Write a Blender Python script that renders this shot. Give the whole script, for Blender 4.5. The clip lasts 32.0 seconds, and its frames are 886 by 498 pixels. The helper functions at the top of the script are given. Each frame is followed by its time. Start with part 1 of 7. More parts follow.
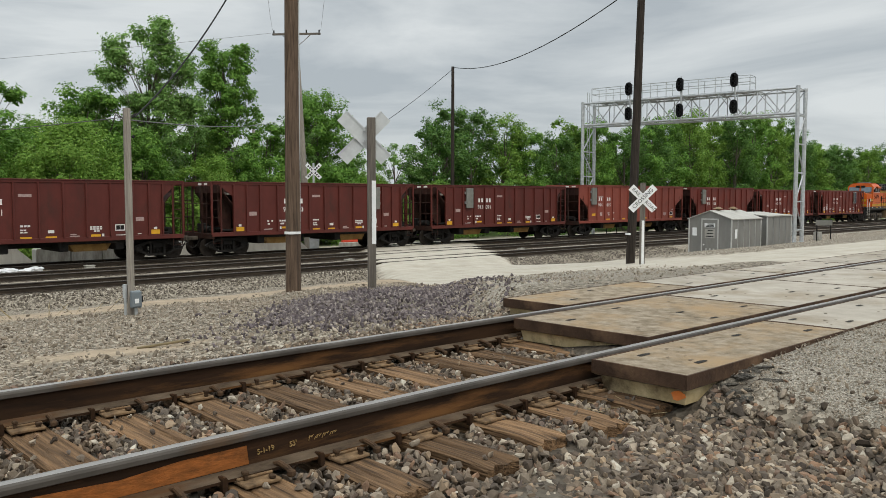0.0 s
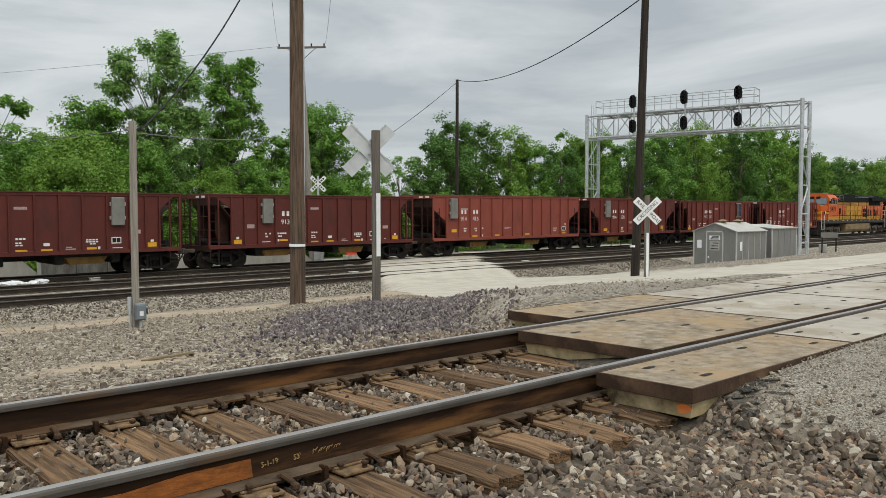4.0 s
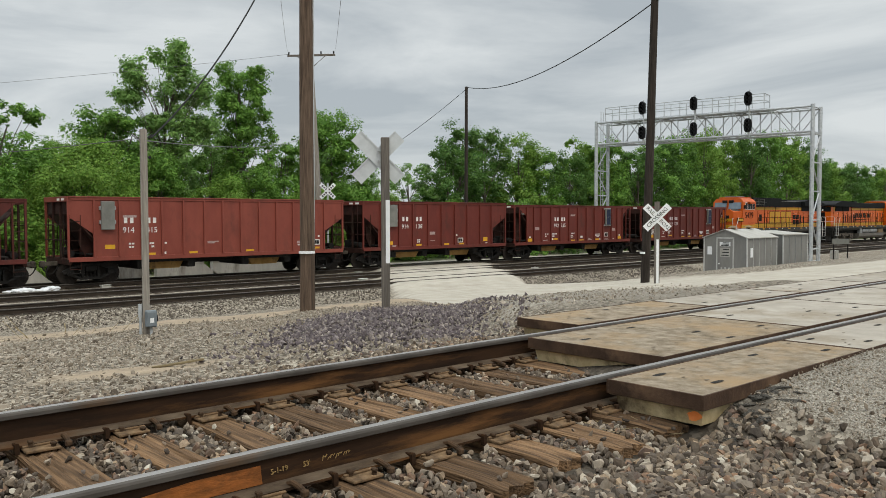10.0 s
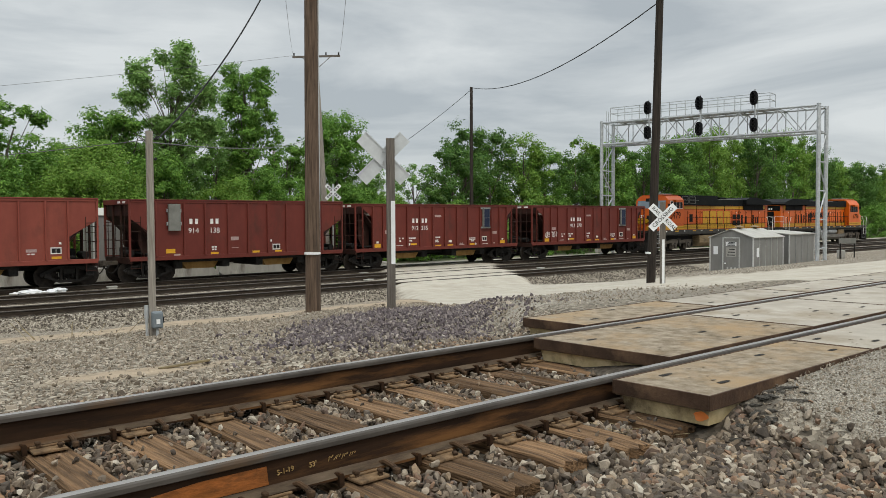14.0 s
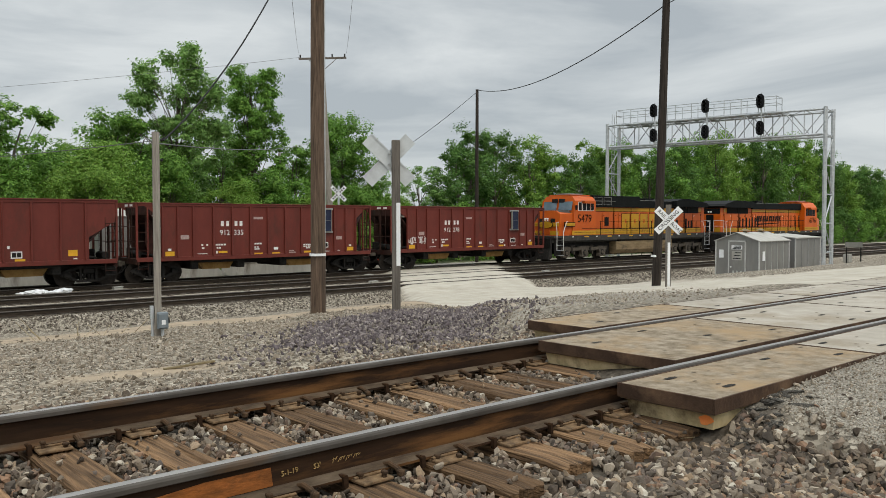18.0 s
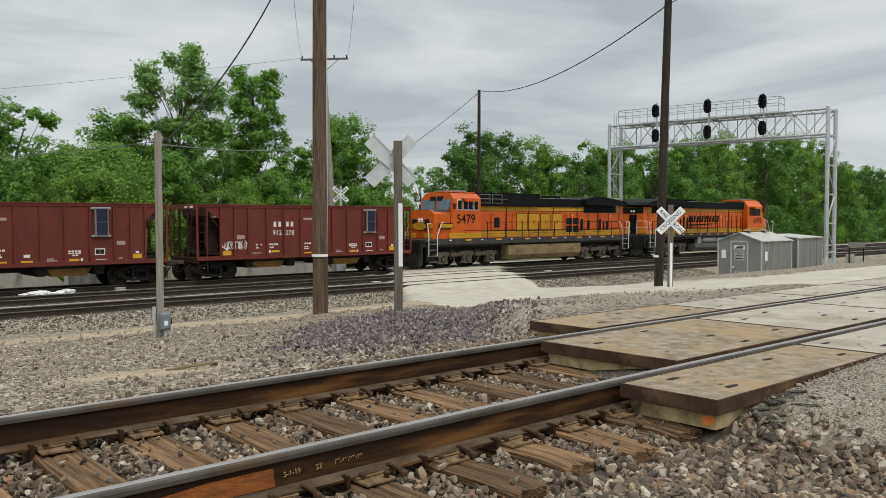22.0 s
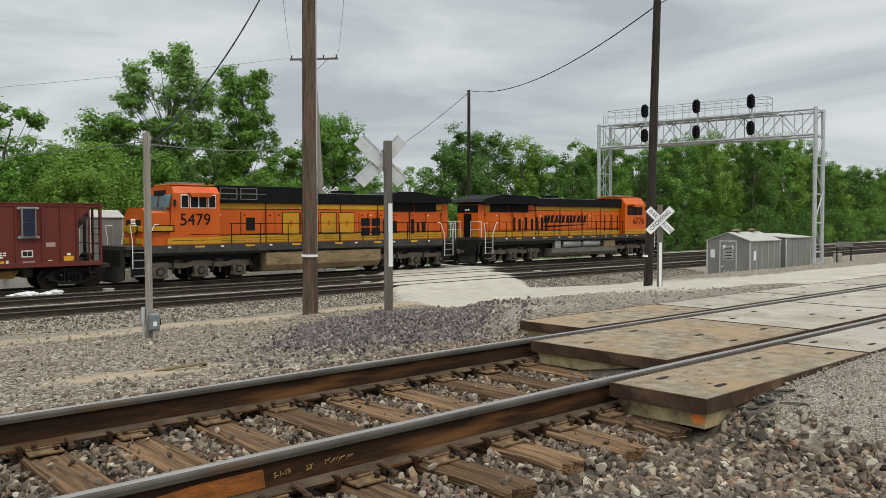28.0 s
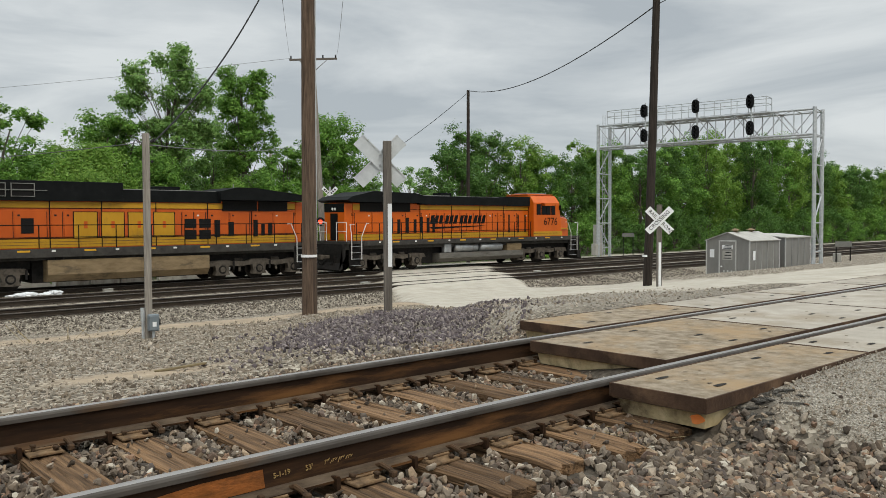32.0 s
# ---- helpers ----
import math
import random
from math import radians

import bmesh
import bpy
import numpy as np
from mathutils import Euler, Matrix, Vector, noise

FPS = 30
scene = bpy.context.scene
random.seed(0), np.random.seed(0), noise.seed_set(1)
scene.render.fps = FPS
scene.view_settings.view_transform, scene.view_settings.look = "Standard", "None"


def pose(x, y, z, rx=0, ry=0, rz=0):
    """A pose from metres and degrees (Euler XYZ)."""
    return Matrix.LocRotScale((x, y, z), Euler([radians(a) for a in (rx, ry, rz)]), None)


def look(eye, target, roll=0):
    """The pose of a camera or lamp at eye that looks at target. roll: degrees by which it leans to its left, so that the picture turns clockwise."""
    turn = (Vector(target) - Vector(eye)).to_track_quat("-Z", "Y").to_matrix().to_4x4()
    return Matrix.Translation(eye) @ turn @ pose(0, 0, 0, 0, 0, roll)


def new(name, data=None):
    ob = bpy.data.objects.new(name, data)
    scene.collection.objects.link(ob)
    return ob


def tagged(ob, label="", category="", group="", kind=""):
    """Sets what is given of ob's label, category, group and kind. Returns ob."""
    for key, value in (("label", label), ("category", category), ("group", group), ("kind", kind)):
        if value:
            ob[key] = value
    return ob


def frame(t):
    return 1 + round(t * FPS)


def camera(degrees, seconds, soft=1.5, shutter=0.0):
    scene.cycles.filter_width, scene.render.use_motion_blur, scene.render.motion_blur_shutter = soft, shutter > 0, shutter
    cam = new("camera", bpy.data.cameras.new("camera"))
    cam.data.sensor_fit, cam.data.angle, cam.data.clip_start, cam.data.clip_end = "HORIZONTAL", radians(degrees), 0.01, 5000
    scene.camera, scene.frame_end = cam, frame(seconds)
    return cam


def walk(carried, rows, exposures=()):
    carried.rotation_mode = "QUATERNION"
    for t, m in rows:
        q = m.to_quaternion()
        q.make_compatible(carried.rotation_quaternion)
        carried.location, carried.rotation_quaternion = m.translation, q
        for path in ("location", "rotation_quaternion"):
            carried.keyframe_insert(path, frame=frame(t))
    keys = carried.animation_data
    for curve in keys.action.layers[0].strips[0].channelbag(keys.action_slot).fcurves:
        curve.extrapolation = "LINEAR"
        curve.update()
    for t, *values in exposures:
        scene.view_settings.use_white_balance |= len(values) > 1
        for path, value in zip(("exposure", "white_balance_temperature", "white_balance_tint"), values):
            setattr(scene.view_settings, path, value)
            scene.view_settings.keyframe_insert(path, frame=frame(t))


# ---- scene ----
# ---- camera and its way: it stands at one place and turns a little ----
EYE = Vector((0.0, 0.0, 1.203))
cam = camera(57.14, 32.0, soft=0.8)


def aim(yaw, pitch, roll):
    a, b = radians(yaw), radians(pitch)
    way = Vector((math.sin(a) * math.cos(b), math.cos(a) * math.cos(b), math.sin(b)))
    return look(EYE, EYE + way * 10, roll)


# seconds, turn to the east of the line across the tracks, tilt, roll, all in degrees
walk(cam, [(t, aim(a, b, c)) for t, a, b, c in (
    (0, 43.34, -3.62, -0.01), (0.5, 43.30, -3.52, -0.04), (1, 43.25, -3.39, -0.04), (1.5, 43.21, -3.24, -0.03),
    (2, 43.18, -3.11, -0.02), (2.5, 43.14, -2.99, -0.05), (3, 43.09, -2.90, -0.06), (3.5, 43.07, -2.81, -0.05),
    (5.5, 42.87, -2.61, 0.01), (6, 42.82, -2.56, 0.01), (6.5, 42.76, -2.50, 0.01), (7, 42.70, -2.44, -0.01),
    (7.5, 42.65, -2.38, -0.04), (8, 42.59, -2.32, -0.08), (8.5, 42.53, -2.27, -0.11), (9, 42.47, -2.25, -0.12),
    (9.5, 42.42, -2.26, -0.13), (10, 42.37, -2.26, -0.14), (10.5, 42.32, -2.27, -0.17), (11, 42.25, -2.28, -0.21),
    (11.5, 42.20, -2.27, -0.24), (12, 42.14, -2.25, -0.27), (12.5, 42.09, -2.25, -0.28), (13, 42.05, -2.25, -0.29),
    (13.5, 42.02, -2.24, -0.30), (14, 41.99, -2.22, -0.31), (14.5, 41.96, -2.20, -0.32), (16.5, 41.78, -2.10, -0.25),
    (17, 41.73, -2.09, -0.17), (17.5, 41.68, -2.08, -0.10), (18, 41.63, -2.07, -0.06), (18.5, 41.59, -2.05, -0.06),
    (19, 41.55, -2.03, -0.05), (19.5, 41.49, -2.01, -0.06), (20, 41.42, -2.01, -0.09), (20.5, 41.35, -2.01, -0.12),
    (21, 41.31, -2.01, -0.13), (21.5, 41.36, -2.01, -0.13), (22, 41.48, -2.03, -0.14), (22.5, 41.61, -2.06, -0.16),
    (23, 41.69, -2.08, -0.13), (23.5, 41.74, -2.08, -0.07), (24, 41.79, -2.06, -0.06), (24.5, 41.86, -2.05, -0.07),
    (25, 41.94, -2.05, -0.08), (25.5, 42.02, -2.06, -0.04), (27.5, 42.16, -2.03, -0.19), (28, 42.18, -2.03, -0.20),
    (28.5, 42.20, -2.03, -0.20), (29, 42.21, -2.02, -0.21), (29.5, 42.21, -2.02, -0.22), (30, 42.22, -2.01, -0.25),
    (30.5, 42.20, -2.01, -0.27), (31, 42.18, -2.01, -0.28), (31.5, 42.19, -2.01, -0.29), (32, 42.22, -2.02, -0.25),
)])

# ---- overcast daylight ----
SUN_EL, SUN_AZ = 52, 200
world = bpy.data.worlds.new("overcast_sky")
scene.world = world
world.use_nodes = True
wn = world.node_tree.nodes
wl = world.node_tree.links
wn.clear()
w_out = wn.new("ShaderNodeOutputWorld")
w_bg = wn.new("ShaderNodeBackground")
w_sky = wn.new("ShaderNodeTexSky")
w_sky.sky_type = "NISHITA"
w_sky.sun_disc = False
w_sky.sun_elevation = radians(SUN_EL)
w_sky.sun_rotation = radians(SUN_AZ)
w_co = wn.new("ShaderNodeTexCoord")
w_map = wn.new("ShaderNodeMapping")
w_map.inputs["Scale"].default_value = (1.0, 1.0, 4.5)
w_n1 = wn.new("ShaderNodeTexNoise")
w_n1.inputs["Scale"].default_value = 2.1
w_n1.inputs["Detail"].default_value = 7
w_n1.inputs["Roughness"].default_value = 0.56
w_n1.inputs["Distortion"].default_value = 0.7
w_ramp = wn.new("ShaderNodeValToRGB")
w_ramp.color_ramp.elements[0].position = 0.37
w_ramp.color_ramp.elements[0].color = (4.6, 5.05, 5.35, 1)
w_ramp.color_ramp.elements[1].position = 0.62
w_ramp.color_ramp.elements[1].color = (7.4, 7.75, 7.8, 1)
w_mix = wn.new("ShaderNodeMix")
w_mix.data_type = "RGBA"
w_mix.inputs["Factor"].default_value = 0.93
w_bg.inputs["Strength"].default_value = 0.096
wl.new(w_co.outputs["Generated"], w_map.inputs["Vector"])
wl.new(w_map.outputs["Vector"], w_n1.inputs["Vector"])
wl.new(w_n1.outputs["Fac"], w_ramp.inputs["Fac"])
wl.new(w_sky.outputs["Color"], w_mix.inputs["A"])
wl.new(w_ramp.outputs["Color"], w_mix.inputs["B"])
# an overcast sky grows brighter towards the zenith
w_sep = wn.new("ShaderNodeSeparateXYZ")
w_zen = wn.new("ShaderNodeMapRange")
w_zen.inputs["From Min"].default_value, w_zen.inputs["From Max"].default_value = 0.26, 0.95
w_zen.inputs["To Min"].default_value, w_zen.inputs["To Max"].default_value = 1.0, 3.1
w_gain = wn.new("ShaderNodeVectorMath")
w_gain.operation = "SCALE"
wl.new(w_co.outputs["Generated"], w_sep.inputs[0])
wl.new(w_sep.outputs["Z"], w_zen.inputs["Value"])
wl.new(w_mix.outputs["Result"], w_gain.inputs[0])
wl.new(w_zen.outputs["Result"], w_gain.inputs["Scale"])
wl.new(w_gain.outputs["Vector"], w_bg.inputs["Color"])
wl.new(w_bg.outputs["Background"], w_out.inputs["Surface"])

sun = new("sun", bpy.data.lights.new("sun", "SUN"))
sun.data.energy = 1.3
sun.data.angle = radians(25)
sun.data.color = (1.0, 0.905, 0.755)
sun.matrix_world = pose(0, 0, 40, 90 - SUN_EL, 0, 180 - SUN_AZ)
scene.view_settings.exposure = 0.0


# ---- materials ----
def grain(name, dark, light, scale=6.0, rough=0.8, metal=0.0, bump=0.3, spots=None, spot_scale=1.2, spot_at=0.6, stretch=(1, 1, 1),
          vary=0.0, fine=40.0, depth=0.01, spec=0.18):
    """A node material: two colours mixed by grain at two scales, worn spots of a third, and a fine relief."""
    m = bpy.data.materials.new(name)
    m.use_nodes = True
    n, l = m.node_tree.nodes, m.node_tree.links
    b = n["Principled BSDF"]
    b.inputs["Roughness"].default_value = rough
    b.inputs["Metallic"].default_value = metal
    b.inputs["Specular IOR Level"].default_value = spec
    co = n.new("ShaderNodeTexCoord")
    mp = n.new("ShaderNodeMapping")
    mp.inputs["Scale"].default_value = stretch
    l.new(co.outputs["Object"], mp.inputs["Vector"])
    info = n.new("ShaderNodeObjectInfo")
    if vary:
        shift = n.new("ShaderNodeVectorMath")
        shift.operation = "SCALE"
        shift.inputs[0].default_value = (37.0, 11.0, 5.0)
        l.new(info.outputs["Random"], shift.inputs["Scale"])
        l.new(shift.outputs["Vector"], mp.inputs["Location"])
    n1 = n.new("ShaderNodeTexNoise")
    n1.inputs["Scale"].default_value = scale
    n1.inputs["Detail"].default_value = 8
    n1.inputs["Roughness"].default_value = 0.65
    l.new(mp.outputs["Vector"], n1.inputs["Vector"])
    ramp = n.new("ShaderNodeValToRGB")
    ramp.color_ramp.elements[0].position, ramp.color_ramp.elements[1].position = 0.33, 0.67
    ramp.color_ramp.elements[0].color, ramp.color_ramp.elements[1].color = (*dark, 1), (*light, 1)
    l.new(n1.outputs["Fac"], ramp.inputs["Fac"])
    colour = ramp.outputs["Color"]
    n2 = n.new("ShaderNodeTexNoise")
    n2.inputs["Scale"].default_value = fine
    n2.inputs["Detail"].default_value = 4
    l.new(mp.outputs["Vector"], n2.inputs["Vector"])
    if spots:
        n3 = n.new("ShaderNodeTexNoise")
        n3.inputs["Scale"].default_value = spot_scale
        n3.inputs["Detail"].default_value = 9
        n3.inputs["Roughness"].default_value = 0.7
        l.new(mp.outputs["Vector"], n3.inputs["Vector"])
        r3 = n.new("ShaderNodeMapRange")
        r3.inputs["From Min"].default_value, r3.inputs["From Max"].default_value = spot_at - 0.06, spot_at + 0.1
        l.new(n3.outputs["Fac"], r3.inputs["Value"])
        mx = n.new("ShaderNodeMix")
        mx.data_type = "RGBA"
        l.new(r3.outputs["Result"], mx.inputs["Factor"])
        l.new(colour, mx.inputs["A"])
        mx.inputs["B"].default_value = (*spots, 1)
        colour = mx.outputs["Result"]
    if vary:
        hs = n.new("ShaderNodeHueSaturation")
        mr = n.new("ShaderNodeMapRange")
        mr.inputs["To Min"].default_value, mr.inputs["To Max"].default_value = 1 - vary, 1 + vary
        l.new(info.outputs["Random"], mr.inputs["Value"])
        l.new(mr.outputs["Result"], hs.inputs["Value"])
        l.new(colour, hs.inputs["Color"])
        colour = hs.outputs["Color"]
    l.new(colour, b.inputs["Base Color"])
    if bump:
        bp = n.new("ShaderNodeBump")
        bp.inputs["Strength"].default_value = bump
        bp.inputs["Distance"].default_value = depth
        l.new(n2.outputs["Fac"], bp.inputs["Height"])
        l.new(bp.outputs["Normal"], b.inputs["Normal"])
    return m


def island(name, colours, rough=0.85, fine=60.0, bump=0.4, depth=0.004, trans=0.0):
    """A material whose colour changes from piece to piece of one joined mesh."""
    m = bpy.data.materials.new(name)
    m.use_nodes = True
    n, l = m.node_tree.nodes, m.node_tree.links
    b = n["Principled BSDF"]
    b.inputs["Roughness"].default_value = rough
    b.inputs["Specular IOR Level"].default_value = 0.15
    g = n.new("ShaderNodeNewGeometry")
    ramp = n.new("ShaderNodeValToRGB")
    e = ramp.color_ramp.elements
    while len(e) < len(colours):
        e.new(0.5)
    for i, c in enumerate(colours):
        e[i].position, e[i].color = i / (len(colours) - 1), (*c, 1)
    l.new(g.outputs["Random Per Island"], ramp.inputs["Fac"])
    co = n.new("ShaderNodeTexCoord")
    n2 = n.new("ShaderNodeTexNoise")
    n2.inputs["Scale"].default_value = fine
    n2.inputs["Detail"].default_value = 5
    l.new(co.outputs["Object"], n2.inputs["Vector"])
    mr = n.new("ShaderNodeMapRange")
    mr.inputs["To Min"].default_value, mr.inputs["To Max"].default_value = 0.65, 1.3
    l.new(n2.outputs["Fac"], mr.inputs["Value"])
    hs = n.new("ShaderNodeHueSaturation")
    l.new(mr.outputs["Result"], hs.inputs["Value"])
    l.new(ramp.outputs["Color"], hs.inputs["Color"])
    l.new(hs.outputs["Color"], b.inputs["Base Color"])
    if bump:
        bp = n.new("ShaderNodeBump")
        bp.inputs["Strength"].default_value = bump
        bp.inputs["Distance"].default_value = depth
        l.new(n2.outputs["Fac"], bp.inputs["Height"])
        l.new(bp.outputs["Normal"], b.inputs["Normal"])
    if trans:
        t = n.new("ShaderNodeBsdfTranslucent")
        l.new(hs.outputs["Color"], t.inputs["Color"])
        mx = n.new("ShaderNodeMixShader")
        mx.inputs["Fac"].default_value = trans
        l.new(b.outputs["BSDF"], mx.inputs[1])
        l.new(t.outputs["BSDF"], mx.inputs[2])
        l.new(mx.outputs["Shader"], n["Material Output"].inputs["Surface"])
    return m


M_TIE = grain("weathered_tie_wood", (0.048, 0.029, 0.016), (0.235, 0.142, 0.075), 2.6, 0.9, 0, 1.0, (0.022, 0.015, 0.010), 1.7, 0.60, (13, 0.55, 13), 0.3, 5, 0.02)
M_TIEMAIN = grain("oily_tie_wood", (0.045, 0.036, 0.027), (0.13, 0.105, 0.078), 3, 0.9, 0, 0.6, stretch=(5, 0.8, 5))
M_RAIL = grain("rusty_rail_steel", (0.0149, 0.0078, 0.0041), (0.0434, 0.0216, 0.0099), 5, 0.75, 0.15, 0.35, (0.150, 0.070, 0.024), 1.6, 0.60, (0.35, 3, 3), 0, 60, 0.002)
M_RAILMAIN = grain("dark_oiled_rail_steel", (0.018, 0.014, 0.011), (0.055, 0.041, 0.029), 5, 0.75, 0.1, 0.3, (0.075, 0.045, 0.025), 1.6, 0.64, (0.35, 3, 3))
M_HEAD = grain("worn_rail_head", (0.225, 0.212, 0.198), (0.285, 0.270, 0.254), 4, 0.40, 0.5, 0.05, (0.19, 0.165, 0.14), 2, 0.68, (0.3, 0.4, 0.4))
M_HEADMAIN = grain("dull_rail_head", (0.085, 0.074, 0.060), (0.15, 0.135, 0.112), 6, 0.5, 0.4, 0.15, (0.08, 0.06, 0.045), 3, 0.6, (0.3, 4, 4))
M_RUSTED = grain("rusted_fittings", (0.030, 0.020, 0.013), (0.105, 0.062, 0.034), 14, 0.85, 0.2, 0.5, (0.2, 0.12, 0.06), 6, 0.6)
M_PLATE = grain("rusted_tie_plate", (0.0810, 0.0520, 0.0300), (0.2767, 0.1820, 0.1000), 12, 0.85, 0.1, 0.5, (0.10, 0.055, 0.025), 5, 0.6)
M_CONC = grain("stained_concrete", (0.3640, 0.2752, 0.1403), (0.6240, 0.5120, 0.3050), 5, 0.9, 0, 0.8, (0.1200, 0.0880, 0.0520), 2.3, 0.54, vary=0.08, fine=45, depth=0.004)
M_ROAD = grain("pale_crushed_stone", (0.36, 0.345, 0.31), (0.56, 0.54, 0.49), 1.1, 0.95, 0, 0.7, (0.33, 0.30, 0.255), 0.45, 0.58, fine=30, depth=0.02)
M_GROUND = bpy.data.materials.new("gravel_ground")


def ground_material():
    m = M_GROUND
    m.use_nodes = True
    n, l = m.node_tree.nodes, m.node_tree.links
    b = n["Principled BSDF"]
    b.inputs["Roughness"].default_value = 0.95
    b.inputs["Specular IOR Level"].default_value = 0.12
    co = n.new("ShaderNodeTexCoord")
    sep = n.new("ShaderNodeSeparateXYZ")
    l.new(co.outputs["Object"], sep.inputs[0])

    def ramp(source, stops):
        r = n.new("ShaderNodeValToRGB")
        e = r.color_ramp.elements
        while len(e) < len(stops):
            e.new(0.5)
        for i, (p, c) in enumerate(stops):
            e[i].position, e[i].color = p, (*c, 1)
        l.new(source, r.inputs["Fac"])
        return r.outputs["Color"]

    def mixed(f, a, c):
        x = n.new("ShaderNodeMix")
        x.data_type = "RGBA"
        l.new(f, x.inputs["Factor"])
        l.new(a, x.inputs["A"])
        l.new(c, x.inputs["B"])
        return x.outputs["Result"]

    def noise_tex(scale, detail=8, rough=0.65):
        x = n.new("ShaderNodeTexNoise")
        x.inputs["Scale"].default_value, x.inputs["Detail"].default_value, x.inputs["Roughness"].default_value = scale, detail, rough
        l.new(co.outputs["Object"], x.inputs["Vector"])
        return x.outputs["Fac"]

    vor = n.new("ShaderNodeTexVoronoi")
    vor.inputs["Scale"].default_value = 24
    l.new(co.outputs["Object"], vor.inputs["Vector"])
    bw = n.new("ShaderNodeSeparateColor")
    l.new(vor.outputs["Color"], bw.inputs[0])
    stones = ramp(bw.outputs[0], [(0, (0.060, 0.050, 0.038)), (0.35, (0.145, 0.124, 0.096)), (0.7, (0.245, 0.213, 0.165)), (1, (0.40, 0.356, 0.285))])
    dirt = ramp(noise_tex(3.0), [(0.3, (0.24, 0.190, 0.132)), (0.7, (0.40, 0.325, 0.235))])
    att = n.new("ShaderNodeAttribute")
    att.attribute_name = "dirt"
    patch = noise_tex(0.55)
    add = n.new("ShaderNodeMath")
    add.operation = "ADD"
    l.new(patch, add.inputs[0])
    l.new(att.outputs["Fac"], add.inputs[1])
    mr = n.new("ShaderNodeMapRange")
    mr.inputs["From Min"].default_value, mr.inputs["From Max"].default_value = 0.62, 0.80
    l.new(add.outputs[0], mr.inputs["Value"])
    col = mixed(mr.outputs["Result"], stones, dirt)
    grass = ramp(noise_tex(5), [(0.3, (0.035, 0.065, 0.018)), (0.7, (0.10, 0.15, 0.045))])
    att2 = n.new("ShaderNodeAttribute")
    att2.attribute_name = "green"
    col = mixed(att2.outputs["Fac"], col, grass)
    pale = ramp(noise_tex(1.3), [(0.3, (0.33, 0.30, 0.245)), (0.7, (0.47, 0.435, 0.365))])
    att3 = n.new("ShaderNodeAttribute")
    att3.attribute_name = "pale"
    soft = n.new("ShaderNodeMath")
    soft.operation = "MULTIPLY_ADD"
    soft.inputs[1].default_value, soft.inputs[2].default_value = 0.7, -0.35
    l.new(noise_tex(2.2), soft.inputs[0])
    add3 = n.new("ShaderNodeMath")
    add3.operation = "ADD"
    l.new(soft.outputs[0], add3.inputs[0])
    l.new(att3.outputs["Fac"], add3.inputs[1])
    mr3 = n.new("ShaderNodeMapRange")
    mr3.inputs["From Min"].default_value, mr3.inputs["From Max"].default_value = 0.35, 0.65
    l.new(add3.outputs[0], mr3.inputs["Value"])
    col = mixed(mr3.outputs["Result"], col, pale)
    for key, stops, sc in (("dark", [(0.3, (0.022, 0.018, 0.014)), (0.7, (0.075, 0.062, 0.048))], 14), ("fine", [(0.36, (0.045, 0.040, 0.033)), (0.5, (0.19, 0.171, 0.139)), (0.64, (0.44, 0.402, 0.334))], 70)):
        a4 = n.new("ShaderNodeAttribute")
        a4.attribute_name = key
        col = mixed(a4.outputs["Fac"], col, ramp(noise_tex(sc, 5, 0.8), stops))
    l.new(col, b.inputs["Base Color"])
    bp = n.new("ShaderNodeBump")
    bp.inputs["Strength"].default_value, bp.inputs["Distance"].default_value = 0.8, 0.018
    l.new(vor.outputs["Distance"], bp.inputs["Height"])
    l.new(bp.outputs["Normal"], b.inputs["Normal"])


ground_material()


# ---- mesh helpers ----
def mesh_of(name, bm, material, smooth=False):
    me = bpy.data.meshes.new(name)
    bm.to_mesh(me)
    bm.free()
    for m in material if isinstance(material, (list, tuple)) else [material]:
        me.materials.append(m)
    if smooth:
        me.polygons.foreach_set("use_smooth", [True] * len(me.polygons))
    return me


def thing(name, label, category, at=None, group="", kind=""):
    ob = new(name)
    ob.empty_display_size = 0.2
    if at is not None:
        ob.matrix_world = at
    return tagged(ob, label, category, group, kind)


def part(name, bm, material, parent, label="", smooth=False):
    """ONE mesh object under a thing or under a part, in its parent's space."""
    me = bm if isinstance(bm, bpy.types.Mesh) else mesh_of(name, bm, material, smooth)
    ob = new(name, me)
    ob.parent = parent
    return tagged(ob, label) if label else ob


def solo(name, bm, material, label, category, at=None, group="", kind="", smooth=False):
    """A thing of one single mesh."""
    ob = new(name, mesh_of(name, bm, material, smooth))
    if at is not None:
        ob.matrix_world = at
    return tagged(ob, label, category, group, kind)


def box(bm, x0, x1, y0, y1, z0, z1, bevel=0.0, mi=0, m=None):
    made = bmesh.ops.create_cube(bm, size=1)
    bmesh.ops.transform(bm, verts=made["verts"], matrix=Matrix.LocRotScale(((x0 + x1) / 2, (y0 + y1) / 2, (z0 + z1) / 2), None, (abs(x1 - x0), abs(y1 - y0), abs(z1 - z0))))
    if bevel:
        edges = list({e for v in made["verts"] for e in v.link_edges})
        r = bmesh.ops.bevel(bm, geom=edges, offset=bevel, segments=1, affect="EDGES", profile=0.5)
        verts = list({v for f in r["faces"] for v in f.verts} | {v for v in made["verts"] if v.is_valid})
    else:
        verts = made["verts"]
    if mi or m is not None:
        for f in {f for v in verts for f in v.link_faces}:
            f.material_index = mi
    if m is not None:
        bmesh.ops.transform(bm, verts=verts, matrix=m)
    return verts


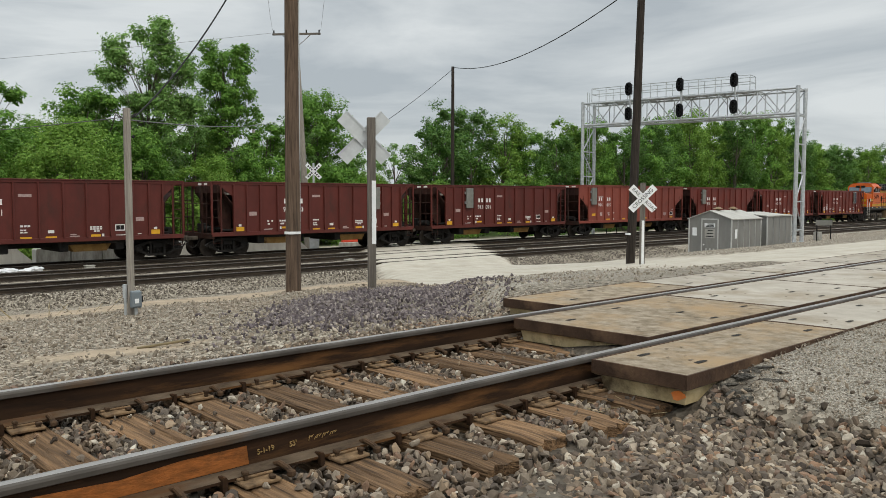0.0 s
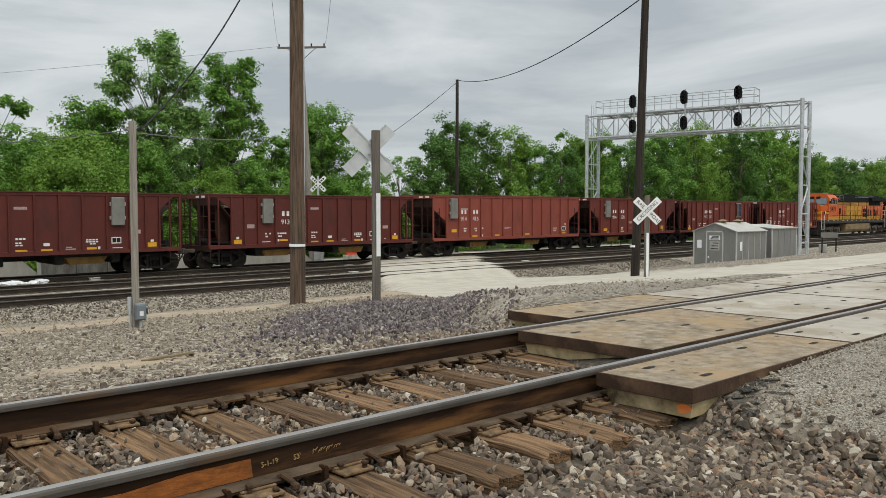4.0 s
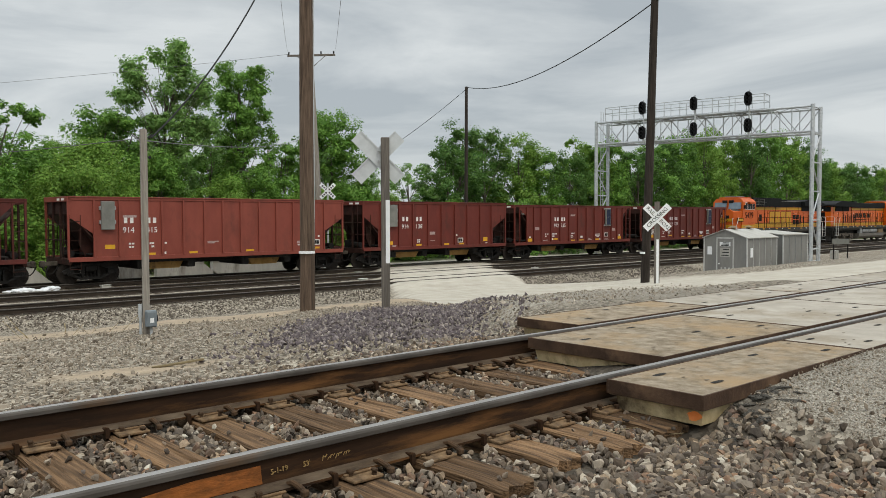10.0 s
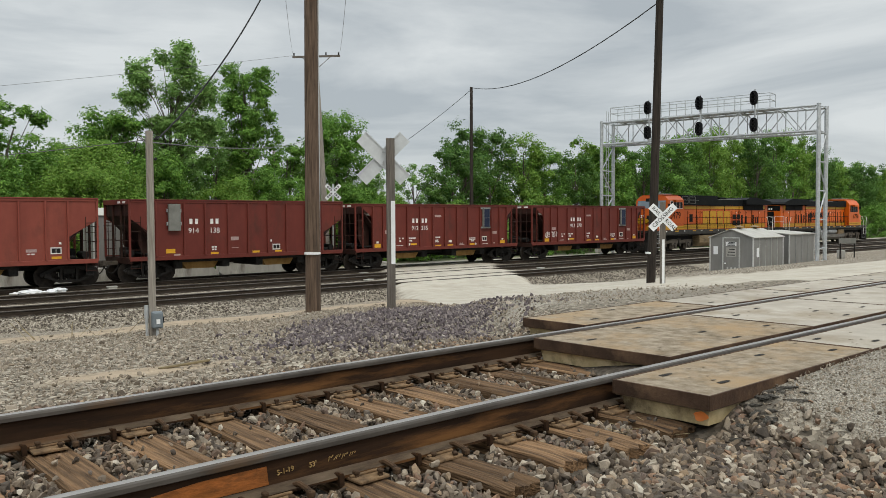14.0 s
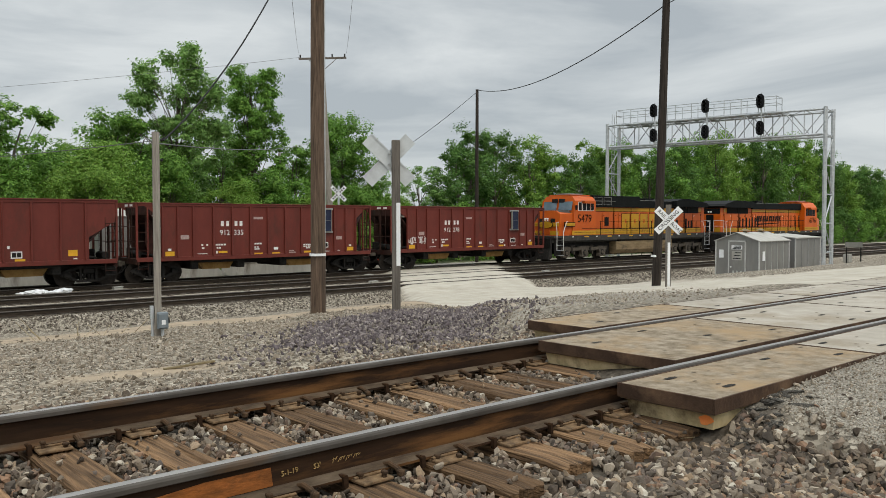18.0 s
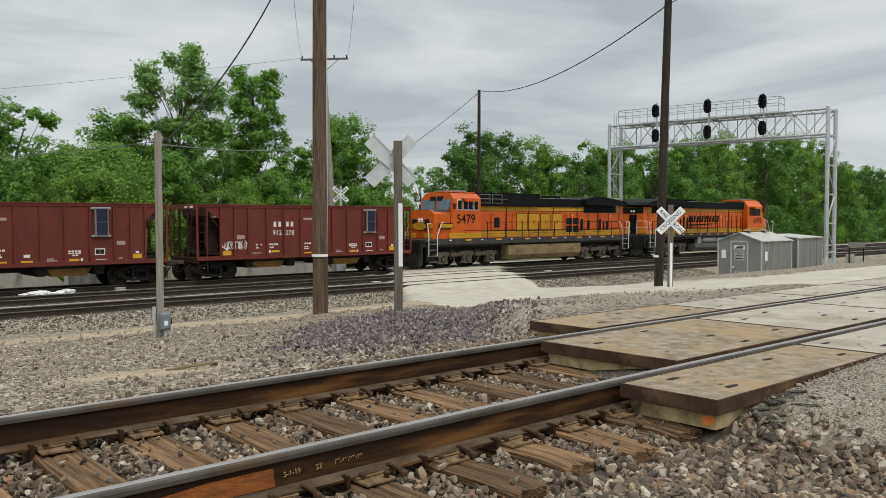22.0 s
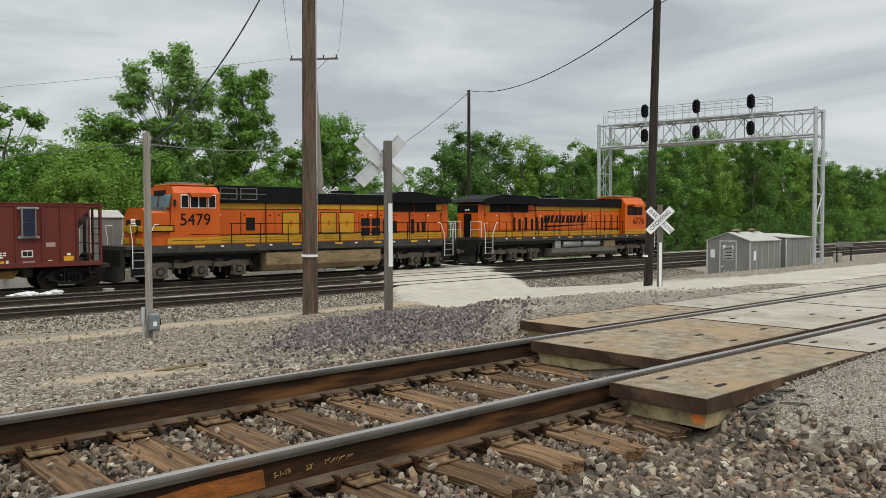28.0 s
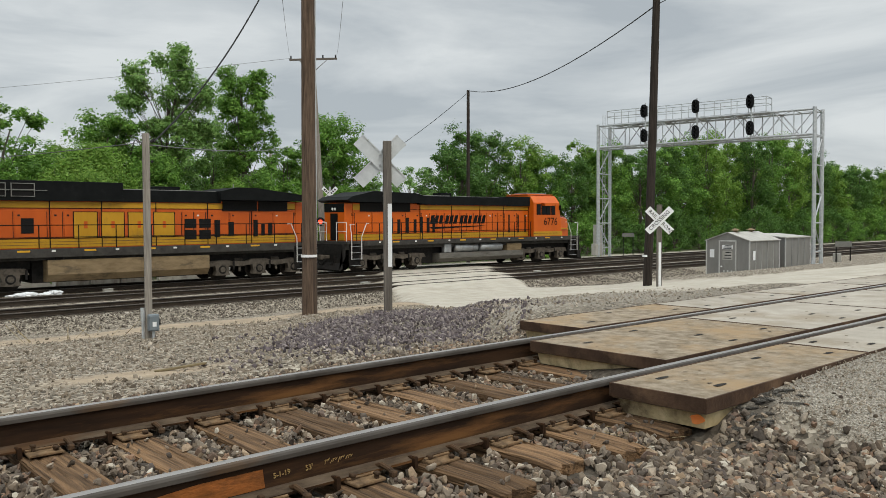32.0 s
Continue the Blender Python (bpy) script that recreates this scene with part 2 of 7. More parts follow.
def bar(bm, a, b, r, seg=8, r2=None, mi=0, ends=True):
    """A round bar from a to b."""
    a, b = Vector(a), Vector(b)
    d = b - a
    m = Matrix.Translation((a + b) / 2) @ d.to_track_quat("Z", "Y").to_matrix().to_4x4()
    made = bmesh.ops.create_cone(bm, cap_ends=ends, segments=seg, radius1=r, radius2=r if r2 is None else r2, depth=d.length, matrix=m)
    if mi:
        for f in {f for v in made["verts"] for f in v.link_faces}:
            f.material_index = mi
    return made["verts"]


def beam(bm, a, b, w, h, mi=0):
    """A square bar from a to b, w wide and h high."""
    a, b = Vector(a), Vector(b)
    d = b - a
    m = Matrix.Translation((a + b) / 2) @ d.to_track_quat("X", "Z").to_matrix().to_4x4()
    return box(bm, -d.length / 2, d.length / 2, -w / 2, w / 2, -h / 2, h / 2, 0, mi, m)


def sweep(bm, outline, x0, x1, mi=None):
    """An outline of (y, z) pushed along x."""
    a = [bm.verts.new((x0, y, z)) for y, z in outline]
    b = [bm.verts.new((x1, y, z)) for y, z in outline]
    k = len(outline)
    for i in range(k):
        f = bm.faces.new((a[i], a[(i + 1) % k], b[(i + 1) % k], b[i]))
        if mi:
            f.material_index = mi[i]
    bm.faces.new(a[::-1])
    bm.faces.new(b)
    return a + b


def slab(bm, outline, y0, y1):
    """An outline of (x, z) pushed along y."""
    a = [bm.verts.new((x, y0, z)) for x, z in outline]
    b = [bm.verts.new((x, y1, z)) for x, z in outline]
    k = len(outline)
    for i in range(k):
        bm.faces.new((a[i], a[(i + 1) % k], b[(i + 1) % k], b[i]))
    bm.faces.new(a[::-1])
    bm.faces.new(b)
    bmesh.ops.recalc_face_normals(bm, faces=list({f for v in a + b for f in v.link_faces}))
    return a + b


def tube(bm, pts, r, seg=6):
    """One bent round bar through points."""
    pts = [Vector(p) for p in pts]
    rings = []
    for i, p in enumerate(pts):
        d = (pts[min(i + 1, len(pts) - 1)] - pts[max(i - 1, 0)]).normalized()
        u = d.orthogonal().normalized() if i == 0 else (u - d * u.dot(d)).normalized()
        w = d.cross(u)
        rings.append([bm.verts.new(p + (u * math.cos(2 * math.pi * k / seg) + w * math.sin(2 * math.pi * k / seg)) * r) for k in range(seg)])
    for a, b in zip(rings, rings[1:]):
        for k in range(seg):
            bm.faces.new((a[k], a[(k + 1) % seg], b[(k + 1) % seg], b[k]))
    bm.faces.new(rings[0][::-1])
    bm.faces.new(rings[-1])


def rope(bm, a, b, sag, r, steps=16):
    """A hanging wire from a to b."""
    a, b = Vector(a), Vector(b)
    tube(bm, [a.lerp(b, i / steps) - Vector((0, 0, 4 * sag * (i / steps) * (1 - i / steps))) for i in range(steps + 1)], r)


# ---- the ground: one sheet to the horizon ----
NEAR_RAIL, FAR_RAIL = 3.105, 4.61
TIE_GAP = 0.4698
MAIN_Z = -1.73           # top of the main lines' rails
TRAIN_Y, TRACK2_Y, TRACK3_Y = 38.5, 33.9, 29.5
PROFILE = ((-400, -0.9), (-30, -0.6), (-6, -0.42), (0, -0.25), (1.6, -0.16), (2.3, -0.07), (5.4, -0.07), (6.2, -0.22), (8, -0.33), (12, -0.56), (14, -0.72), (18, -1.12),
           (22, -1.85), (24, -2.2), (25.6, -2.2), (27.7, -1.945), (40.6, -1.945), (42, -2.25), (50, -2.3), (700, -2.0), (1500, -2.0))


def road_edges(y):
    """West and east edge of the pale road at y."""
    west = 6.4 + (y - 5.6) * 0.72 if y < 24 else 19.6 + (y - 24) * 0.7
    east = 60 if y < 8 else (60 - (y - 8) * 5.6 if y < 14 else 26.4 + (y - 14) * 0.1 if y < 24 else 27.4 + (y - 24) * 0.8)
    return west, east


def on_road(x, y):
    if y < 2.9 or y > 44:
        return 0.0
    w, e = road_edges(y)
    f = min(x - w, e - x)
    return max(0.0, min(1.0, 0.5 + f / 1.2))


ROAD_PROFILE = ((-10, 0.0), (2, 0.12), (6, 0.17), (9, -0.12), (14, -0.88), (18, -1.25), (22, -1.62), (25, -1.84), (27, -1.76), (41, -1.76), (44, -2.1), (60, -2.25))


GRAVEL = ((4.0, -0.10), (4.2, -0.075), (4.42, 0.05), (4.6, 0.105), (4.9, 0.135), (5.8, 0.16), (6.5, 0.178), (30, 0.182))


def along(table, y):
    for (a, p), (b, q) in zip(table, table[1:]):
        if y <= b:
            f = (y - a) / (b - a)
            return p + (q - p) * f
    return table[-1][1]


def ground_z(x, y, rough=True):
    z = along(PROFILE, y)
    r = on_road(x, y)
    if r:
        z += (along(ROAD_PROFILE, y) - z) * r * r * (3 - 2 * r)
    if y < 2.7 and x > 4.0:                      # gravel made up to the edge of the panels
        g = max(0.0, min(1.0, (y - 0.1) / 1.3))
        top = along(GRAVEL, x) - 0.07 * max(0.0, 2.36 - y)
        z = z + (top - z) * g * g * (3 - 2 * g)
    # the low heap of dark stone beside the road
    z += 0.20 * math.exp(-1.3 * heap_at(x, y) ** 2)
    if rough and not 2.4 < y < 5.3 and abs(y) < 90:
        calm = 0.3 if r or 27.6 < y < 40.8 else 1.0
        z += 0.05 * noise.noise((x * 0.6, y * 0.6, 1.0)) * calm + 0.02 * noise.noise((x * 2.5, y * 2.5, 4.0)) * (0.4 if r else 1.0)
    return z


def sand_way(x):
    """The line of a bare sandy path beyond the poles."""
    return 14.3 + 0.13 * (x - 3.6)


def tar_at(x, y):
    """Broken black crust under the corner of the near panel, fading along its edge."""
    f = math.exp(-((x - 4.42) / 0.36) ** 2 - ((y - 2.25) / 0.11) ** 2) + 0.6 * math.exp(-((x - 5.2) / 0.7) ** 2 - ((y - 2.33) / 0.06) ** 2)
    return max(0.0, min(1.0, f * (1.5 + 0.9 * noise.noise((x * 6, y * 6, 3.0))) - 0.15))


def heap_at(x, y):
    """0 in the middle of the dark stone heap, 1 at its foot; it lies aslant to the tracks."""
    u, v = (x - 7.2 + y - 9.0) * 0.7071, (y - 9.0 - (x - 7.2)) * 0.7071
    return math.hypot(u / 3.1, v / 1.45)


def build_ground():
    def steps(spans):
        out = []
        for a, b, d in spans:
            k = max(1, round((b - a) / d))
            out += [a + (b - a) * i / k for i in range(k)]
        return out + [spans[-1][1]]
    xs = steps(((-1500, -100, 350), (-100, -10, 15), (-10, 0, 0.8), (0, 14, 0.16), (14, 32, 0.45), (32, 70, 1.5), (70, 200, 13), (200, 1500, 325)))
    ys = steps(((-400, -20, 95), (-20, 0, 2.5), (0, 9, 0.16), (9, 16, 0.3), (16, 28, 0.5), (28, 41, 0.43), (41, 46, 1.2), (46, 100, 6), (100, 1500, 280)))
    verts = [(x, y, ground_z(x, y)) for y in ys for x in xs]
    k = len(xs)
    faces = [(j * k + i, j * k + i + 1, (j + 1) * k + i + 1, (j + 1) * k + i) for j in range(len(ys) - 1) for i in range(k - 1)]
    me = bpy.data.meshes.new("ground")
    me.from_pydata(verts, [], faces)
    me.materials.append(M_GROUND)
    me.polygons.foreach_set("use_smooth", [True] * len(me.polygons))
    layers = {"dirt": [], "green": [], "pale": [], "dark": [], "fine": []}
    for x, y, z in verts:
        d = 0.0
        d += 0.50 * math.exp(-(((x - 3.1) / 1.7) ** 2 + ((y - 8.0) / 0.55) ** 2))     # sandy patch behind the near track
        d += 0.46 * math.exp(-((y - sand_way(x)) / 1.35) ** 2) * (1 if x < 14 else 0)                     # bare path before the main lines
        d -= 0.3 if 2.2 < y < 5.6 or 26 < y < 41 else 0
        layers["dirt"].append(d - (0.17 if 5.6 < y < 14 else 0.0))
        layers["green"].append(max(0.0, min(1.0, (y - 49) / 3)) if abs(x) < 400 else 1.0)
        p = on_road(x, y)
        if 41.5 < y < 49:
            p = max(p, 0.8)
        if 27.8 < y < 40.4 and min(abs(y - yt) for yt in (TRAIN_Y, TRACK2_Y, TRACK3_Y)) > 1.05:
            p = max(p, 0.46)                     # pale ballast between the main lines
        hf = math.exp(-heap_at(x, y) ** 4)
        if 2.3 < y < 5.6 and x < 6.1:
            p = 0.0
        elif 5.4 < y < 6.6 and 6.1 <= x < 13:    # grey gravel behind the panels
            p *= 0.35
        p *= 1 - 0.95 * hf
        dk = 0.0
        # shade in the gaps between ballast stones, put into the ground's colour
        if 2.35 < y < 6.1:
            dk = 0.85 if y < 5.5 else 0.6
        elif 0.4 < y <= 2.35 and x < 4.4:
            dk = 0.8 * max(0.0, min(1.0, (y - 0.4) / 0.5, (4.4 - x) / 0.4, (x + 9.0) / 6.0))
        dk = max(dk, 0.55 * hf)
        # main line beds darker: oil, and the shade under a train painted in
        for yt in (TRAIN_Y, TRACK2_Y, TRACK3_Y):
            dk = max(dk, min(1.0, max(0.0, (0.95 - abs(y - yt)) / 0.3)) * 0.6)
        layers["dark"].append(dk * (1 - min(1.0, p * 1.6)))
        fn = 0.0
        if y < 2.5 and x > 3.9:
            tar = tar_at(x, y)
            fn = max(0.0, min(1.0, (x - 4.35 + 0.25 * noise.noise((x * 3, y * 3, 0.0))) / 0.3)) * (1 - max(0.0, min(1.0, tar)))
            dk = max(dk, min(1.0, max(0.0, tar) * 1.2))
            layers["dark"][-1] = dk
        edge = 0.35 * noise.noise((x * 0.9, y * 0.9, 8.0))
        fn = max(fn, 0.95 * math.exp(-max(0.0, ((x - 9.4) / 2.4) ** 2 + ((y - 8.4) / 3.0) ** 2 + edge) ** 3) * (0.0 if y < 5.6 else 1.0))
        layers["fine"].append(fn)
        layers["pale"].append(p)
    for key, values in layers.items():
        me.attributes.new(key, "FLOAT", "POINT").data.foreach_set("value", values)
    return tagged(new("ground", me), "uneven ground of grey gravel, pale stone road and sand", "ground", kind="structure")


build_ground()

# ---- tracks ----
RAIL_OUT = [(-0.075, 0.0), (0.075, 0.0), (0.075, 0.012), (0.014, 0.032), (0.010, 0.135), (0.036, 0.147), (0.037, 0.166), (0.033, 0.176), (0.023, 0.182),
            (0.010, 0.184), (-0.010, 0.184), (-0.023, 0.182), (-0.033, 0.176), (-0.037, 0.166), (-0.036, 0.147), (-0.010, 0.135), (-0.014, 0.032), (-0.075, 0.012)]
RAIL_MI = [0, 0, 3, 0, 0, 2, 2, 1, 1, 1, 1, 2, 2, 2, 0, 0, 3, 0]


M_HEADSIDE = grain("dull_rail_head_side", (0.056, 0.049, 0.042), (0.105, 0.094, 0.082), 5, 0.6, 0.3, 0.15, (0.10, 0.060, 0.032), 2, 0.66, (0.5, 0.9, 0.9))
M_FOOT = grain("dusty_rail_foot", (0.0432, 0.0294, 0.0190), (0.1368, 0.1015, 0.0680), 7, 0.85, 0.1, 0.3, (0.0864, 0.0420, 0.0170), 2, 0.6, (0.6, 2, 2))


def rail_mesh(x0, x1, head, side):
    bm = bmesh.new()
    sweep(bm, RAIL_OUT, x0, x1, RAIL_MI)
    bmesh.ops.recalc_face_normals(bm, faces=bm.faces)
    return mesh_of("rail", bm, [side, head, M_HEADSIDE, M_FOOT if side == M_RAIL else side])


def tie_mesh(rng):
    """A split and weathered tie: its top is a fine sheet with long cracks, sunken and frayed towards the ends."""
    bm = bmesh.new()
    nx, ny = 16, 44
    cracks = [(rng.uniform(-0.09, 0.09), rng.uniform(-1.2, 1.0), rng.uniform(0.3, 1.3), rng.uniform(0.005, 0.022)) for _ in range(9)]
    seed = rng.uniform(0, 90)
    rows = []
    for j in range(ny + 1):
        y = -1.29 + 2.58 * j / ny
        row = []
        for i in range(nx + 1):
            x = -0.114 + 0.228 * i / nx
            wander = 0.006 * noise.noise((seed, y * 3, 0.0))
            z = 0.005 * noise.noise((x * 30 + seed, y * 1.8, 0.0)) - 0.003
            for cx, cy, ln, deep in cracks:
                if cy < y < cy + ln:
                    z -= deep * max(0.0, 1 - abs(x + wander - cx) / 0.011) * min(1.0, (y - cy) * 8, (cy + ln - y) * 8)
            end = max(0.0, abs(y) - 1.05) / 0.24
            z -= 0.020 * end * end * (0.5 + noise.noise((x * 22 + seed, 5.0, y)))
            if i in (0, nx):
                z -= 0.010 + 0.010 * noise.noise((seed, y * 4, i))
            ragged = 0.05 * noise.noise((x * 25 + seed, 2.0, 0.0)) if j in (0, ny) else 0.0
            row.append(bm.verts.new((x + 0.005 * noise.noise((y * 2.5, seed, i / nx)), y + ragged, z)))
        rows.append(row)
    for a, b in zip(rows, rows[1:]):
        for i in range(nx):
            bm.faces.new((a[i], a[i + 1], b[i + 1], b[i]))
    rim = [r[0] for r in rows] + rows[-1][1:] + [r[-1] for r in rows[::-1][1:]] + rows[0][::-1][1:-1]
    low = [bm.verts.new((v.co.x, v.co.y, -0.18)) for v in rim]
    for k in range(len(rim)):
        q = (k + 1) % len(rim)
        bm.faces.new((rim[k], rim[q], low[q], low[k]))
    bmesh.ops.recalc_face_normals(bm, faces=bm.faces)
    return mesh_of("tie", bm, M_TIE)


def main_track(y, label):
    tr = thing("railway_track", label, "railway track", pose(0, y, MAIN_Z - 0.183 - 0.02), "main line tracks", "structure")
    me = rail_mesh(-160, 420, M_HEADMAIN, M_RAILMAIN)
    for s in (-0.7525, 0.7525):
        ob = part("rail", me, None, tr)
        ob.location = (0, s, 0.02)
    bm = bmesh.new()
    for i in range(-60, 320):
        box(bm, i * 0.5 - 0.11, i * 0.5 + 0.11, -1.12, 1.12, -0.18, 0.0)
    tagged(part("ties", bm, M_TIEMAIN, tr), kind="stuff")
    return tr


for y_, l_ in ((TRAIN_Y, "main line track under the train, rusty rails on wooden ties"), (TRACK2_Y, "empty middle main line track on grey ballast"),
               (TRACK3_Y, "empty main line track beside the gravel bank")):
    main_track(y_, l_)

near_track = thing("siding_track", "rusty heavy rails on split wooden ties in crushed stone", "railway track", pose(0, (NEAR_RAIL + FAR_RAIL) / 2, 0), "", "structure")
me_ = rail_mesh(-14, 60, M_HEAD, M_RAIL)
for s in (-0.7525, 0.7525):
    ob = part("rail", me_, None, near_track)
    ob.location = (0, s, 0.017)
tie_rng = random.Random(4)
ties_ = [tie_mesh(tie_rng) for _ in range(6)]
for i in range(-18, 9):
    ob = part("tie", ties_[i % 6], None, near_track)
    ob.matrix_local = pose(1.218 + 0.06 + i * TIE_GAP, (-0.05 if i < 7 else 0.15) + tie_rng.uniform(-0.06, 0.06), tie_rng.uniform(-0.006, 0.004), 0, 0, tie_rng.uniform(-1.2, 1.2))
# ---- the train ----
def paint(name, dark, light, dirt, at=0.6, rough=0.55):
    return grain(name, dark, light, 1.3, rough, 0, 0.12, dirt, 0.8, at, (1, 1, 0.45), 0.0, 25, 0.004, 0.3)


M_RED1 = paint("maroon_car_paint", (0.0720, 0.0144, 0.0103), (0.1008, 0.0203, 0.0144), (0.0540, 0.0171, 0.0117))
M_RED2 = paint("oxide_red_car_paint", (0.1008, 0.0180, 0.0121), (0.1368, 0.0261, 0.0171), (0.0702, 0.0198, 0.0126))
M_RED3 = paint("faded_salmon_car_paint", (0.1800, 0.0405, 0.0270), (0.2295, 0.0558, 0.0369), (0.1350, 0.0378, 0.0252))
M_GRIME = grain("grimy_maroon_end_steel", (0.020, 0.010, 0.008), (0.052, 0.018, 0.013), 3, 0.8, 0, 0.3, (0.03, 0.022, 0.016), 1.5, 0.55)
M_BLACK = grain("grimy_black_steel", (0.008, 0.0075, 0.007), (0.022, 0.020, 0.018), 5, 0.8, 0.0, 0.3, (0.036, 0.031, 0.025), 2, 0.62)
M_TRUCK = grain("dusty_cast_steel", (0.045, 0.038, 0.030), (0.135, 0.115, 0.092), 4, 0.8, 0.1, 0.3, (0.05, 0.042, 0.034), 2, 0.6)
M_WHEEL = grain("wheel_steel", (0.012, 0.010, 0.009), (0.040, 0.033, 0.027), 6, 0.6, 0.4, 0.2)
M_WHITE = grain("worn_white_paint", (0.55, 0.54, 0.52), (0.72, 0.71, 0.69), 3, 0.6, 0, 0.1, (0.36, 0.22, 0.19), 1.6, 0.68)
M_YELLOW = grain("reflective_yellow", (0.52, 0.27, 0.02), (0.66, 0.36, 0.03), 3, 0.5, 0, 0.1)
M_GATE = grain("rusty_ochre_chute", (0.20, 0.11, 0.035), (0.36, 0.22, 0.075), 2, 0.8, 0, 0.2, (0.10, 0.06, 0.03), 2, 0.6)
M_GREYBOX = grain("grey_panel_paint", (0.14, 0.14, 0.125), (0.20, 0.20, 0.18), 2, 0.6, 0, 0.1)
M_SOLAR = grain("dark_blue_solar_cells", (0.012, 0.016, 0.035), (0.022, 0.028, 0.055), 2, 0.25, 0, 0)
M_ALU = grain("dull_aluminium", (0.30, 0.31, 0.31), (0.42, 0.43, 0.43), 4, 0.45, 0.6, 0.1)
M_ORANGE = paint("orange_engine_paint", (0.4324, 0.0736, 0.0064), (0.5152, 0.0966, 0.0083), (0.2760, 0.0552, 0.0092), 0.66, 0.42)
M_ORANGE2 = paint("bright_orange_engine_paint", (0.5152, 0.0920, 0.0046), (0.5980, 0.1150, 0.0064), (0.3864, 0.0736, 0.0092), 0.7, 0.36)
M_ENGYEL = paint("yellow_engine_stripe", (0.4232, 0.2162, 0.0092), (0.5060, 0.2668, 0.0129), (0.2208, 0.1150, 0.0138), 0.62, 0.45)
M_ENGBLK = grain("black_engine_paint", (0.005, 0.006, 0.006), (0.010, 0.011, 0.011), 2, 0.6, 0, 0.1, (0.018, 0.018, 0.017), 1, 0.64, spec=0.07)
M_ROOFGREY = grain("faded_roof_grey", (0.12, 0.12, 0.11), (0.2, 0.2, 0.185), 2, 0.6, 0, 0.1)
M_SILL = grain("dusty_grey_frame", (0.030, 0.028, 0.025), (0.060, 0.056, 0.049), 3, 0.7, 0, 0.2)
M_TANK = grain("dusty_tan_tank", (0.16, 0.115, 0.062), (0.26, 0.19, 0.11), 1.4, 0.75, 0, 0.15, (0.10, 0.078, 0.05), 1.1, 0.56, (1, 1, 3))
M_GREYTANK = grain("dusty_grey_tank", (0.105, 0.098, 0.085), (0.175, 0.165, 0.145), 1.6, 0.6, 0.2, 0.15, (0.08, 0.072, 0.06), 1.1, 0.58, (1, 1, 3))
M_GLASS = grain("engine_window_glass", (0.006, 0.007, 0.008), (0.010, 0.011, 0.012), 1, 0.30, 0, 0, spec=0.10)
# windshield: the reflected sky is partly painted in as a blue base colour
M_SHIELD = grain("sky_blue_windshield_glass", (0.10, 0.14, 0.17), (0.15, 0.19, 0.23), 1, 0.05, 0, 0, spec=0.8)
M_GRILLE = grain("black_grille", (0.004, 0.004, 0.004), (0.012, 0.011, 0.010), 30, 0.8, 0, 0.4)
M_LAMP = bpy.data.materials.new("lit_lens")
M_LAMP.use_nodes = True
M_LAMP.node_tree.nodes["Principled BSDF"].inputs["Base Color"].default_value = (0.9, 0.9, 0.85, 1)
M_LAMP.node_tree.nodes["Principled BSDF"].inputs["Roughness"].default_value = 0.2


def words(body, size, material, parent, m, name="lettering", label="", align="LEFT"):
    """Writing as a thin mesh, under a thing or part."""
    cu = bpy.data.curves.new(name, "FONT")
    cu.body, cu.size, cu.extrude, cu.align_x, cu.align_y = body, size, 0.003, align, "CENTER"
    cu.resolution_u = 3
    tmp = new("tmp", cu)
    dg = bpy.context.evaluated_depsgraph_get()
    me = bpy.data.meshes.new_from_object(tmp.evaluated_get(dg))
    bpy.data.objects.remove(tmp)
    me.materials.clear()
    me.materials.append(material)
    ob = part(name, me, None, parent, label)
    ob.matrix_local = m
    return ob


def side_m(x, y, z, far=False):
    """Pose of writing on a wall that faces -y, or +y."""
    return pose(x, y, z, 90, 0, 180 if far else 0)


def lathe(bm, profile, axis_y0, seg=24):
    """A turned solid round the y axis: profile of (y, r)."""
    rings = []
    for y, r in profile:
        rings.append([bm.verts.new((r * math.cos(2 * math.pi * i / seg), y + axis_y0, r * math.sin(2 * math.pi * i / seg))) for i in range(seg)])
    for a, b in zip(rings, rings[1:]):
        for i in range(seg):
            bm.faces.new((a[i], a[(i + 1) % seg], b[(i + 1) % seg], b[i]))
    bm.faces.new(rings[0][::-1])
    bm.faces.new(rings[-1])


def wheelset_mesh(r, cap=0.09):
    bm = bmesh.new()
    for s in (-1, 1):
        prof = [(0.045, r + 0.028), (0.03, r + 0.03), (0.02, r + 0.01), (-0.09, r), (-0.095, r - 0.06), (-0.05, r - 0.075), (-0.03, 0.16), (-0.10, 0.14), (-0.10, 0.06)]
        lathe(bm, [(-y * -s, q) for y, q in prof], s * 0.72)
        bar(bm, (0, s * 0.72, 0), (0, s * 1.06, 0), cap, 12)
        for k in range(3):
            a = k * 2.094
            bar(bm, (0.05 * math.cos(a), s * 1.06, 0.05 * math.sin(a)), (0.05 * math.cos(a), s * 1.075, 0.05 * math.sin(a)), 0.014, 6)
    bar(bm, (0, -0.72, 0), (0, 0.72, 0), 0.085, 12)
    bmesh.ops.recalc_face_normals(bm, faces=bm.faces)
    return mesh_of("wheelset", bm, M_WHEEL)


R_CAR, R_ENG = 0.457, 0.53
ME_WHEELS, ME_ENGWHEELS = wheelset_mesh(R_CAR), wheelset_mesh(R_ENG, 0.13)
MOVING, ROLLING = [], []


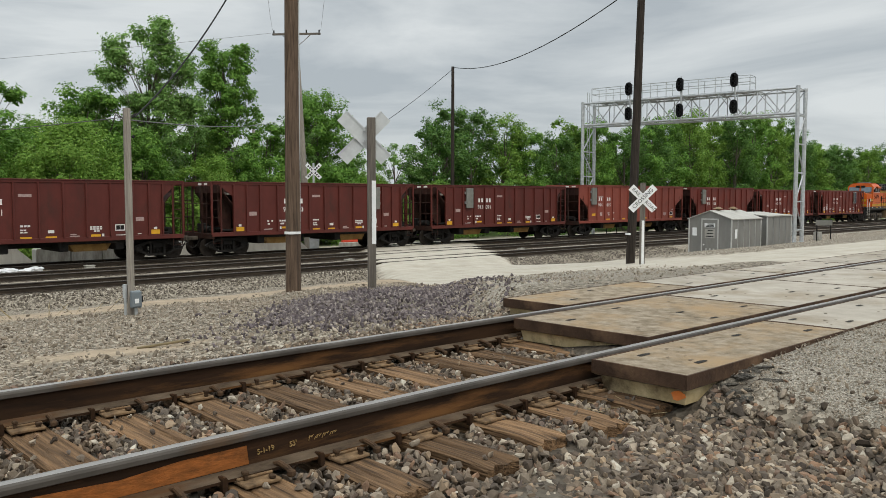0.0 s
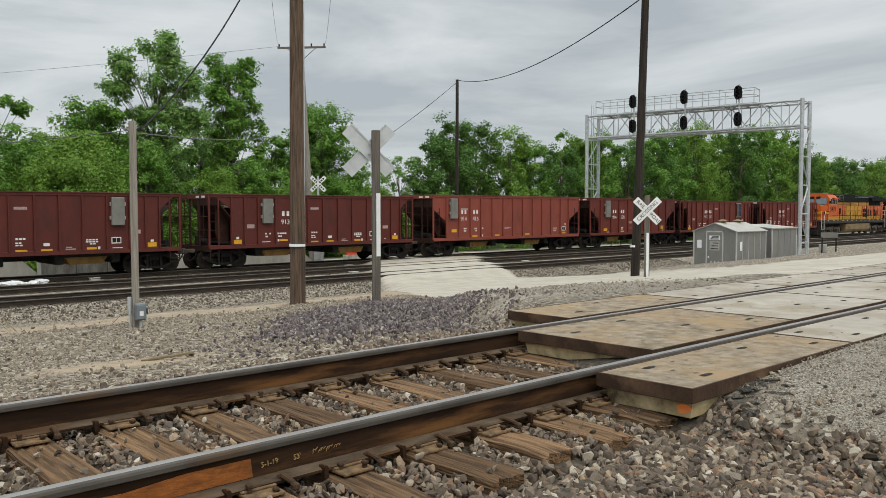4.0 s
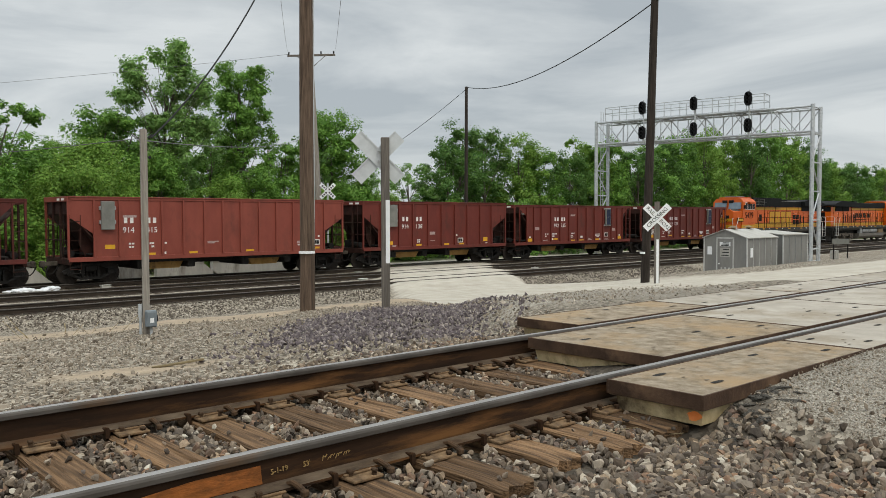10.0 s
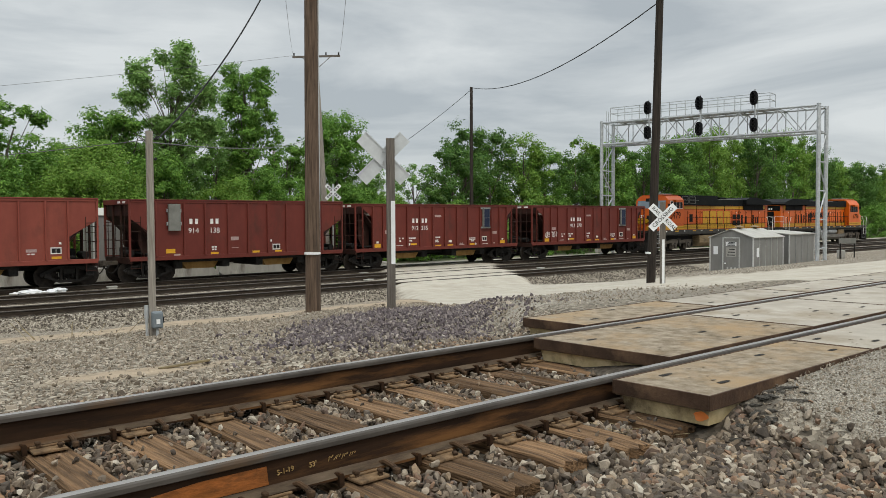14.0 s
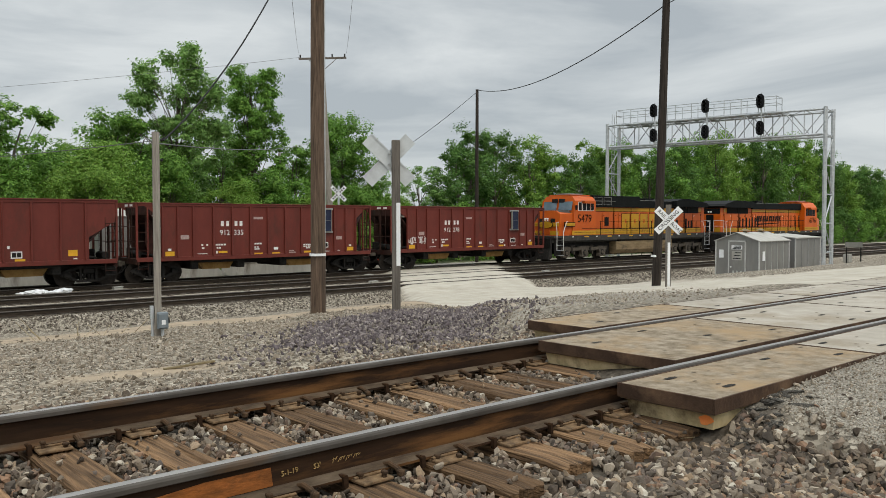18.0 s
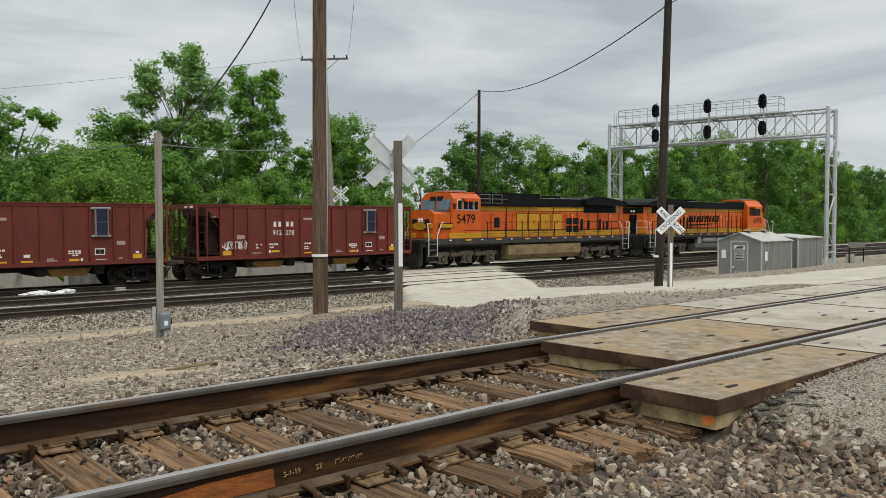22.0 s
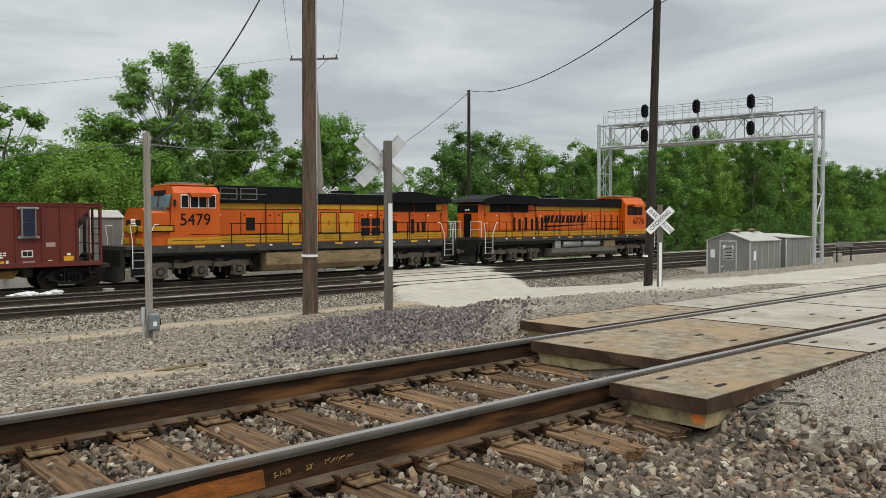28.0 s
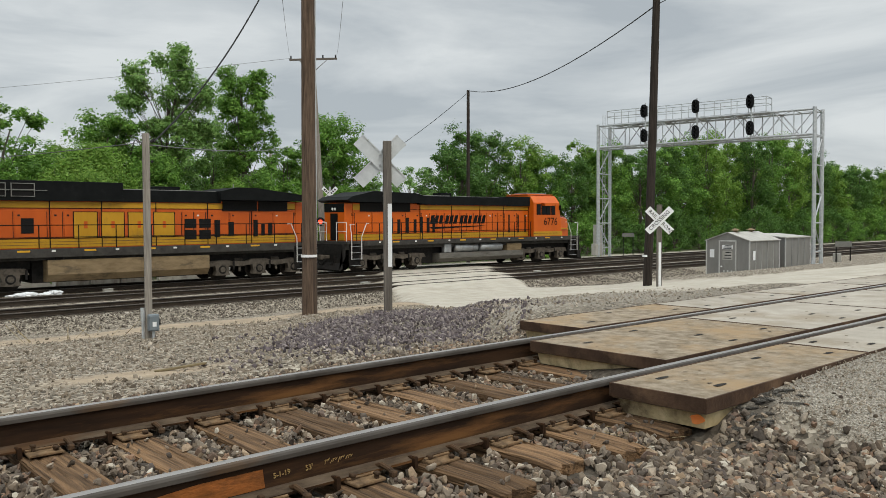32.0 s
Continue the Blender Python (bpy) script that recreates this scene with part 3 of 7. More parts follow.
def car_truck_meshes():
    bm = bmesh.new()
    y = 0.0
    top = [(-1.18, 0.50), (-0.95, 0.66), (-0.45, 0.83), (0.45, 0.83), (0.95, 0.66), (1.18, 0.50)]
    for a, b in zip(top, top[1:]):
        beam(bm, (a[0], y, a[1]), (b[0], y, b[1]), 0.14, 0.13)
    low = [(-0.98, 0.48), (-0.42, 0.24), (0.42, 0.24), (0.98, 0.48)]
    for a, b in zip(low, low[1:]):
        beam(bm, (a[0], y, a[1]), (b[0], y, b[1]), 0.14, 0.11)
    for s in (-1, 1):
        beam(bm, (s * 0.33, y, 0.24), (s * 0.33, y, 0.83), 0.16, 0.10)
        box(bm, s * 0.89 - 0.15, s * 0.89 + 0.15, -0.10, 0.10, 0.40, 0.62, 0.02)
    for sx in (-0.16, 0.0, 0.16):
        for k in range(5):
            bar(bm, (sx, y, 0.30 + k * 0.05), (sx, y, 0.325 + k * 0.05), 0.065, 10)
    box(bm, -0.24, 0.24, -0.11, 0.11, 0.56, 0.78, 0.02)
    frame_me = mesh_of("side_frame", bm, M_BLACK)
    bm = bmesh.new()
    box(bm, -0.2, 0.2, -1.0, 1.0, 0.58, 0.80, 0.03)
    bar(bm, (0, 0, 0.78), (0, 0, 0.98), 0.3, 14)
    for s in (-1, 1):
        beam(bm, (s * 0.42, -0.85, 0.40), (s * 0.42, 0.85, 0.40), 0.1, 0.1)
        for q in (-0.72, 0.72):
            box(bm, s * 0.42 - 0.06, s * 0.42 + 0.06, q - 0.06, q + 0.06, 0.32, 0.55, 0.01)
    return frame_me, mesh_of("bolster", bm, M_BLACK)


ME_FRAME, ME_BOLSTER = car_truck_meshes()


def car_truck(car, x):
    tr = part("truck", ME_BOLSTER, None, car, "black four-wheel truck")
    tr.location = (x, 0, 0)
    for s in (-1, 1):
        f = part("side_frame", ME_FRAME, None, tr)
        f.location = (0, s * 1.0, 0)
    for s in (-1, 1):
        w = part("wheelset", ME_WHEELS, None, tr, "worn steel wheels on an axle")
        ROLLING.append((w, s * 0.89, R_CAR))
    return tr


def coupler(parent, x, way):
    bm = bmesh.new()
    box(bm, min(x, x + way * 0.58), max(x, x + way * 0.58), -0.09, 0.09, 0.80, 0.99, 0.02)
    box(bm, min(x + way * 0.52, x + way * 0.74), max(x + way * 0.52, x + way * 0.74), -0.14, 0.12, 0.74, 1.03, 0.04)
    part("coupler", bm, M_TRUCK, parent)
    bm = bmesh.new()
    rope(bm, (x + way * 0.05, -0.35, 0.86), (x + way * 0.72, -0.25, 0.80), 0.40, 0.028, 10)
    part("brake_hose", bm, M_BLACK, parent)


def panel(bm, pts, y, thick):
    slab(bm, pts, y - thick / 2, y + thick / 2)


def hopper_car(name, label, c, half, top, kind, coat, places, number, marks):
    """An open-top ballast hopper car. kind 'frame': open end frames; 'slope': sides run to the ends over a triangular opening."""
    car = thing(name, label, "hopper car", None, "hopper cars of the train")
    MOVING.append((car, c, 0.0))
    w, sill, low = 1.53, 1.00, 1.18
    body = half - (0.97 if kind == "frame" else 1.20)         # where the side sheets end in the east and in the west
    west = half - (1.14 if kind == "frame" else 1.05)
    for s in (-1, 1):
        bm = bmesh.new()
        if kind == "frame":
            pts = [(-west, low), (body, low), (body, top - 0.75), (half - 0.30, top - 0.14), (-half + 0.35, top - 0.14), (-west, top - 0.72)]
        else:
            pts = [(-west, low), (body, low), (body, low + 1.0), (half - 0.05, low + 1.68), (half - 0.05, top - 0.12), (-half + 0.05, top - 0.12), (-half + 0.05, low + 1.72), (-half + 0.12, low + 1.72), (-west, low + 1.03)]
        panel(bm, pts, s * w, 0.02)
        part("side_sheet", bm, coat, car)
        bm = bmesh.new()
        box(bm, -half, half, s * w - 0.05, s * w + 0.05, top - 0.15, top, 0.012)
        box(bm, -half, half, s * (w + 0.03) - 0.055, s * (w + 0.03) + 0.055, top - 0.04, top + 0.012, 0.008)
        part("top_chord", bm, coat, car)
        bm = bmesh.new()
        box(bm, -half, half, s * w - 0.05, s * w + 0.03, sill, low + 0.02, 0.012)
        box(bm, -half, half, s * w - 0.04, s * w + 0.055, sill, sill + 0.03)
        part("side_sill", bm, coat, car)
    bm = bmesh.new()
    box(bm, -0.035, 0.035, -0.05, 0.05, low, top - 0.14, 0.008)
    rib = mesh_of("rib", bm, coat)
    for x in places:
        for s in (-1, 1):
            part("rib", rib, None, car).location = (x, s * (w + 0.045), 0)
    for s in (-1, 1):                                             # the two ends
        end = body if s > 0 else west
        bm = bmesh.new()
        panel(bm, [(s * (half - 0.12), top - 0.1), (s * (half - 0.06), top - 0.1), (s * (half - 0.06), top - 0.75), (s * (end - 0.75), sill + 0.15), (s * (end - 0.83), sill + 0.15), (s * (half - 0.12), top - 0.75)] if kind == "slope" else
              [(s * (end + 0.45), top - 0.08), (s * (end + 0.51), top - 0.08), (s * (end + 0.51), top - 0.55), (s * (end - 1.2), sill + 0.2), (s * (end - 1.28), sill + 0.2), (s * (end + 0.45), top - 0.55)], 0, 2 * w - 0.04)
        part("slope_sheet", bm, M_GRIME, car)
        bm = bmesh.new()
        box(bm, s * half - 0.06, s * half + 0.06, -w - 0.05, w + 0.05, top - 0.22, top + 0.01, 0.01)
        part("end_chord", bm, coat, car)
        bm = bmesh.new()
        box(bm, s * (half - 0.62) - 0.62, s * (half - 0.62) + 0.62, -w + 0.05, w - 0.05, sill + 0.02, sill + 0.13, 0.01)
        box(bm, s * (half - 0.05) - 0.08, s * (half - 0.05) + 0.08, -w, w, sill - 0.12, sill + 0.16, 0.015)
        part("end_platform", bm, M_GRIME, car)
        for q, y_ in ((0.0, -w), (0.0, w), (0.0, -0.5), (0.0, 0.5)):
            bm = bmesh.new()
            box(bm, s * half - 0.045, s * half + 0.045, y_ - 0.045, y_ + 0.045, sill + 0.1, top - 0.2, 0.006)
            part("end_post", bm, coat if abs(y_) > 1 else M_GRIME, car)
        if kind == "frame":
            for y_ in (-w, w):
                bm = bmesh.new()
                box(bm, s * (half - 0.5) - 0.03, s * (half - 0.5) + 0.03, y_ - 0.04, y_ + 0.04, sill + 0.1, top - 0.14, 0.005)
                part("inner_post", bm, coat, car)
        for y_ in (-w - 0.03, w + 0.03):                            # a ladder on each corner
            bm = bmesh.new()
            for k in range(6):
                z = sill - 0.32 + k * 0.42
                bar(bm, (s * (half - 0.04), y_, z), (s * (half - 0.50), y_, z), 0.013, 6)
            for q in (0.04, 0.50):
                bar(bm, (s * (half - q), y_, sill - 0.36), (s * (half - q), y_, sill + 2.05), 0.014, 6)
            part("ladder", bm, M_GRIME, car)
        bm = bmesh.new()
        bar(bm, (s * (half - 0.3), -0.9, sill + 0.35), (s * (half - 0.3), -0.1, sill + 0.35), 0.16, 12)
        box(bm, s * (half - 0.55) - 0.18, s * (half - 0.55) + 0.18, 0.2, 0.8, sill + 0.12, sill + 0.6, 0.03)
        part("brake_gear", bm, M_BLACK, car)
        bm = bmesh.new()
        for z in (sill + 0.95, sill + 1.62):
            bar(bm, (s * (half + 0.07), -w, z), (s * (half + 0.07), w, z), 0.018, 6)
        for y_ in (-1.1, 0.95):
            bar(bm, (s * (half + 0.07), y_, sill + 0.1), (s * (half + 0.07), y_, top - 0.25), 0.018, 6)
        part("end_hand_rail", bm, M_GRIME, car)
        for y_ in (-1.05, -0.45):
            bm = bmesh.new()
            box(bm, s * (half + 0.064) - 0.003, s * (half + 0.064) + 0.003, y_ - 0.17, y_ + 0.17, top - 0.17, top - 0.07)
            part("end_decal", bm, M_WHITE, car)
        for y_ in (-w, w):                                         # sill steps under the ladder
            bm = bmesh.new()
            tube(bm, [(s * (half - 0.04), y_, sill + 0.02), (s * (half - 0.04), y_, sill - 0.50), (s * (half - 0.50), y_, sill - 0.50), (s * (half - 0.50), y_, sill + 0.02)], 0.018)
            bar(bm, (s * (half - 0.04), y_, sill - 0.22), (s * (half - 0.50), y_, sill - 0.22), 0.016, 6)
            part("sill_step", bm, M_BLACK, car)
        coupler(car, s * (half + 0.02), s)
        car_truck(car, s * (half - 1.08))
    bm = bmesh.new()
    box(bm, -half + 0.2, half - 0.2, -0.32, 0.32, 0.72, sill + 0.12, 0.02)
    part("centre_sill", bm, M_BLACK, car)
    bm = bmesh.new()
    box(bm, -body - 0.3, body + 0.3, -w + 0.06, w - 0.06, low + 0.1, low + 0.16)
    part("floor", bm, M_BLACK, car)
    bm = bmesh.new()
    noise_top = top - 0.55
    box(bm, -body - 0.1, body + 0.1, -w + 0.05, w - 0.05, noise_top - 0.1, noise_top, 0.02)
    part("ballast_load", bm, M_ROAD, car, "load of crushed stone")
    for gx in (-half * 0.37, half * 0.37):                        # unloading gates under the floor
        for s in (-1, 1):
            bm = bmesh.new()
            slab(bm, [(gx - 0.95, 0.86), (gx + 0.95, 0.86), (gx + 0.72, 0.52), (gx - 0.72, 0.52)], s * 0.5 - 0.42, s * 0.5 + 0.42)
            part("chute", bm, M_GATE, car, "rusty ochre unloading chute")
        bm = bmesh.new()
        for q in (-1.25, 1.2):
            box(bm, gx + q - 0.2, gx + q + 0.2, -1.25, 1.25, 0.56, 1.02, 0.04)
        box(bm, gx - 1.3, gx + 1.3, -1.3, 1.3, 0.86, 1.04, 0.02)
        part("gate_frame", bm, M_BLACK, car)
    for s in (-1, 1):                                             # sheeting set back behind the open west end
        bm = bmesh.new()
        panel(bm, [(-west + 0.2, sill + 0.15), (-west + 0.2, top - 0.2), (-half + 0.62, top - 0.2), (-half + 0.62, sill + 0.75), (-half + 0.9, sill + 0.15)], s * 0.95, 0.03)
        part("end_sheet", bm, M_GRIME, car, "grimy dark maroon end sheeting")
    # lettering and marks on the side that faces the road
    y = -w - 0.014

    def patch(px, pz, sx, sz, material, nm="mark", lb=""):
        bm = bmesh.new()
        box(bm, -sx / 2, sx / 2, -0.004, 0.004, -sz / 2, sz / 2)
        ob = part(nm, bm, material, car, lb)
        ob.location = (px, y, pz)
        return ob

    nx, gl, gr = marks["number"]
    lift = 0.0 if kind == "frame" else 0.06
    for dx in (-gl - 0.40, -gl - 0.12, gr + 0.13, gr + 0.40):      # road initials as plain bars
        patch(nx + dx, 2.75 + lift, 0.15, 0.25, M_WHITE, "initial_bar")
    for word, dx, al in zip(number.split(), (-gl, gr), ("RIGHT", "LEFT")):
        words(word, 0.36, M_WHITE, car, side_m(nx + dx, y - 0.002, 2.30 + lift), "car_number", "white stencilled numerals", al)
    for px, z, sx, sz, what in marks["patches"]:
        if what == "t":                                            # a line of small writing, as a row of plain bars
            k = max(2, round(sx / 0.14))
            bm = bmesh.new()
            for q in range(k):
                if (q * 7 + round(px * 10)) % 5 != 4:
                    box(bm, -sx / 2 + sx * (q + 0.1) / k, -sx / 2 + sx * (q + 0.85) / k, -0.004, 0.004, -sz / 2, sz / 2)
            line = tagged(part("stencil_line", bm, M_WHITE, car), kind="stuff")
            line.location = (px, y, z)
        else:
            patch(px, z, sx, sz, {"w": M_WHITE, "y": M_YELLOW, "g": M_LABEL}[what], {"w": "white_decal", "y": "yellow_reflector", "g": "data_block"}[what])
    for px, z in marks.get("frames", ()):
        fr = patch(px, z, 0.44, 0.29, M_WHITE, "inspection_decal")
        for q in (-0.095, 0.095):
            bm = bmesh.new()
            box(bm, q - 0.085, q + 0.085, -0.0075, -0.0045, -0.10, 0.10)
            part("decal_field", bm, M_BLACK, fr)
    for px, which in marks.get("panels", ()):
        bm = bmesh.new()
        box(bm, px - 0.29, px + 0.29, -w - 0.20, -w - 0.06, top - 1.46, top - 0.20, 0.015)
        pn = part("solar_panel" if which == "blue" else "control_cabinet", bm, M_GREYBOX, car, "framed dark blue solar panel" if which == "blue" else "plain grey cabinet")
        if which == "blue":
            for k in (0, 1):
                bm = bmesh.new()
                box(bm, px - 0.235, px + 0.235, -w - 0.212, -w - 0.202, top - 1.40 + k * 0.58, top - 0.84 + k * 0.58)
                part("cell", bm, M_SOLAR, pn)
            for z in (top - 0.22, top - 1.44):
                bm = bmesh.new()
                box(bm, px - 0.42, px + 0.42, -w - 0.1, -w - 0.03, z - 0.05, z + 0.05)
                part("mounting_bar", bm, M_ALU, pn)
        else:
            for z in (top - 0.5, top - 1.12):
                for q in (-0.32, 0.32):
                    bm = bmesh.new()
                    box(bm, px + q - 0.04, px + q + 0.04, -w - 0.12, -w - 0.03, z - 0.08, z + 0.08)
                    part("mounting_tab", bm, M_ALU, pn)
    return car


M_LABEL = grain("faded_stencil", (0.26, 0.17, 0.16), (0.42, 0.33, 0.31), 14, 0.7, 0, 0)
RIBS_A = (-5.40, -4.67, -3.90, -2.87, -1.88, -0.89, 0.10, 1.10, 2.07, 3.12, 4.15, 4.89, 5.56)
PATCH_A = [(-5.04, 1.34, 0.44, 0.21, "y"), (-5.05, 1.53, 0.15, 0.11, "w"), (-4.30, 2.11, 0.42, 0.20, "g"), (-3.30, 1.72, 0.37, 0.08, "t"), (-3.30, 1.57, 0.34, 0.08, "t"), (-3.42, 1.30, 0.50, 0.03, "w"),
           (-2.40, 1.72, 0.70, 0.08, "t"), (-2.52, 1.57, 0.36, 0.08, "t"), (-2.36, 1.36, 0.46, 0.10, "y"), (-2.68, 1.36, 0.10, 0.13, "w"), (-0.42, 3.02, 0.52, 0.12, "g"), (-0.44, 1.73, 0.42, 0.08, "t"),
           (-0.46, 1.56, 0.40, 0.06, "t"), (-0.50, 1.46, 0.32, 0.06, "t"), (-0.42, 1.22, 0.46, 0.10, "y"), (0.58, 1.47, 0.25, 0.13, "w"), (0.58, 1.22, 0.46, 0.10, "y"), (1.50, 1.32, 0.26, 0.05, "g"),
           (1.56, 1.24, 0.42, 0.05, "g"), (2.55, 1.63, 0.70, 0.06, "t"), (2.55, 1.54, 0.70, 0.06, "t"), (2.44, 1.45, 0.42, 0.06, "t"), (2.46, 1.25, 0.42, 0.10, "y"), (2.78, 1.25, 0.10, 0.14, "w"),
           (3.60, 1.24, 0.46, 0.03, "w"), (4.48, 1.95, 0.38, 0.18, "g"), (4.45, 1.27, 0.16, 0.03, "w"), (5.21, 1.34, 0.42, 0.20, "y"), (5.21, 1.52, 0.15, 0.10, "w")]
RIBS_LONG = (-6.15, -5.04, -4.04, -3.06, -2.01, -0.95, 0.02, 1.00, 2.03, 3.03, 4.03, 5.07, 5.98)
PATCH_LONG = [(-5.45, 1.63, 0.44, 0.19, "y"), (-4.55, 2.99, 0.62, 0.10, "g"), (-4.55, 1.75, 0.42, 0.08, "t"), (-4.55, 1.60, 0.38, 0.08, "t"), (-3.60, 1.75, 0.36, 0.08, "t"), (-3.58, 1.60, 0.34, 0.08, "t"),
              (-2.80, 1.75, 0.28, 0.08, "t"), (-3.60, 1.26, 0.46, 0.10, "y"), (-2.90, 1.28, 0.08, 0.12, "w"), (-1.50, 1.27, 0.42, 0.10, "y"), (-0.48, 1.76, 0.60, 0.06, "g"), (-0.58, 1.70, 0.38, 0.05, "g"),
              (1.52, 1.28, 0.44, 0.10, "y"), (4.50, 1.62, 0.42, 0.13, "g"), (4.48, 1.48, 0.34, 0.05, "t"), (5.50, 1.30, 0.40, 0.10, "y"), (5.65, 1.92, 0.10, 0.10, "w")]
RIBS_SHORT = (-4.62, -3.26, -2.20, -1.00, 0.10, 1.21, 2.30, 3.45, 4.48)
PATCH_SHORT = [(-3.92, 1.42, 0.44, 0.20, "y"), (-3.60, 1.24, 0.30, 0.08, "g"), (-1.72, 1.56, 0.30, 0.07, "t"), (-1.72, 1.44, 0.26, 0.07, "t"), (-1.70, 1.26, 0.40, 0.10, "y"), (-0.62, 1.95, 0.42, 0.18, "g"),
               (-0.60, 1.50, 0.36, 0.03, "g"), (0.55, 1.26, 0.40, 0.10, "y"), (1.42, 1.80, 0.09, 0.11, "w"), (1.85, 1.26, 0.40, 0.09, "y"), (3.95, 1.50, 0.38, 0.26, "y"), (4.05, 1.26, 0.16, 0.05, "w")]

PITCH = 14.67
MARKS_A = dict(number=(-1.88, 0.10, 0.10), patches=PATCH_A, frames=((3.55, 1.58),))
hopper_car("hopper_car", "maroon open-top hopper car with ribbed sides", -16.38 - 2 * PITCH, 6.58, 3.72, "frame", M_RED1, RIBS_A, "913 081", MARKS_A)
hopper_car("hopper_car", "maroon ribbed hopper car with white numerals", -16.38 - PITCH, 6.58, 3.72, "frame", M_RED1, RIBS_A, "912 713", dict(MARKS_A, panels=((3.60, "grey"),)))
hopper_car("hopper_car", "maroon ribbed hopper car with a grey side cabinet", -16.38, 6.58, 3.72, "frame", M_RED1, RIBS_A, "913 091", dict(MARKS_A, panels=((-3.37, "grey"),)))
hopper_car("hopper_car", "faded salmon-red hopper car with sloped end openings", -0.88, 7.22, 3.86, "slope", M_RED3, RIBS_LONG, "914 415", dict(number=(-4.04, 0.30, 0.24), patches=PATCH_LONG, frames=((5.48, 1.60),), panels=((-5.57, "grey"),)))
hopper_car("hopper_car", "oxide red hopper car with worn lettering", 13.60, 5.83, 3.83, "slope", M_RED2, RIBS_SHORT, "914 138", dict(number=(-2.20, 0.30, 0.24), patches=PATCH_SHORT, frames=((1.72, 1.48),), panels=((-3.77, "grey"),)))
hopper_car("hopper_car", "oxide red ribbed hopper car with a blue solar panel", 26.92, 6.58, 3.72, "frame", M_RED2, RIBS_A, "912 335", dict(MARKS_A, panels=((3.60, "blue"),)))
scrawled = hopper_car("hopper_car", "oxide red ribbed hopper car with white scrawl and solar panel", 26.92 + PITCH, 6.58, 3.72, "frame", M_RED2, RIBS_A, "912 278", dict(MARKS_A, panels=((3.60, "blue"),)))
scrawl = random.Random(9)
bm = bmesh.new()
for g0, g1 in ((-5.28, -4.72), (-4.58, -3.98)):
    for k in range(9):                                             # looped strokes of a sprayed scrawl
        cx = g0 + (g1 - g0) * (k + 0.5) / 9
        turn0, rw, rh = scrawl.uniform(0, 6.28), scrawl.uniform(0.04, 0.09), scrawl.uniform(0.12, 0.22)
        arc = [(cx + rw * math.cos(turn0 + q * 0.7), -1.545, 1.72 + scrawl.uniform(-0.02, 0.02) + rh * math.sin(turn0 + q * 0.7)) for q in range(6)]
        for a_, b_ in zip(arc, arc[1:]):
            beam(bm, a_, b_, 0.004, 0.030)
part("graffiti", bm, M_WHITE, scrawled, "white painted scrawl")
# ---- the two engines ----
def eng_truck(eng, x):
    bm = bmesh.new()
    box(bm, -2.6, 2.6, -0.9, 0.9, 0.62, 0.98, 0.04)
    tr = part("truck", bm, M_BLACK, eng, "dusty six-wheel truck")
    tr.location = (x, 0, 0)
    for s in (-1, 1):
        bm = bmesh.new()
        slab(bm, [(-2.80, 0.70), (-2.65, 0.96), (-1.75, 1.00), (-1.45, 0.92), (-0.7, 0.92), (-0.4, 1.02), (0.4, 1.02), (0.7, 0.92), (1.45, 0.92), (1.75, 1.00), (2.65, 0.96), (2.80, 0.70), (2.3, 0.72), (1.7, 0.74), (1.05, 0.66), (0.4, 0.74), (-0.4, 0.74), (-1.05, 0.66), (-1.7, 0.74), (-2.3, 0.72)], -0.11, 0.11)
        for ax in (-2.05, 0, 2.05):
            slab(bm, [(ax - 0.40, 0.80), (ax + 0.40, 0.80), (ax + 0.33, 0.45), (ax + 0.40, 0.26), (ax + 0.16, 0.24), (ax - 0.16, 0.24), (ax - 0.40, 0.26), (ax - 0.33, 0.45)], -0.15, 0.15)
        for ax in (-1.05, 1.05):
            bar(bm, (ax - 0.22, -0.16 * -s * -1, 0.98), (ax + 0.22, -0.16 * -s * -1, 0.98), 0.10, 10)
            bar(bm, (ax, 0, 0.66), (ax, 0, 0.42), 0.06, 8)
        f = part("side_frame", bm, M_TRUCK, tr)
        f.location = (0, s * 1.1, 0)
        for ax in (-2.05, 0, 2.05):
            bm = bmesh.new()
            bar(bm, (ax, s * 1.20, R_ENG), (ax, s * 1.265, R_ENG), 0.21, 16)
            cap = part("bearing_box", bm, M_BLACK, tr)
            bm = bmesh.new()
            bar(bm, (ax, s * 1.265, R_ENG), (ax, s * 1.31, R_ENG), 0.135, 14)
            part("bearing_cap", bm, M_TRUCK, cap)
            bm = bmesh.new()
            bar(bm, (ax + 0.62, s * 1.22, 0.50), (ax + 0.62, s * 1.22, 0.92), 0.055, 8)
            part("damper", bm, M_BLACK, tr)
    for ax in (-2.05, 0, 2.05):
        w = part("wheelset", ME_ENGWHEELS, None, tr, "worn steel wheels on an axle")
        ROLLING.append((w, ax, R_ENG))
    return tr


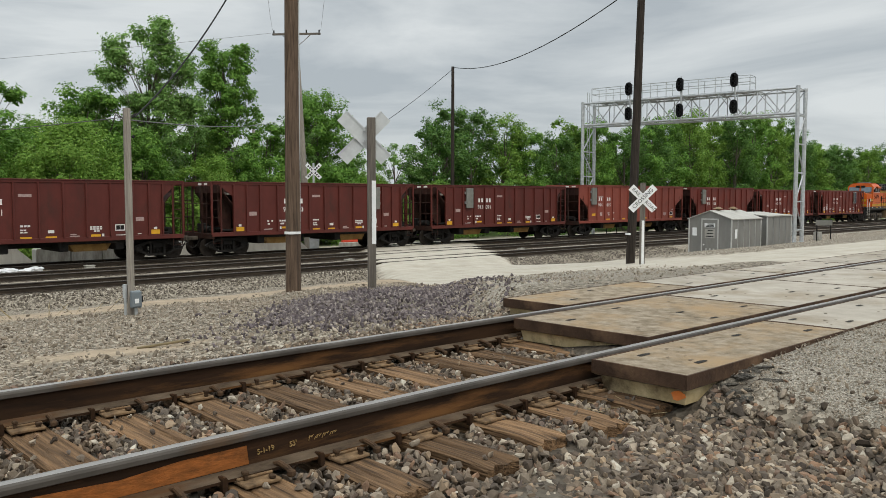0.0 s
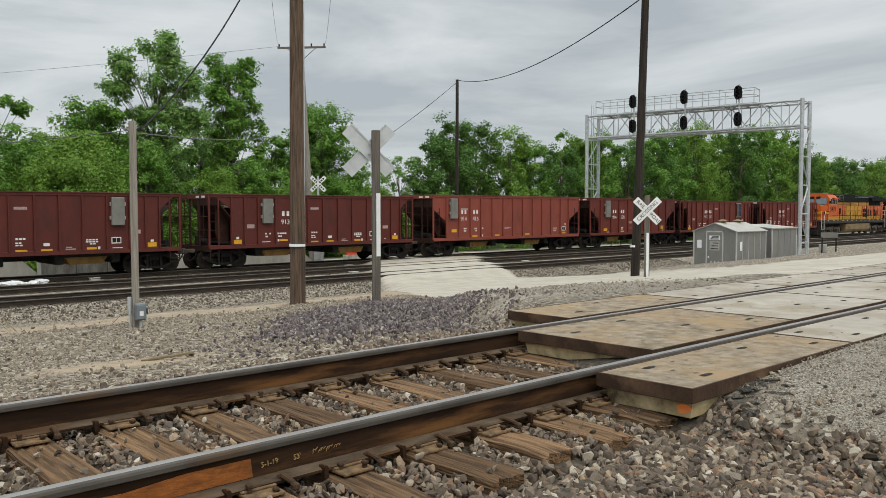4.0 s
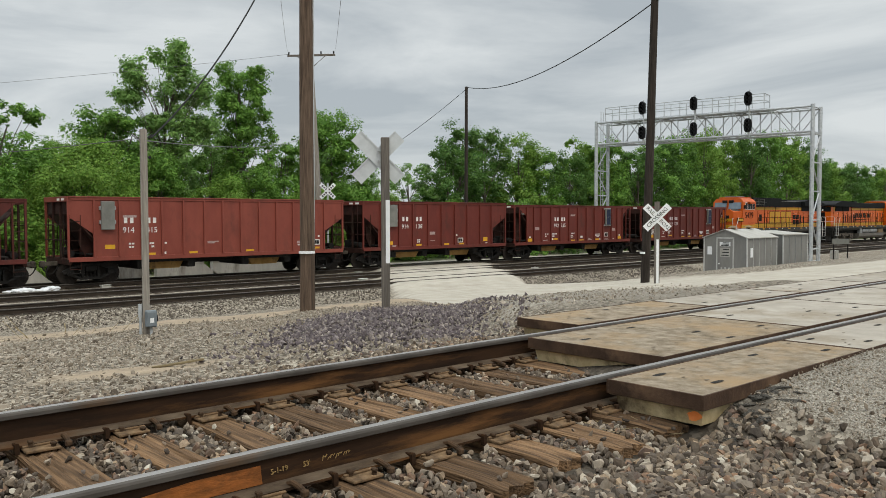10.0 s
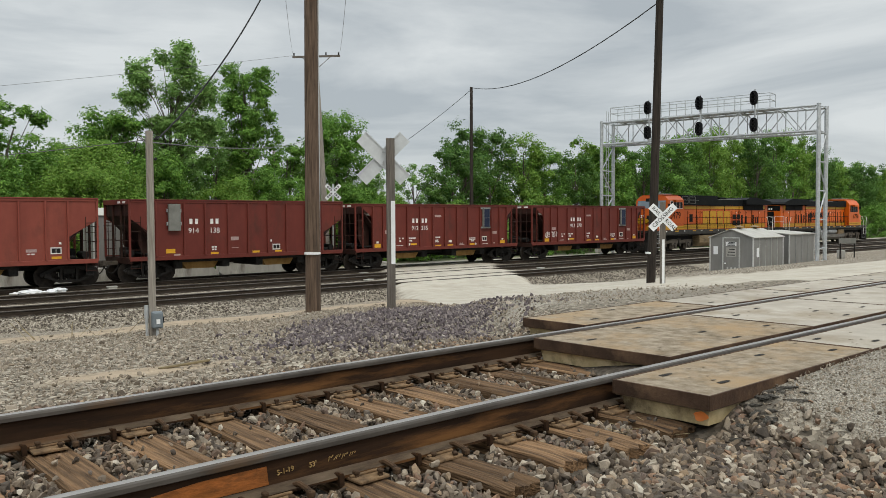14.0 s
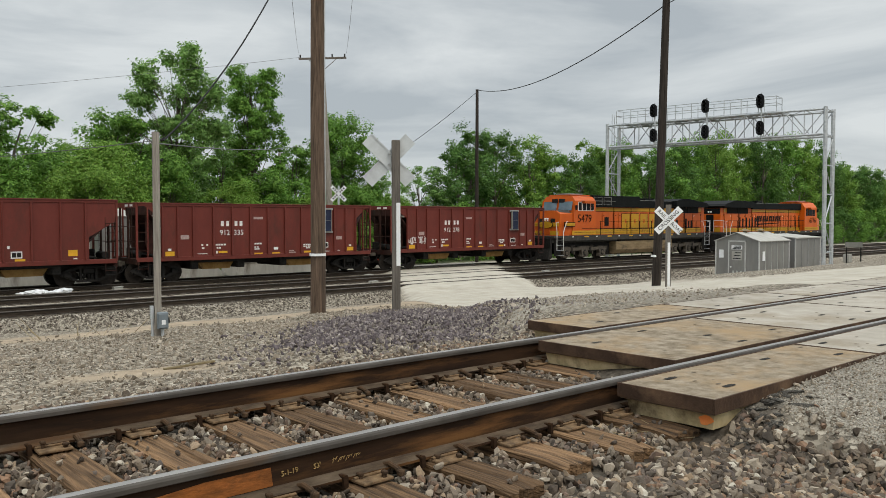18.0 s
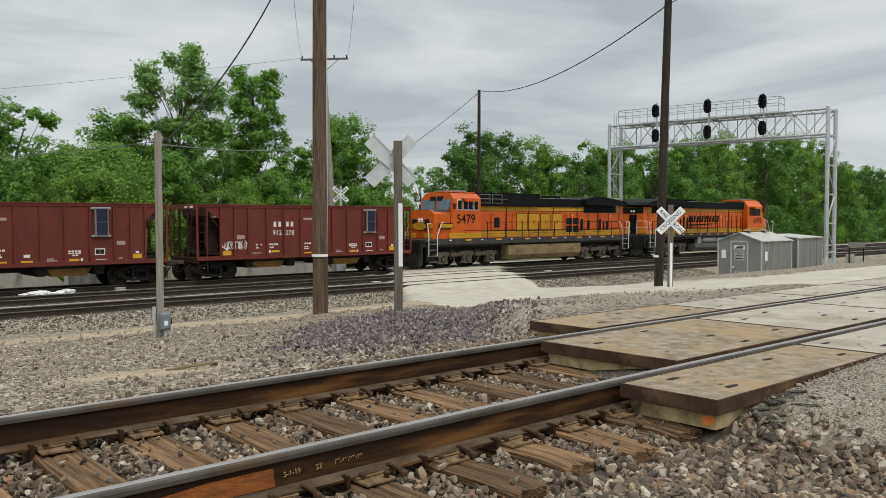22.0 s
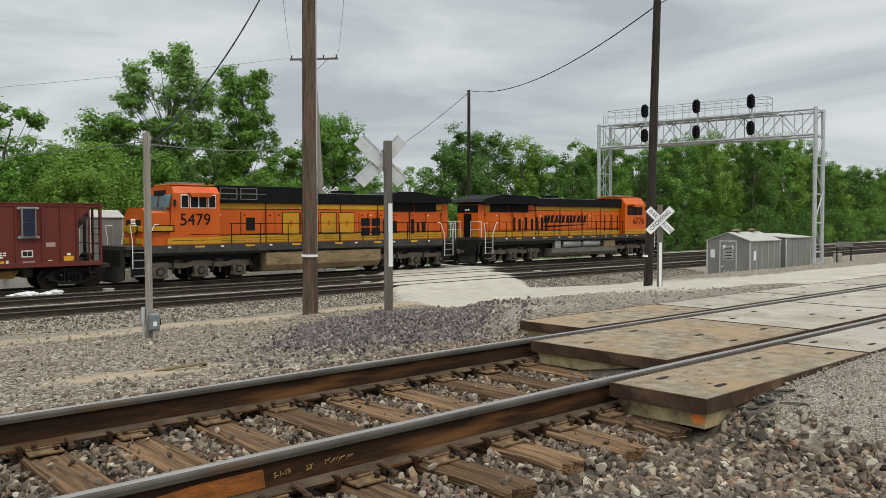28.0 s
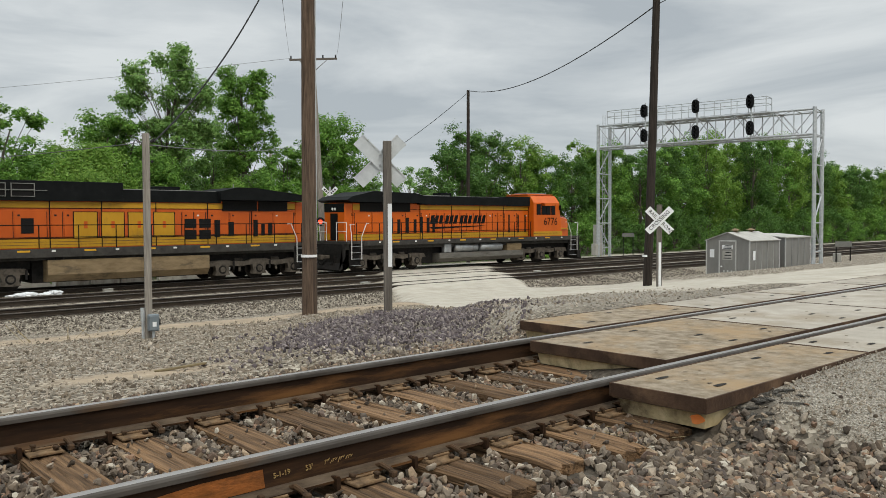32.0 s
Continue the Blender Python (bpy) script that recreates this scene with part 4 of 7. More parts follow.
def engine(name, label, origin, way, late, trucks, number):
    """A six-axle diesel engine; x runs from its nose to its rear. way: +1 nose towards -x, -1 nose towards +x."""
    eng = thing(name, label, "locomotive", None, "engines of the train")
    MOVING.append((eng, origin, 0.0 if way > 0 else 180.0))
    coat = M_ORANGE2 if late else M_ORANGE
    L, deck, hw, hood_top = 21.2, 1.78, 1.53, 4.30
    NEAR = -1 if way > 0 else 1      # the side that faces the road, in its own space

    def put(nm, mat, boxes, lb="", parent=None, bevel=0.015):
        bm = bmesh.new()
        for b in boxes:
            box(bm, *b, bevel)
        return part(nm, bm, mat, parent or eng, lb)

    # frame, walkway and pilots
    put("underframe", M_SILL, [(0.5, L - 0.3, -1.3, 1.3, 1.30, 1.62)])
    put("walkway", M_SILL, [(0.45, L - 0.25, -hw, hw, 1.62, deck)])
    for s in (-1, 1):
        put("side_sill", M_SILL, [(1.4, L - 1.4, s * hw - 0.03, s * hw + 0.03, 1.42 if not late else 1.5, deck + 0.02)])
        k = 0
        x = 2.4
        while x < L - 1.6:
            put("reflector", M_YELLOW if k % 2 else M_WHITE, [(x, x + (0.5 if k % 2 else 0.16), s * (hw + 0.03) - 0.006, s * (hw + 0.03) + 0.006, 1.66, 1.74)], bevel=0)
            x += 1.35
            k += 1
    for x, d in ((0.35, -1), (L - 0.15, 1)):
        bm = bmesh.new()
        slab(bm, [(x - 0.1, 1.62), (x + 0.1, 1.62), (x + 0.1, 0.25), (x + d * 0.28, 0.12), (x + d * 0.34, 0.2), (x - 0.1, 0.9)] if d > 0 else
             [(x + 0.1, 1.62), (x - 0.1, 1.62), (x - 0.1, 0.9), (x - 0.34, 0.2), (x - 0.28, 0.12), (x + 0.1, 0.25)], -1.35, 1.35)
        part("pilot", bm, M_BLACK, eng, "black snow plough pilot")
        coupler(eng, x, d)
        bm = bmesh.new()
        for q in (-0.7, -0.5, 0.5, 0.7):
            rope(bm, (x + d * 0.1, q, 1.0), (x + d * 0.25, q * 0.7, 0.5), 0.2, 0.025, 6)
        part("brake_hoses", bm, M_BLACK, eng)
        for s in (-1, 1):                                  # corner steps and their rails
            xs = x - d * 0.75
            for k in range(4):
                z = 0.42 + k * 0.36
                put("step_tread", M_ALU, [(xs - 0.30, xs + 0.30, s * 1.50 - 0.14, s * 1.50 + 0.03, z - 0.015, z + 0.015)], "", None, 0)
            put("step_well", M_BLACK, [(xs - 0.36, xs + 0.36, s * 1.28 - 0.04, s * 1.28 + 0.04, 0.35, 1.7)])
            for q, hgt in ((0.33, 1.0), (-0.36, 0.95)):
                bm = bmesh.new()
                xq = xs - d * q
                tube(bm, [(xq, s * 1.55, 0.75), (xq, s * 1.55, deck + 0.25), (xq - d * (0.35 if q > 0 else -0.1), s * 1.55, deck + hgt), (xq - d * 0.55 * (1 if q > 0 else 0.4), s * 1.5, deck + hgt)], 0.024, 8)
                part("grab_rail", bm, M_WHITE, eng, "white grab rail")
    # nose and cab
    nz = 3.36 if late else 3.60
    bm = bmesh.new()
    sweep(bm, [(-1.45, deck), (1.45, deck), (1.45, nz - 0.25), (1.0, nz), (-1.0, nz), (-1.45, nz - 0.25)], 1.35, 2.55)
    for v in bm.verts:
        if v.co.x < 1.6:
            v.co.y *= 0.84
            if v.co.z > 2.6:
                v.co.x += 0.12
                v.co.z -= 0.16 if late else 0.04
    bmesh.ops.recalc_face_normals(bm, faces=bm.faces)
    nose = part("nose", bm, coat, eng)
    put("nose_door", coat, [(1.32, 1.36, -0.34, 0.34, 1.84, 2.62)], "", nose)
    for b_ in ((1.33, 1.37, -1.18, -0.62, 2.44, 2.70), (1.33, 1.37, 0.62, 1.18, 2.44, 2.70)):
        put("nose_band", M_ENGYEL, [b_], "yellow nose band", nose)
    for b_ in ((1.33, 1.37, -1.18, -0.40, 1.84, 2.12), (1.33, 1.37, 0.40, 1.18, 1.84, 2.12)):
        put("nose_sill_stripe", M_ENGYEL, [b_], "", nose)
    for rad, proud, mt in ((0.62, 0.0, M_ENGBLK), (0.57, 0.006, M_ENGYEL)):                # a plain oval badge
        bm = bmesh.new()
        sweep(bm, [(rad * 1.15 * math.cos(k * 0.2618), 2.56 + rad * 0.42 * math.sin(k * 0.2618)) for k in range(24)], 1.295 - proud, 1.34)
        bmesh.ops.recalc_face_normals(bm, faces=bm.faces)
        part("nose_badge", bm, mt, nose, "oval badge")
    for q in (-0.6, 0.6):
        put("number_board", M_BLACK, [(1.36, 1.46, q - 0.2, q + 0.2, 2.72, 3.0)], "", nose)
    bm = bmesh.new()
    for q in (-0.12, 0.12):
        for z in (2.80, 2.98):
            bar(bm, (1.34, q, z), (1.42, q, z), 0.07, 10)
    part("headlight", bm, M_LAMP, nose)
    for s in (-1, 1):
        put("nose_stripe", M_ENGYEL, [(1.62, 2.70, s * 1.40 - 0.075, s * (1.462 + 0.08), 2.47, 2.70)] if not late else [(1.62, 2.5, s * 1.40 - 0.075, s * 1.462, 2.26, 2.36)], "", nose)
        if not late:
            put("stripe_outline", M_ENGBLK, [(1.60, 2.74, s * 1.40 - 0.070, s * (1.462 + 0.074), 2.43, 2.74)], "", nose, 0)
            put("cab_seam", M_ENGBLK, [(3.5, 5.2, s * 1.530 - 0.006, s * 1.530 + 0.006, 2.28, 2.30)], "", nose, 0)
    bm = bmesh.new()
    sag = 0.16 if late else 0.04
    for k in (-1, 1):
        rim = [(1.56, 0.84 * 1.0 * k, nz - sag + 0.006), (2.50, 1.0 * k, nz + 0.008), (2.50, 1.40 * k, nz - 0.21), (1.56, 0.84 * 1.25 * k, nz - sag - 0.12)]
        bm.faces.new([bm.verts.new((p[0], p[1], p[2] + 0.006)) for p in rim])
    slab(bm, [(1.56, nz - sag), (2.52, nz + 0.004), (2.52, nz + 0.016), (1.56, nz - sag + 0.014)], -0.84, 0.84)
    part("nose_top", bm, M_SILL, nose, "dull dark anti-glare top")
    cab_top, c0, c1 = 4.66, 2.45, 5.40 if late else 5.08
    wz0, wz1 = (3.28, 4.02) if late else (3.54, 4.20)
    slope = 0.55 if late else 0.40
    bm = bmesh.new()
    sweep(bm, [(-1.52, deck), (1.52, deck), (1.52, cab_top - slope), (1.20, cab_top - 0.08), (0.7, cab_top), (-0.7, cab_top), (-1.20, cab_top - 0.08), (-1.52, cab_top - slope)], c0, c1)
    for v in bm.verts:
        if v.co.x < c0 + 0.1 and v.co.z > 3.0:
            v.co.x += 0.35 * (v.co.z - 3.0) / 1.6
    bmesh.ops.recalc_face_normals(bm, faces=bm.faces)
    cab = part("cab", bm, coat, eng)
    put("cab_roof", coat, [(c0 + 0.35, c1 + 0.05, -1.0, 1.0, cab_top - 0.01, cab_top + 0.05)], "", cab)
    put("roof_air_unit", M_ROOFGREY, [(c0 + 0.7, c1 - 0.3, -0.55, 0.55, cab_top + 0.04, cab_top + 0.16)], "grey air unit", cab)
    bm = bmesh.new()
    for s in (-1, 1):
        slab(bm, [(c0 + 0.015, 3.25), (c0 + 0.06, 3.25), (c0 + 0.24, 3.98), (c0 + 0.195, 3.98)] if late else [(c0 + 0.09, 3.58), (c0 + 0.14, 3.58), (c0 + 0.28, 4.22), (c0 + 0.23, 4.22)], s * 0.72 - 0.60, s * 0.72 + 0.60)
    part("windshield", bm, M_SHIELD, cab, "sky-reflecting windshield")
    for q in (-0.325, 0.325):
        put("number_board", M_BLACK, [(c0 + 0.18, c0 + 0.4, q - 0.225, q + 0.225, 4.15, 4.42)], "", cab)
    for s in (-1, 1):
        for x0_, x1_ in ((c0 + 0.72, c0 + 1.08), (c0 + 1.22, c0 + 2.12), (c0 + 2.26, c0 + 2.62)) if late else ((c0 + 0.66, c0 + 0.98), (c0 + 1.12, c0 + 1.92), (c0 + 2.06, c0 + 2.38)):
            wn_ = put("side_window", M_ENGBLK if late else M_WHITE, [(x0_ - 0.04, x1_ + 0.04, s * 1.53 - 0.015, s * 1.53 + 0.015, wz0, wz1)], "", cab)
            mid = (x0_ + x1_) / 2
            put("pane", M_GLASS, [(x0_, x1_, s * 1.55 - 0.006, s * 1.55 + 0.006, wz0 + 0.05, wz1 - 0.05)] if x1_ - x0_ < 0.5 else
                [(x0_, mid - 0.03, s * 1.55 - 0.006, s * 1.55 + 0.006, wz0 + 0.05, wz1 - 0.05), (mid + 0.03, x1_, s * 1.55 - 0.006, s * 1.55 + 0.006, wz0 + 0.05, wz1 - 0.05)], "", wn_, 0)
        bm = bmesh.new()
        slab(bm, [(c0 + 0.95, wz1 + 0.08), (c0 + 2.2, wz1 + 0.08), (c0 + 2.05, wz1 - 0.12), (c0 + 1.1, wz1 - 0.12)], s * 1.52 - 0.01 * s, s * 1.52 + 0.28 * s)
        part("sunshade", bm, coat, cab)
        bm = bmesh.new()
        box(bm, c0 + 0.25, c0 + 0.33, s * 1.55, s * 1.72, 3.62, 3.95, 0.01)
        part("mirror", bm, M_BLACK, cab)
        put("lower_stripe", M_ENGYEL, [(c0 - 0.05, c1 + 0.02, s * 1.528 - 0.008, s * 1.528 + 0.008, deck + 0.06, deck + 0.36)], "", cab, 0)
        put("seam", M_BLACK, [(c0 + 0.2, c1, s * 1.533 - 0.008, s * 1.533 + 0.008, deck + 0.22, deck + 0.24)], "", cab, 0)
    words(number, 0.80 if not late else 0.74, M_ENGBLK, cab, side_m((c0 + 1.35) if NEAR < 0 else (c0 + 1.2), NEAR * 1.545, 2.98 if NEAR < 0 else 2.80, NEAR > 0), "engine_number", "large dark numerals", "CENTER")
    # long hood in bays, with their stripes
    hy = 1.02
    bays = ((c1 + 0.02, 7.9), (7.9, 10.1), (10.1, 12.6), (12.6, 15.2), (15.2, 17.6), (17.6, 20.2))
    for i, (a0, a1) in enumerate(bays):
        hd = put("hood", coat, [(a0 + 0.01, a1 - 0.01, -hy, hy, deck, hood_top - 0.35)], "", None, 0.02)
        for s in (-1, 1):
            if not late:
                put("hood_stripe", M_ENGYEL, [(a0 + 0.015, a1 - 0.015, s * hy - 0.008, s * hy + 0.008, deck + 0.05, deck + 0.42)], "", hd, 0)
                if i < 5:
                    put("upper_stripe", M_ENGYEL, [(a0 + 0.015, a1 - 0.015, s * hy - 0.008, s * hy + 0.008, 3.55, 3.81)], "", hd, 0)
            else:
                put("hood_stripe", M_ENGYEL, [(a0 + 0.015, a1 - 0.015, s * hy - 0.008, s * hy + 0.008, deck + 0.05, deck + 0.36)], "", hd, 0)
                if i < 4:
                    put("upper_stripe", M_ENGYEL, [(a0 + 0.015, a1 - 0.015, s * hy - 0.008, s * hy + 0.008, 3.60, 3.84)], "", hd, 0)
            put("stripe_line", M_ENGBLK, [(a0 + 0.015, a1 - 0.015, s * (hy + 0.002) - 0.009, s * (hy + 0.002) + 0.009, deck + (0.43 if not late else 0.37), deck + (0.46 if not late else 0.40))], "", hd, 0)
            put("stripe_line", M_ENGBLK, [(a0 + 0.015, a1 - 0.015, s * (hy + 0.002) - 0.009, s * (hy + 0.002) + 0.009, 3.515 if not late else 3.565, 3.545 if not late else 3.595)], "", hd, 0)
            for z in (deck + 0.17, deck + 0.29) if not late else (deck + 0.20,):
                put("stripe_line", M_SILL, [(a0 + 0.015, a1 - 0.015, s * (hy + 0.003) - 0.007, s * (hy + 0.003) + 0.007, z - 0.008, z + 0.008)], "", hd, 0)
            put("hood_seam", M_ENGBLK, [(a0 - 0.018, a0 + 0.018, s * (hy + 0.022) - 0.012, s * (hy + 0.022) + 0.012, deck + 0.02, 3.84)], "", hd, 0)
            # doors and their seams
            n = 4 if i in (1, 2, 3) else 2
            for q in range(n):
                xa = a0 + 0.06 + (a1 - a0 - 0.12) * q / n
                xb = a0 + 0.06 + (a1 - a0 - 0.12) * (q + 1) / n
                put("hood_door", coat, [(xa + 0.02, xb - 0.02, s * (hy + 0.012) - 0.012, s * (hy + 0.012) + 0.012, deck + 0.47, 3.42)], "", hd, 0.006)
                put("door_latch", M_BLACK, [(xb - 0.07, xb - 0.045, s * (hy + 0.028) - 0.008, s * (hy + 0.028) + 0.008, deck + 0.5, 3.38)], "", hd, 0)
                put("latch_plate", M_WHITE if (q + i) % 3 == 0 else M_BLACK, [(xa + 0.12, xa + 0.22, s * (hy + 0.028) - 0.006, s * (hy + 0.028) + 0.006, 3.18, 3.26)], "", hd, 0)
    # roof in its stretches
    if not late:
        put("dynamic_brake_box", M_ENGBLK, [(c1 + 0.02, 11.0, -1.25, 1.25, 3.84, 4.70)], "black roof box")
        put("roof_opening", M_GRILLE, [(5.20, 6.15, -1.262, 1.262, 3.98, 4.60), (6.30, 7.25, -1.262, 1.262, 3.98, 4.60)])
        for s in (-1, 1):
            bm = bmesh.new()
            for x0_, x1_ in ((5.22, 6.12), (6.34, 7.24)):
                for z in (4.02, 4.30, 4.56):
                    bar(bm, (x0_, s * 1.30, z), (x1_, s * 1.30, z), 0.016, 6)
                for x in (x0_, x1_):
                    bar(bm, (x, s * 1.30, 4.0), (x, s * 1.30, 4.58), 0.022, 6)
            bar(bm, (5.15, s * 1.30, 4.28), (7.75, s * 1.30, 4.28), 0.014, 6)
            part("roof_rack", bm, M_ROOFGREY, eng)
        put("hood_roof", M_ENGBLK, [(11.0, 15.9, -1.12, 1.12, 3.84, 4.40)])
        put("faded_roof_panel", M_ROOFGREY, [(11.02, 15.7, -1.00, 1.00, 4.39, 4.43)], "faded grey roof panel")
        put("exhaust_stack", M_ENGBLK, [(12.9, 14.1, -0.4, 0.4, 4.42, 4.62)])
    else:
        put("cab_roof_join", M_ENGBLK, [(5.42, 7.6, -1.2, 1.2, 3.86, 4.50)])
        put("hood_roof", M_ENGBLK, [(7.6, 15.4, -1.22, 1.22, 3.88, 4.42)])
        put("roof_hatch", M_ROOFGREY, [(8.2, 11.8, -0.9, 0.9, 4.41, 4.45), (12.6, 15.0, -0.9, 0.9, 4.41, 4.47)], "faded grey roof hatches")
        put("exhaust_stack", M_ENGBLK, [(12.0, 12.9, -0.4, 0.4, 4.42, 4.66)])
    bm = bmesh.new()
    slab(bm, [(15.2, 3.98), (20.6, 3.98), (20.9, 4.1), (20.55, 4.30), (19.0, 4.62), (15.9, 4.55), (15.2, 4.40)] if late else
         [(15.7, 3.98), (20.5, 3.98), (20.7, 4.1), (20.4, 4.30), (17.6, 4.62), (16.6, 4.62), (15.7, 4.42)], -1.5, 1.5)
    part("radiator_roof", bm, M_ENGBLK, eng, "black winged radiator roof")
    for s in (-1, 1):
        for xa_, xb_ in ((16.0, 17.9), (18.0, 19.7)):
            put("radiator_screen", M_GRILLE, [(xa_, xb_, s * 1.05 - 0.03, s * 1.05 + 0.03, 3.45, 3.95)], "", None, 0)
    # rear end, vents on the near side and the other
    put("rear_hood", coat, [(20.2, 20.75, -hy, hy, deck, 3.95)], "", None, 0.05)
    put("rear_door", M_ENGBLK, [(20.74, 20.78, -0.36, 0.36, deck + 0.05, 3.35)], "black rear door")
    # shade of the radiator wing on the rear wall, as a black sheet
    put("rear_wing_shade", M_ENGBLK, [(20.74, 20.77, -hy + 0.04, hy - 0.04, 3.42, 3.92)], "black band of painted shade under the roof wing")
    for q in (-0.72, 0.72):
        put("rear_stripe", M_ENGYEL, [(20.745, 20.765, q - 0.26, q + 0.26, deck + 0.05, deck + 0.42)], "", None, 0)
    bm = bmesh.new()
    for q in (-1.46, -0.5, 0.5, 1.46):
        bar(bm, (20.95, q, deck), (20.95, q, deck + 1.05), 0.022, 6)
    for z in (deck + 0.55, deck + 1.05):
        bar(bm, (20.95, -1.46, z), (20.95, -0.5, z), 0.018, 6)
        bar(bm, (20.95, 0.5, z), (20.95, 1.46, z), 0.018, 6)
    part("end_rail", bm, M_WHITE, eng, "white end hand rail")
    words(number, 0.26, M_ENGBLK, eng, side_m(19.98 if NEAR < 0 else 20.05, NEAR * (hy + 0.012), 3.28, NEAR > 0), "rear_number", "small dark numerals", "CENTER")
    for s in (-1, 1):
        put("rear_upper_stripe", M_ENGYEL, [(19.55, 20.18, s * hy - 0.012, s * hy + 0.012, 3.55, 3.86)], "", None, 0)
    for q in (-0.12, 0.12):
        bm = bmesh.new()
        bar(bm, (20.74, q, 3.6), (20.80, q, 3.6), 0.08, 10)
        part("rear_headlight", bm, M_LAMP, eng)
    vents = ((15.55, 15.85, 2.15, 3.0), (16.3, 16.6, 2.2, 2.9), (17.7, 17.95, 2.15, 3.0), (18.15, 18.35, 2.2, 2.8), (18.55, 18.8, 2.2, 2.85)) if not late else \
            ((14.0, 14.22, 2.2, 3.1), (14.45, 14.68, 2.2, 3.1), (15.0, 15.22, 2.2, 3.15), (15.5, 15.72, 2.2, 3.0), (16.1, 16.35, 2.2, 3.1), (16.75, 16.98, 2.2, 3.0), (17.3, 17.5, 2.2, 3.1))
    for x0_, x1_, z0, z1 in vents:
        for s in (-1, 1):
            put("vent", M_GRILLE, [(x0_, x1_, s * (hy + 0.03) - 0.012, s * (hy + 0.03) + 0.012, z0, z1)], "", None, 0)
    if not late:
        for x0_ in (14.0, 14.75):
            for z0 in (2.08, 2.62):
                for s in (-1, 1):
                    put("vent", M_GRILLE, [(x0_, x0_ + 0.6, s * (hy + 0.03) - 0.012, s * (hy + 0.03) + 0.012, z0, z0 + 0.44)], "", None, 0)
        for s in (-1, 1):
            put("vent", M_GRILLE, [(6.75, 7.25, s * (hy + 0.03) - 0.012, s * (hy + 0.03) + 0.012, 2.45, 3.1)], "", None, 0)
    else:
        for x in (5.7, 6.4, 7.3):
            for s in (-1, 1):
                put("vent", M_GRILLE, [(x, x + 0.12, s * (hy + 0.03) - 0.012, s * (hy + 0.03) + 0.012, 2.1, 3.3)], "", None, 0)
    # road name as plain blocks in its colours
    y = NEAR * (hy + 0.034)
    base, hgt, wid, step = (2.24, 1.12, 0.98, 1.2) if not late else (2.72, 0.52, 1.05, 1.24)
    start = 8.9 if not late else 9.7
    for k in range(4):
        x = start + step * k
        if late:
            for q in (0.0, 0.36, 0.70):          # slanting black bars
                bm = bmesh.new()
                slab(bm, [(x + (q + 0.26) * wid, base), (x + q * wid, base), (x + (q - 0.13) * wid, base + hgt), (x + (q + 0.13) * wid, base + hgt)], y - 0.006, y + 0.006)
                ob = part("emblem_bar", bm, M_ENGBLK, eng, "black slanting emblem bar")
        else:
            ob = put("emblem_block", M_ENGYEL, [(x, x + wid, y - 0.006, y + 0.006, base, base + hgt)], "yellow emblem block", None, 0)
        cut = [(x + 0.42 * wid, x + 0.58 * wid, base + 0.36 * hgt, base + 0.64 * hgt)]
        if NEAR > 0:
            cut = [(2 * x + wid - b_, 2 * x + wid - a_, c_, d_) for a_, b_, c_, d_ in cut]
        if not late:
            put("emblem_outline", M_ENGBLK, [(x - 0.045, x + wid + 0.045, y - NEAR * 0.004 - 0.003, y - NEAR * 0.004 + 0.003, base - 0.035, base + hgt + 0.035)], "", ob, 0)
        for a_, b_, c_, d_ in cut if not late else ():
            put("block_notch", coat, [(a_, b_, y + NEAR * 0.008 - 0.004, y + NEAR * 0.008 + 0.004, c_, d_)], "", ob, 0)
    if late:
        bm = bmesh.new()
        slab(bm, [(9.6, 2.60), (14.6, 2.52), (14.2, 2.40), (10.0, 2.54)], y - 0.006, y + 0.006)
        part("emblem_swoosh", bm, M_ENGBLK, eng)
    # hand rails along the walkway
    for s in (-1, 1):
        bm = bmesh.new()
        bar(bm, (5.6, s * 1.5, deck + 1.02), (L - 1.0, s * 1.5, deck + 1.02), 0.02, 8)
        part("hand_rail", bm, M_ENGBLK, eng)
        bm = bmesh.new()
        bar(bm, (5.6, s * 1.5, deck + 0.5), (L - 1.0, s * 1.5, deck + 0.5), 0.014, 6)
        part("mid_rail", bm, M_ENGBLK, eng)
        x = 5.7
        while x < L - 0.9:
            bm = bmesh.new()
            bar(bm, (x, s * 1.5, deck), (x, s * 1.5, deck + 1.04), 0.024, 8)
            part("stanchion", bm, M_ENGBLK, eng)
            x += 1.62
    # tank and reservoirs between the trucks
    if not late:
        bm = bmesh.new()
        sweep(bm, [(-1.25, 0.36), (1.25, 0.36), (1.48, 0.66), (1.48, 1.30), (-1.48, 1.30), (-1.48, 0.66)], 7.65, 15.05)
        bmesh.ops.recalc_face_normals(bm, faces=bm.faces)
        tk = part("fuel_tank", bm, M_TANK, eng, "dusty tan fuel tank")
        for s in (-1, 1):
            put("tank_band", M_TANK, [(11.7, 11.78, s * 1.485 - 0.01, s * 1.485 + 0.01, 0.7, 1.28)], "", tk, 0)
            put("filler", M_BLACK, [(8.0, 8.3, s * 1.3 - 0.1, s * 1.3 + 0.1, 1.1, 1.6)], "", tk)
    else:
        bm = bmesh.new()
        sweep(bm, [(-1.2, 0.36), (1.2, 0.36), (1.45, 0.6), (1.45, 0.92), (-1.45, 0.92), (-1.45, 0.6)], 6.4, 14.0)
        bmesh.ops.recalc_face_normals(bm, faces=bm.faces)
        tk = part("fuel_tank", bm, M_GREYTANK, eng, "grey fuel tank")
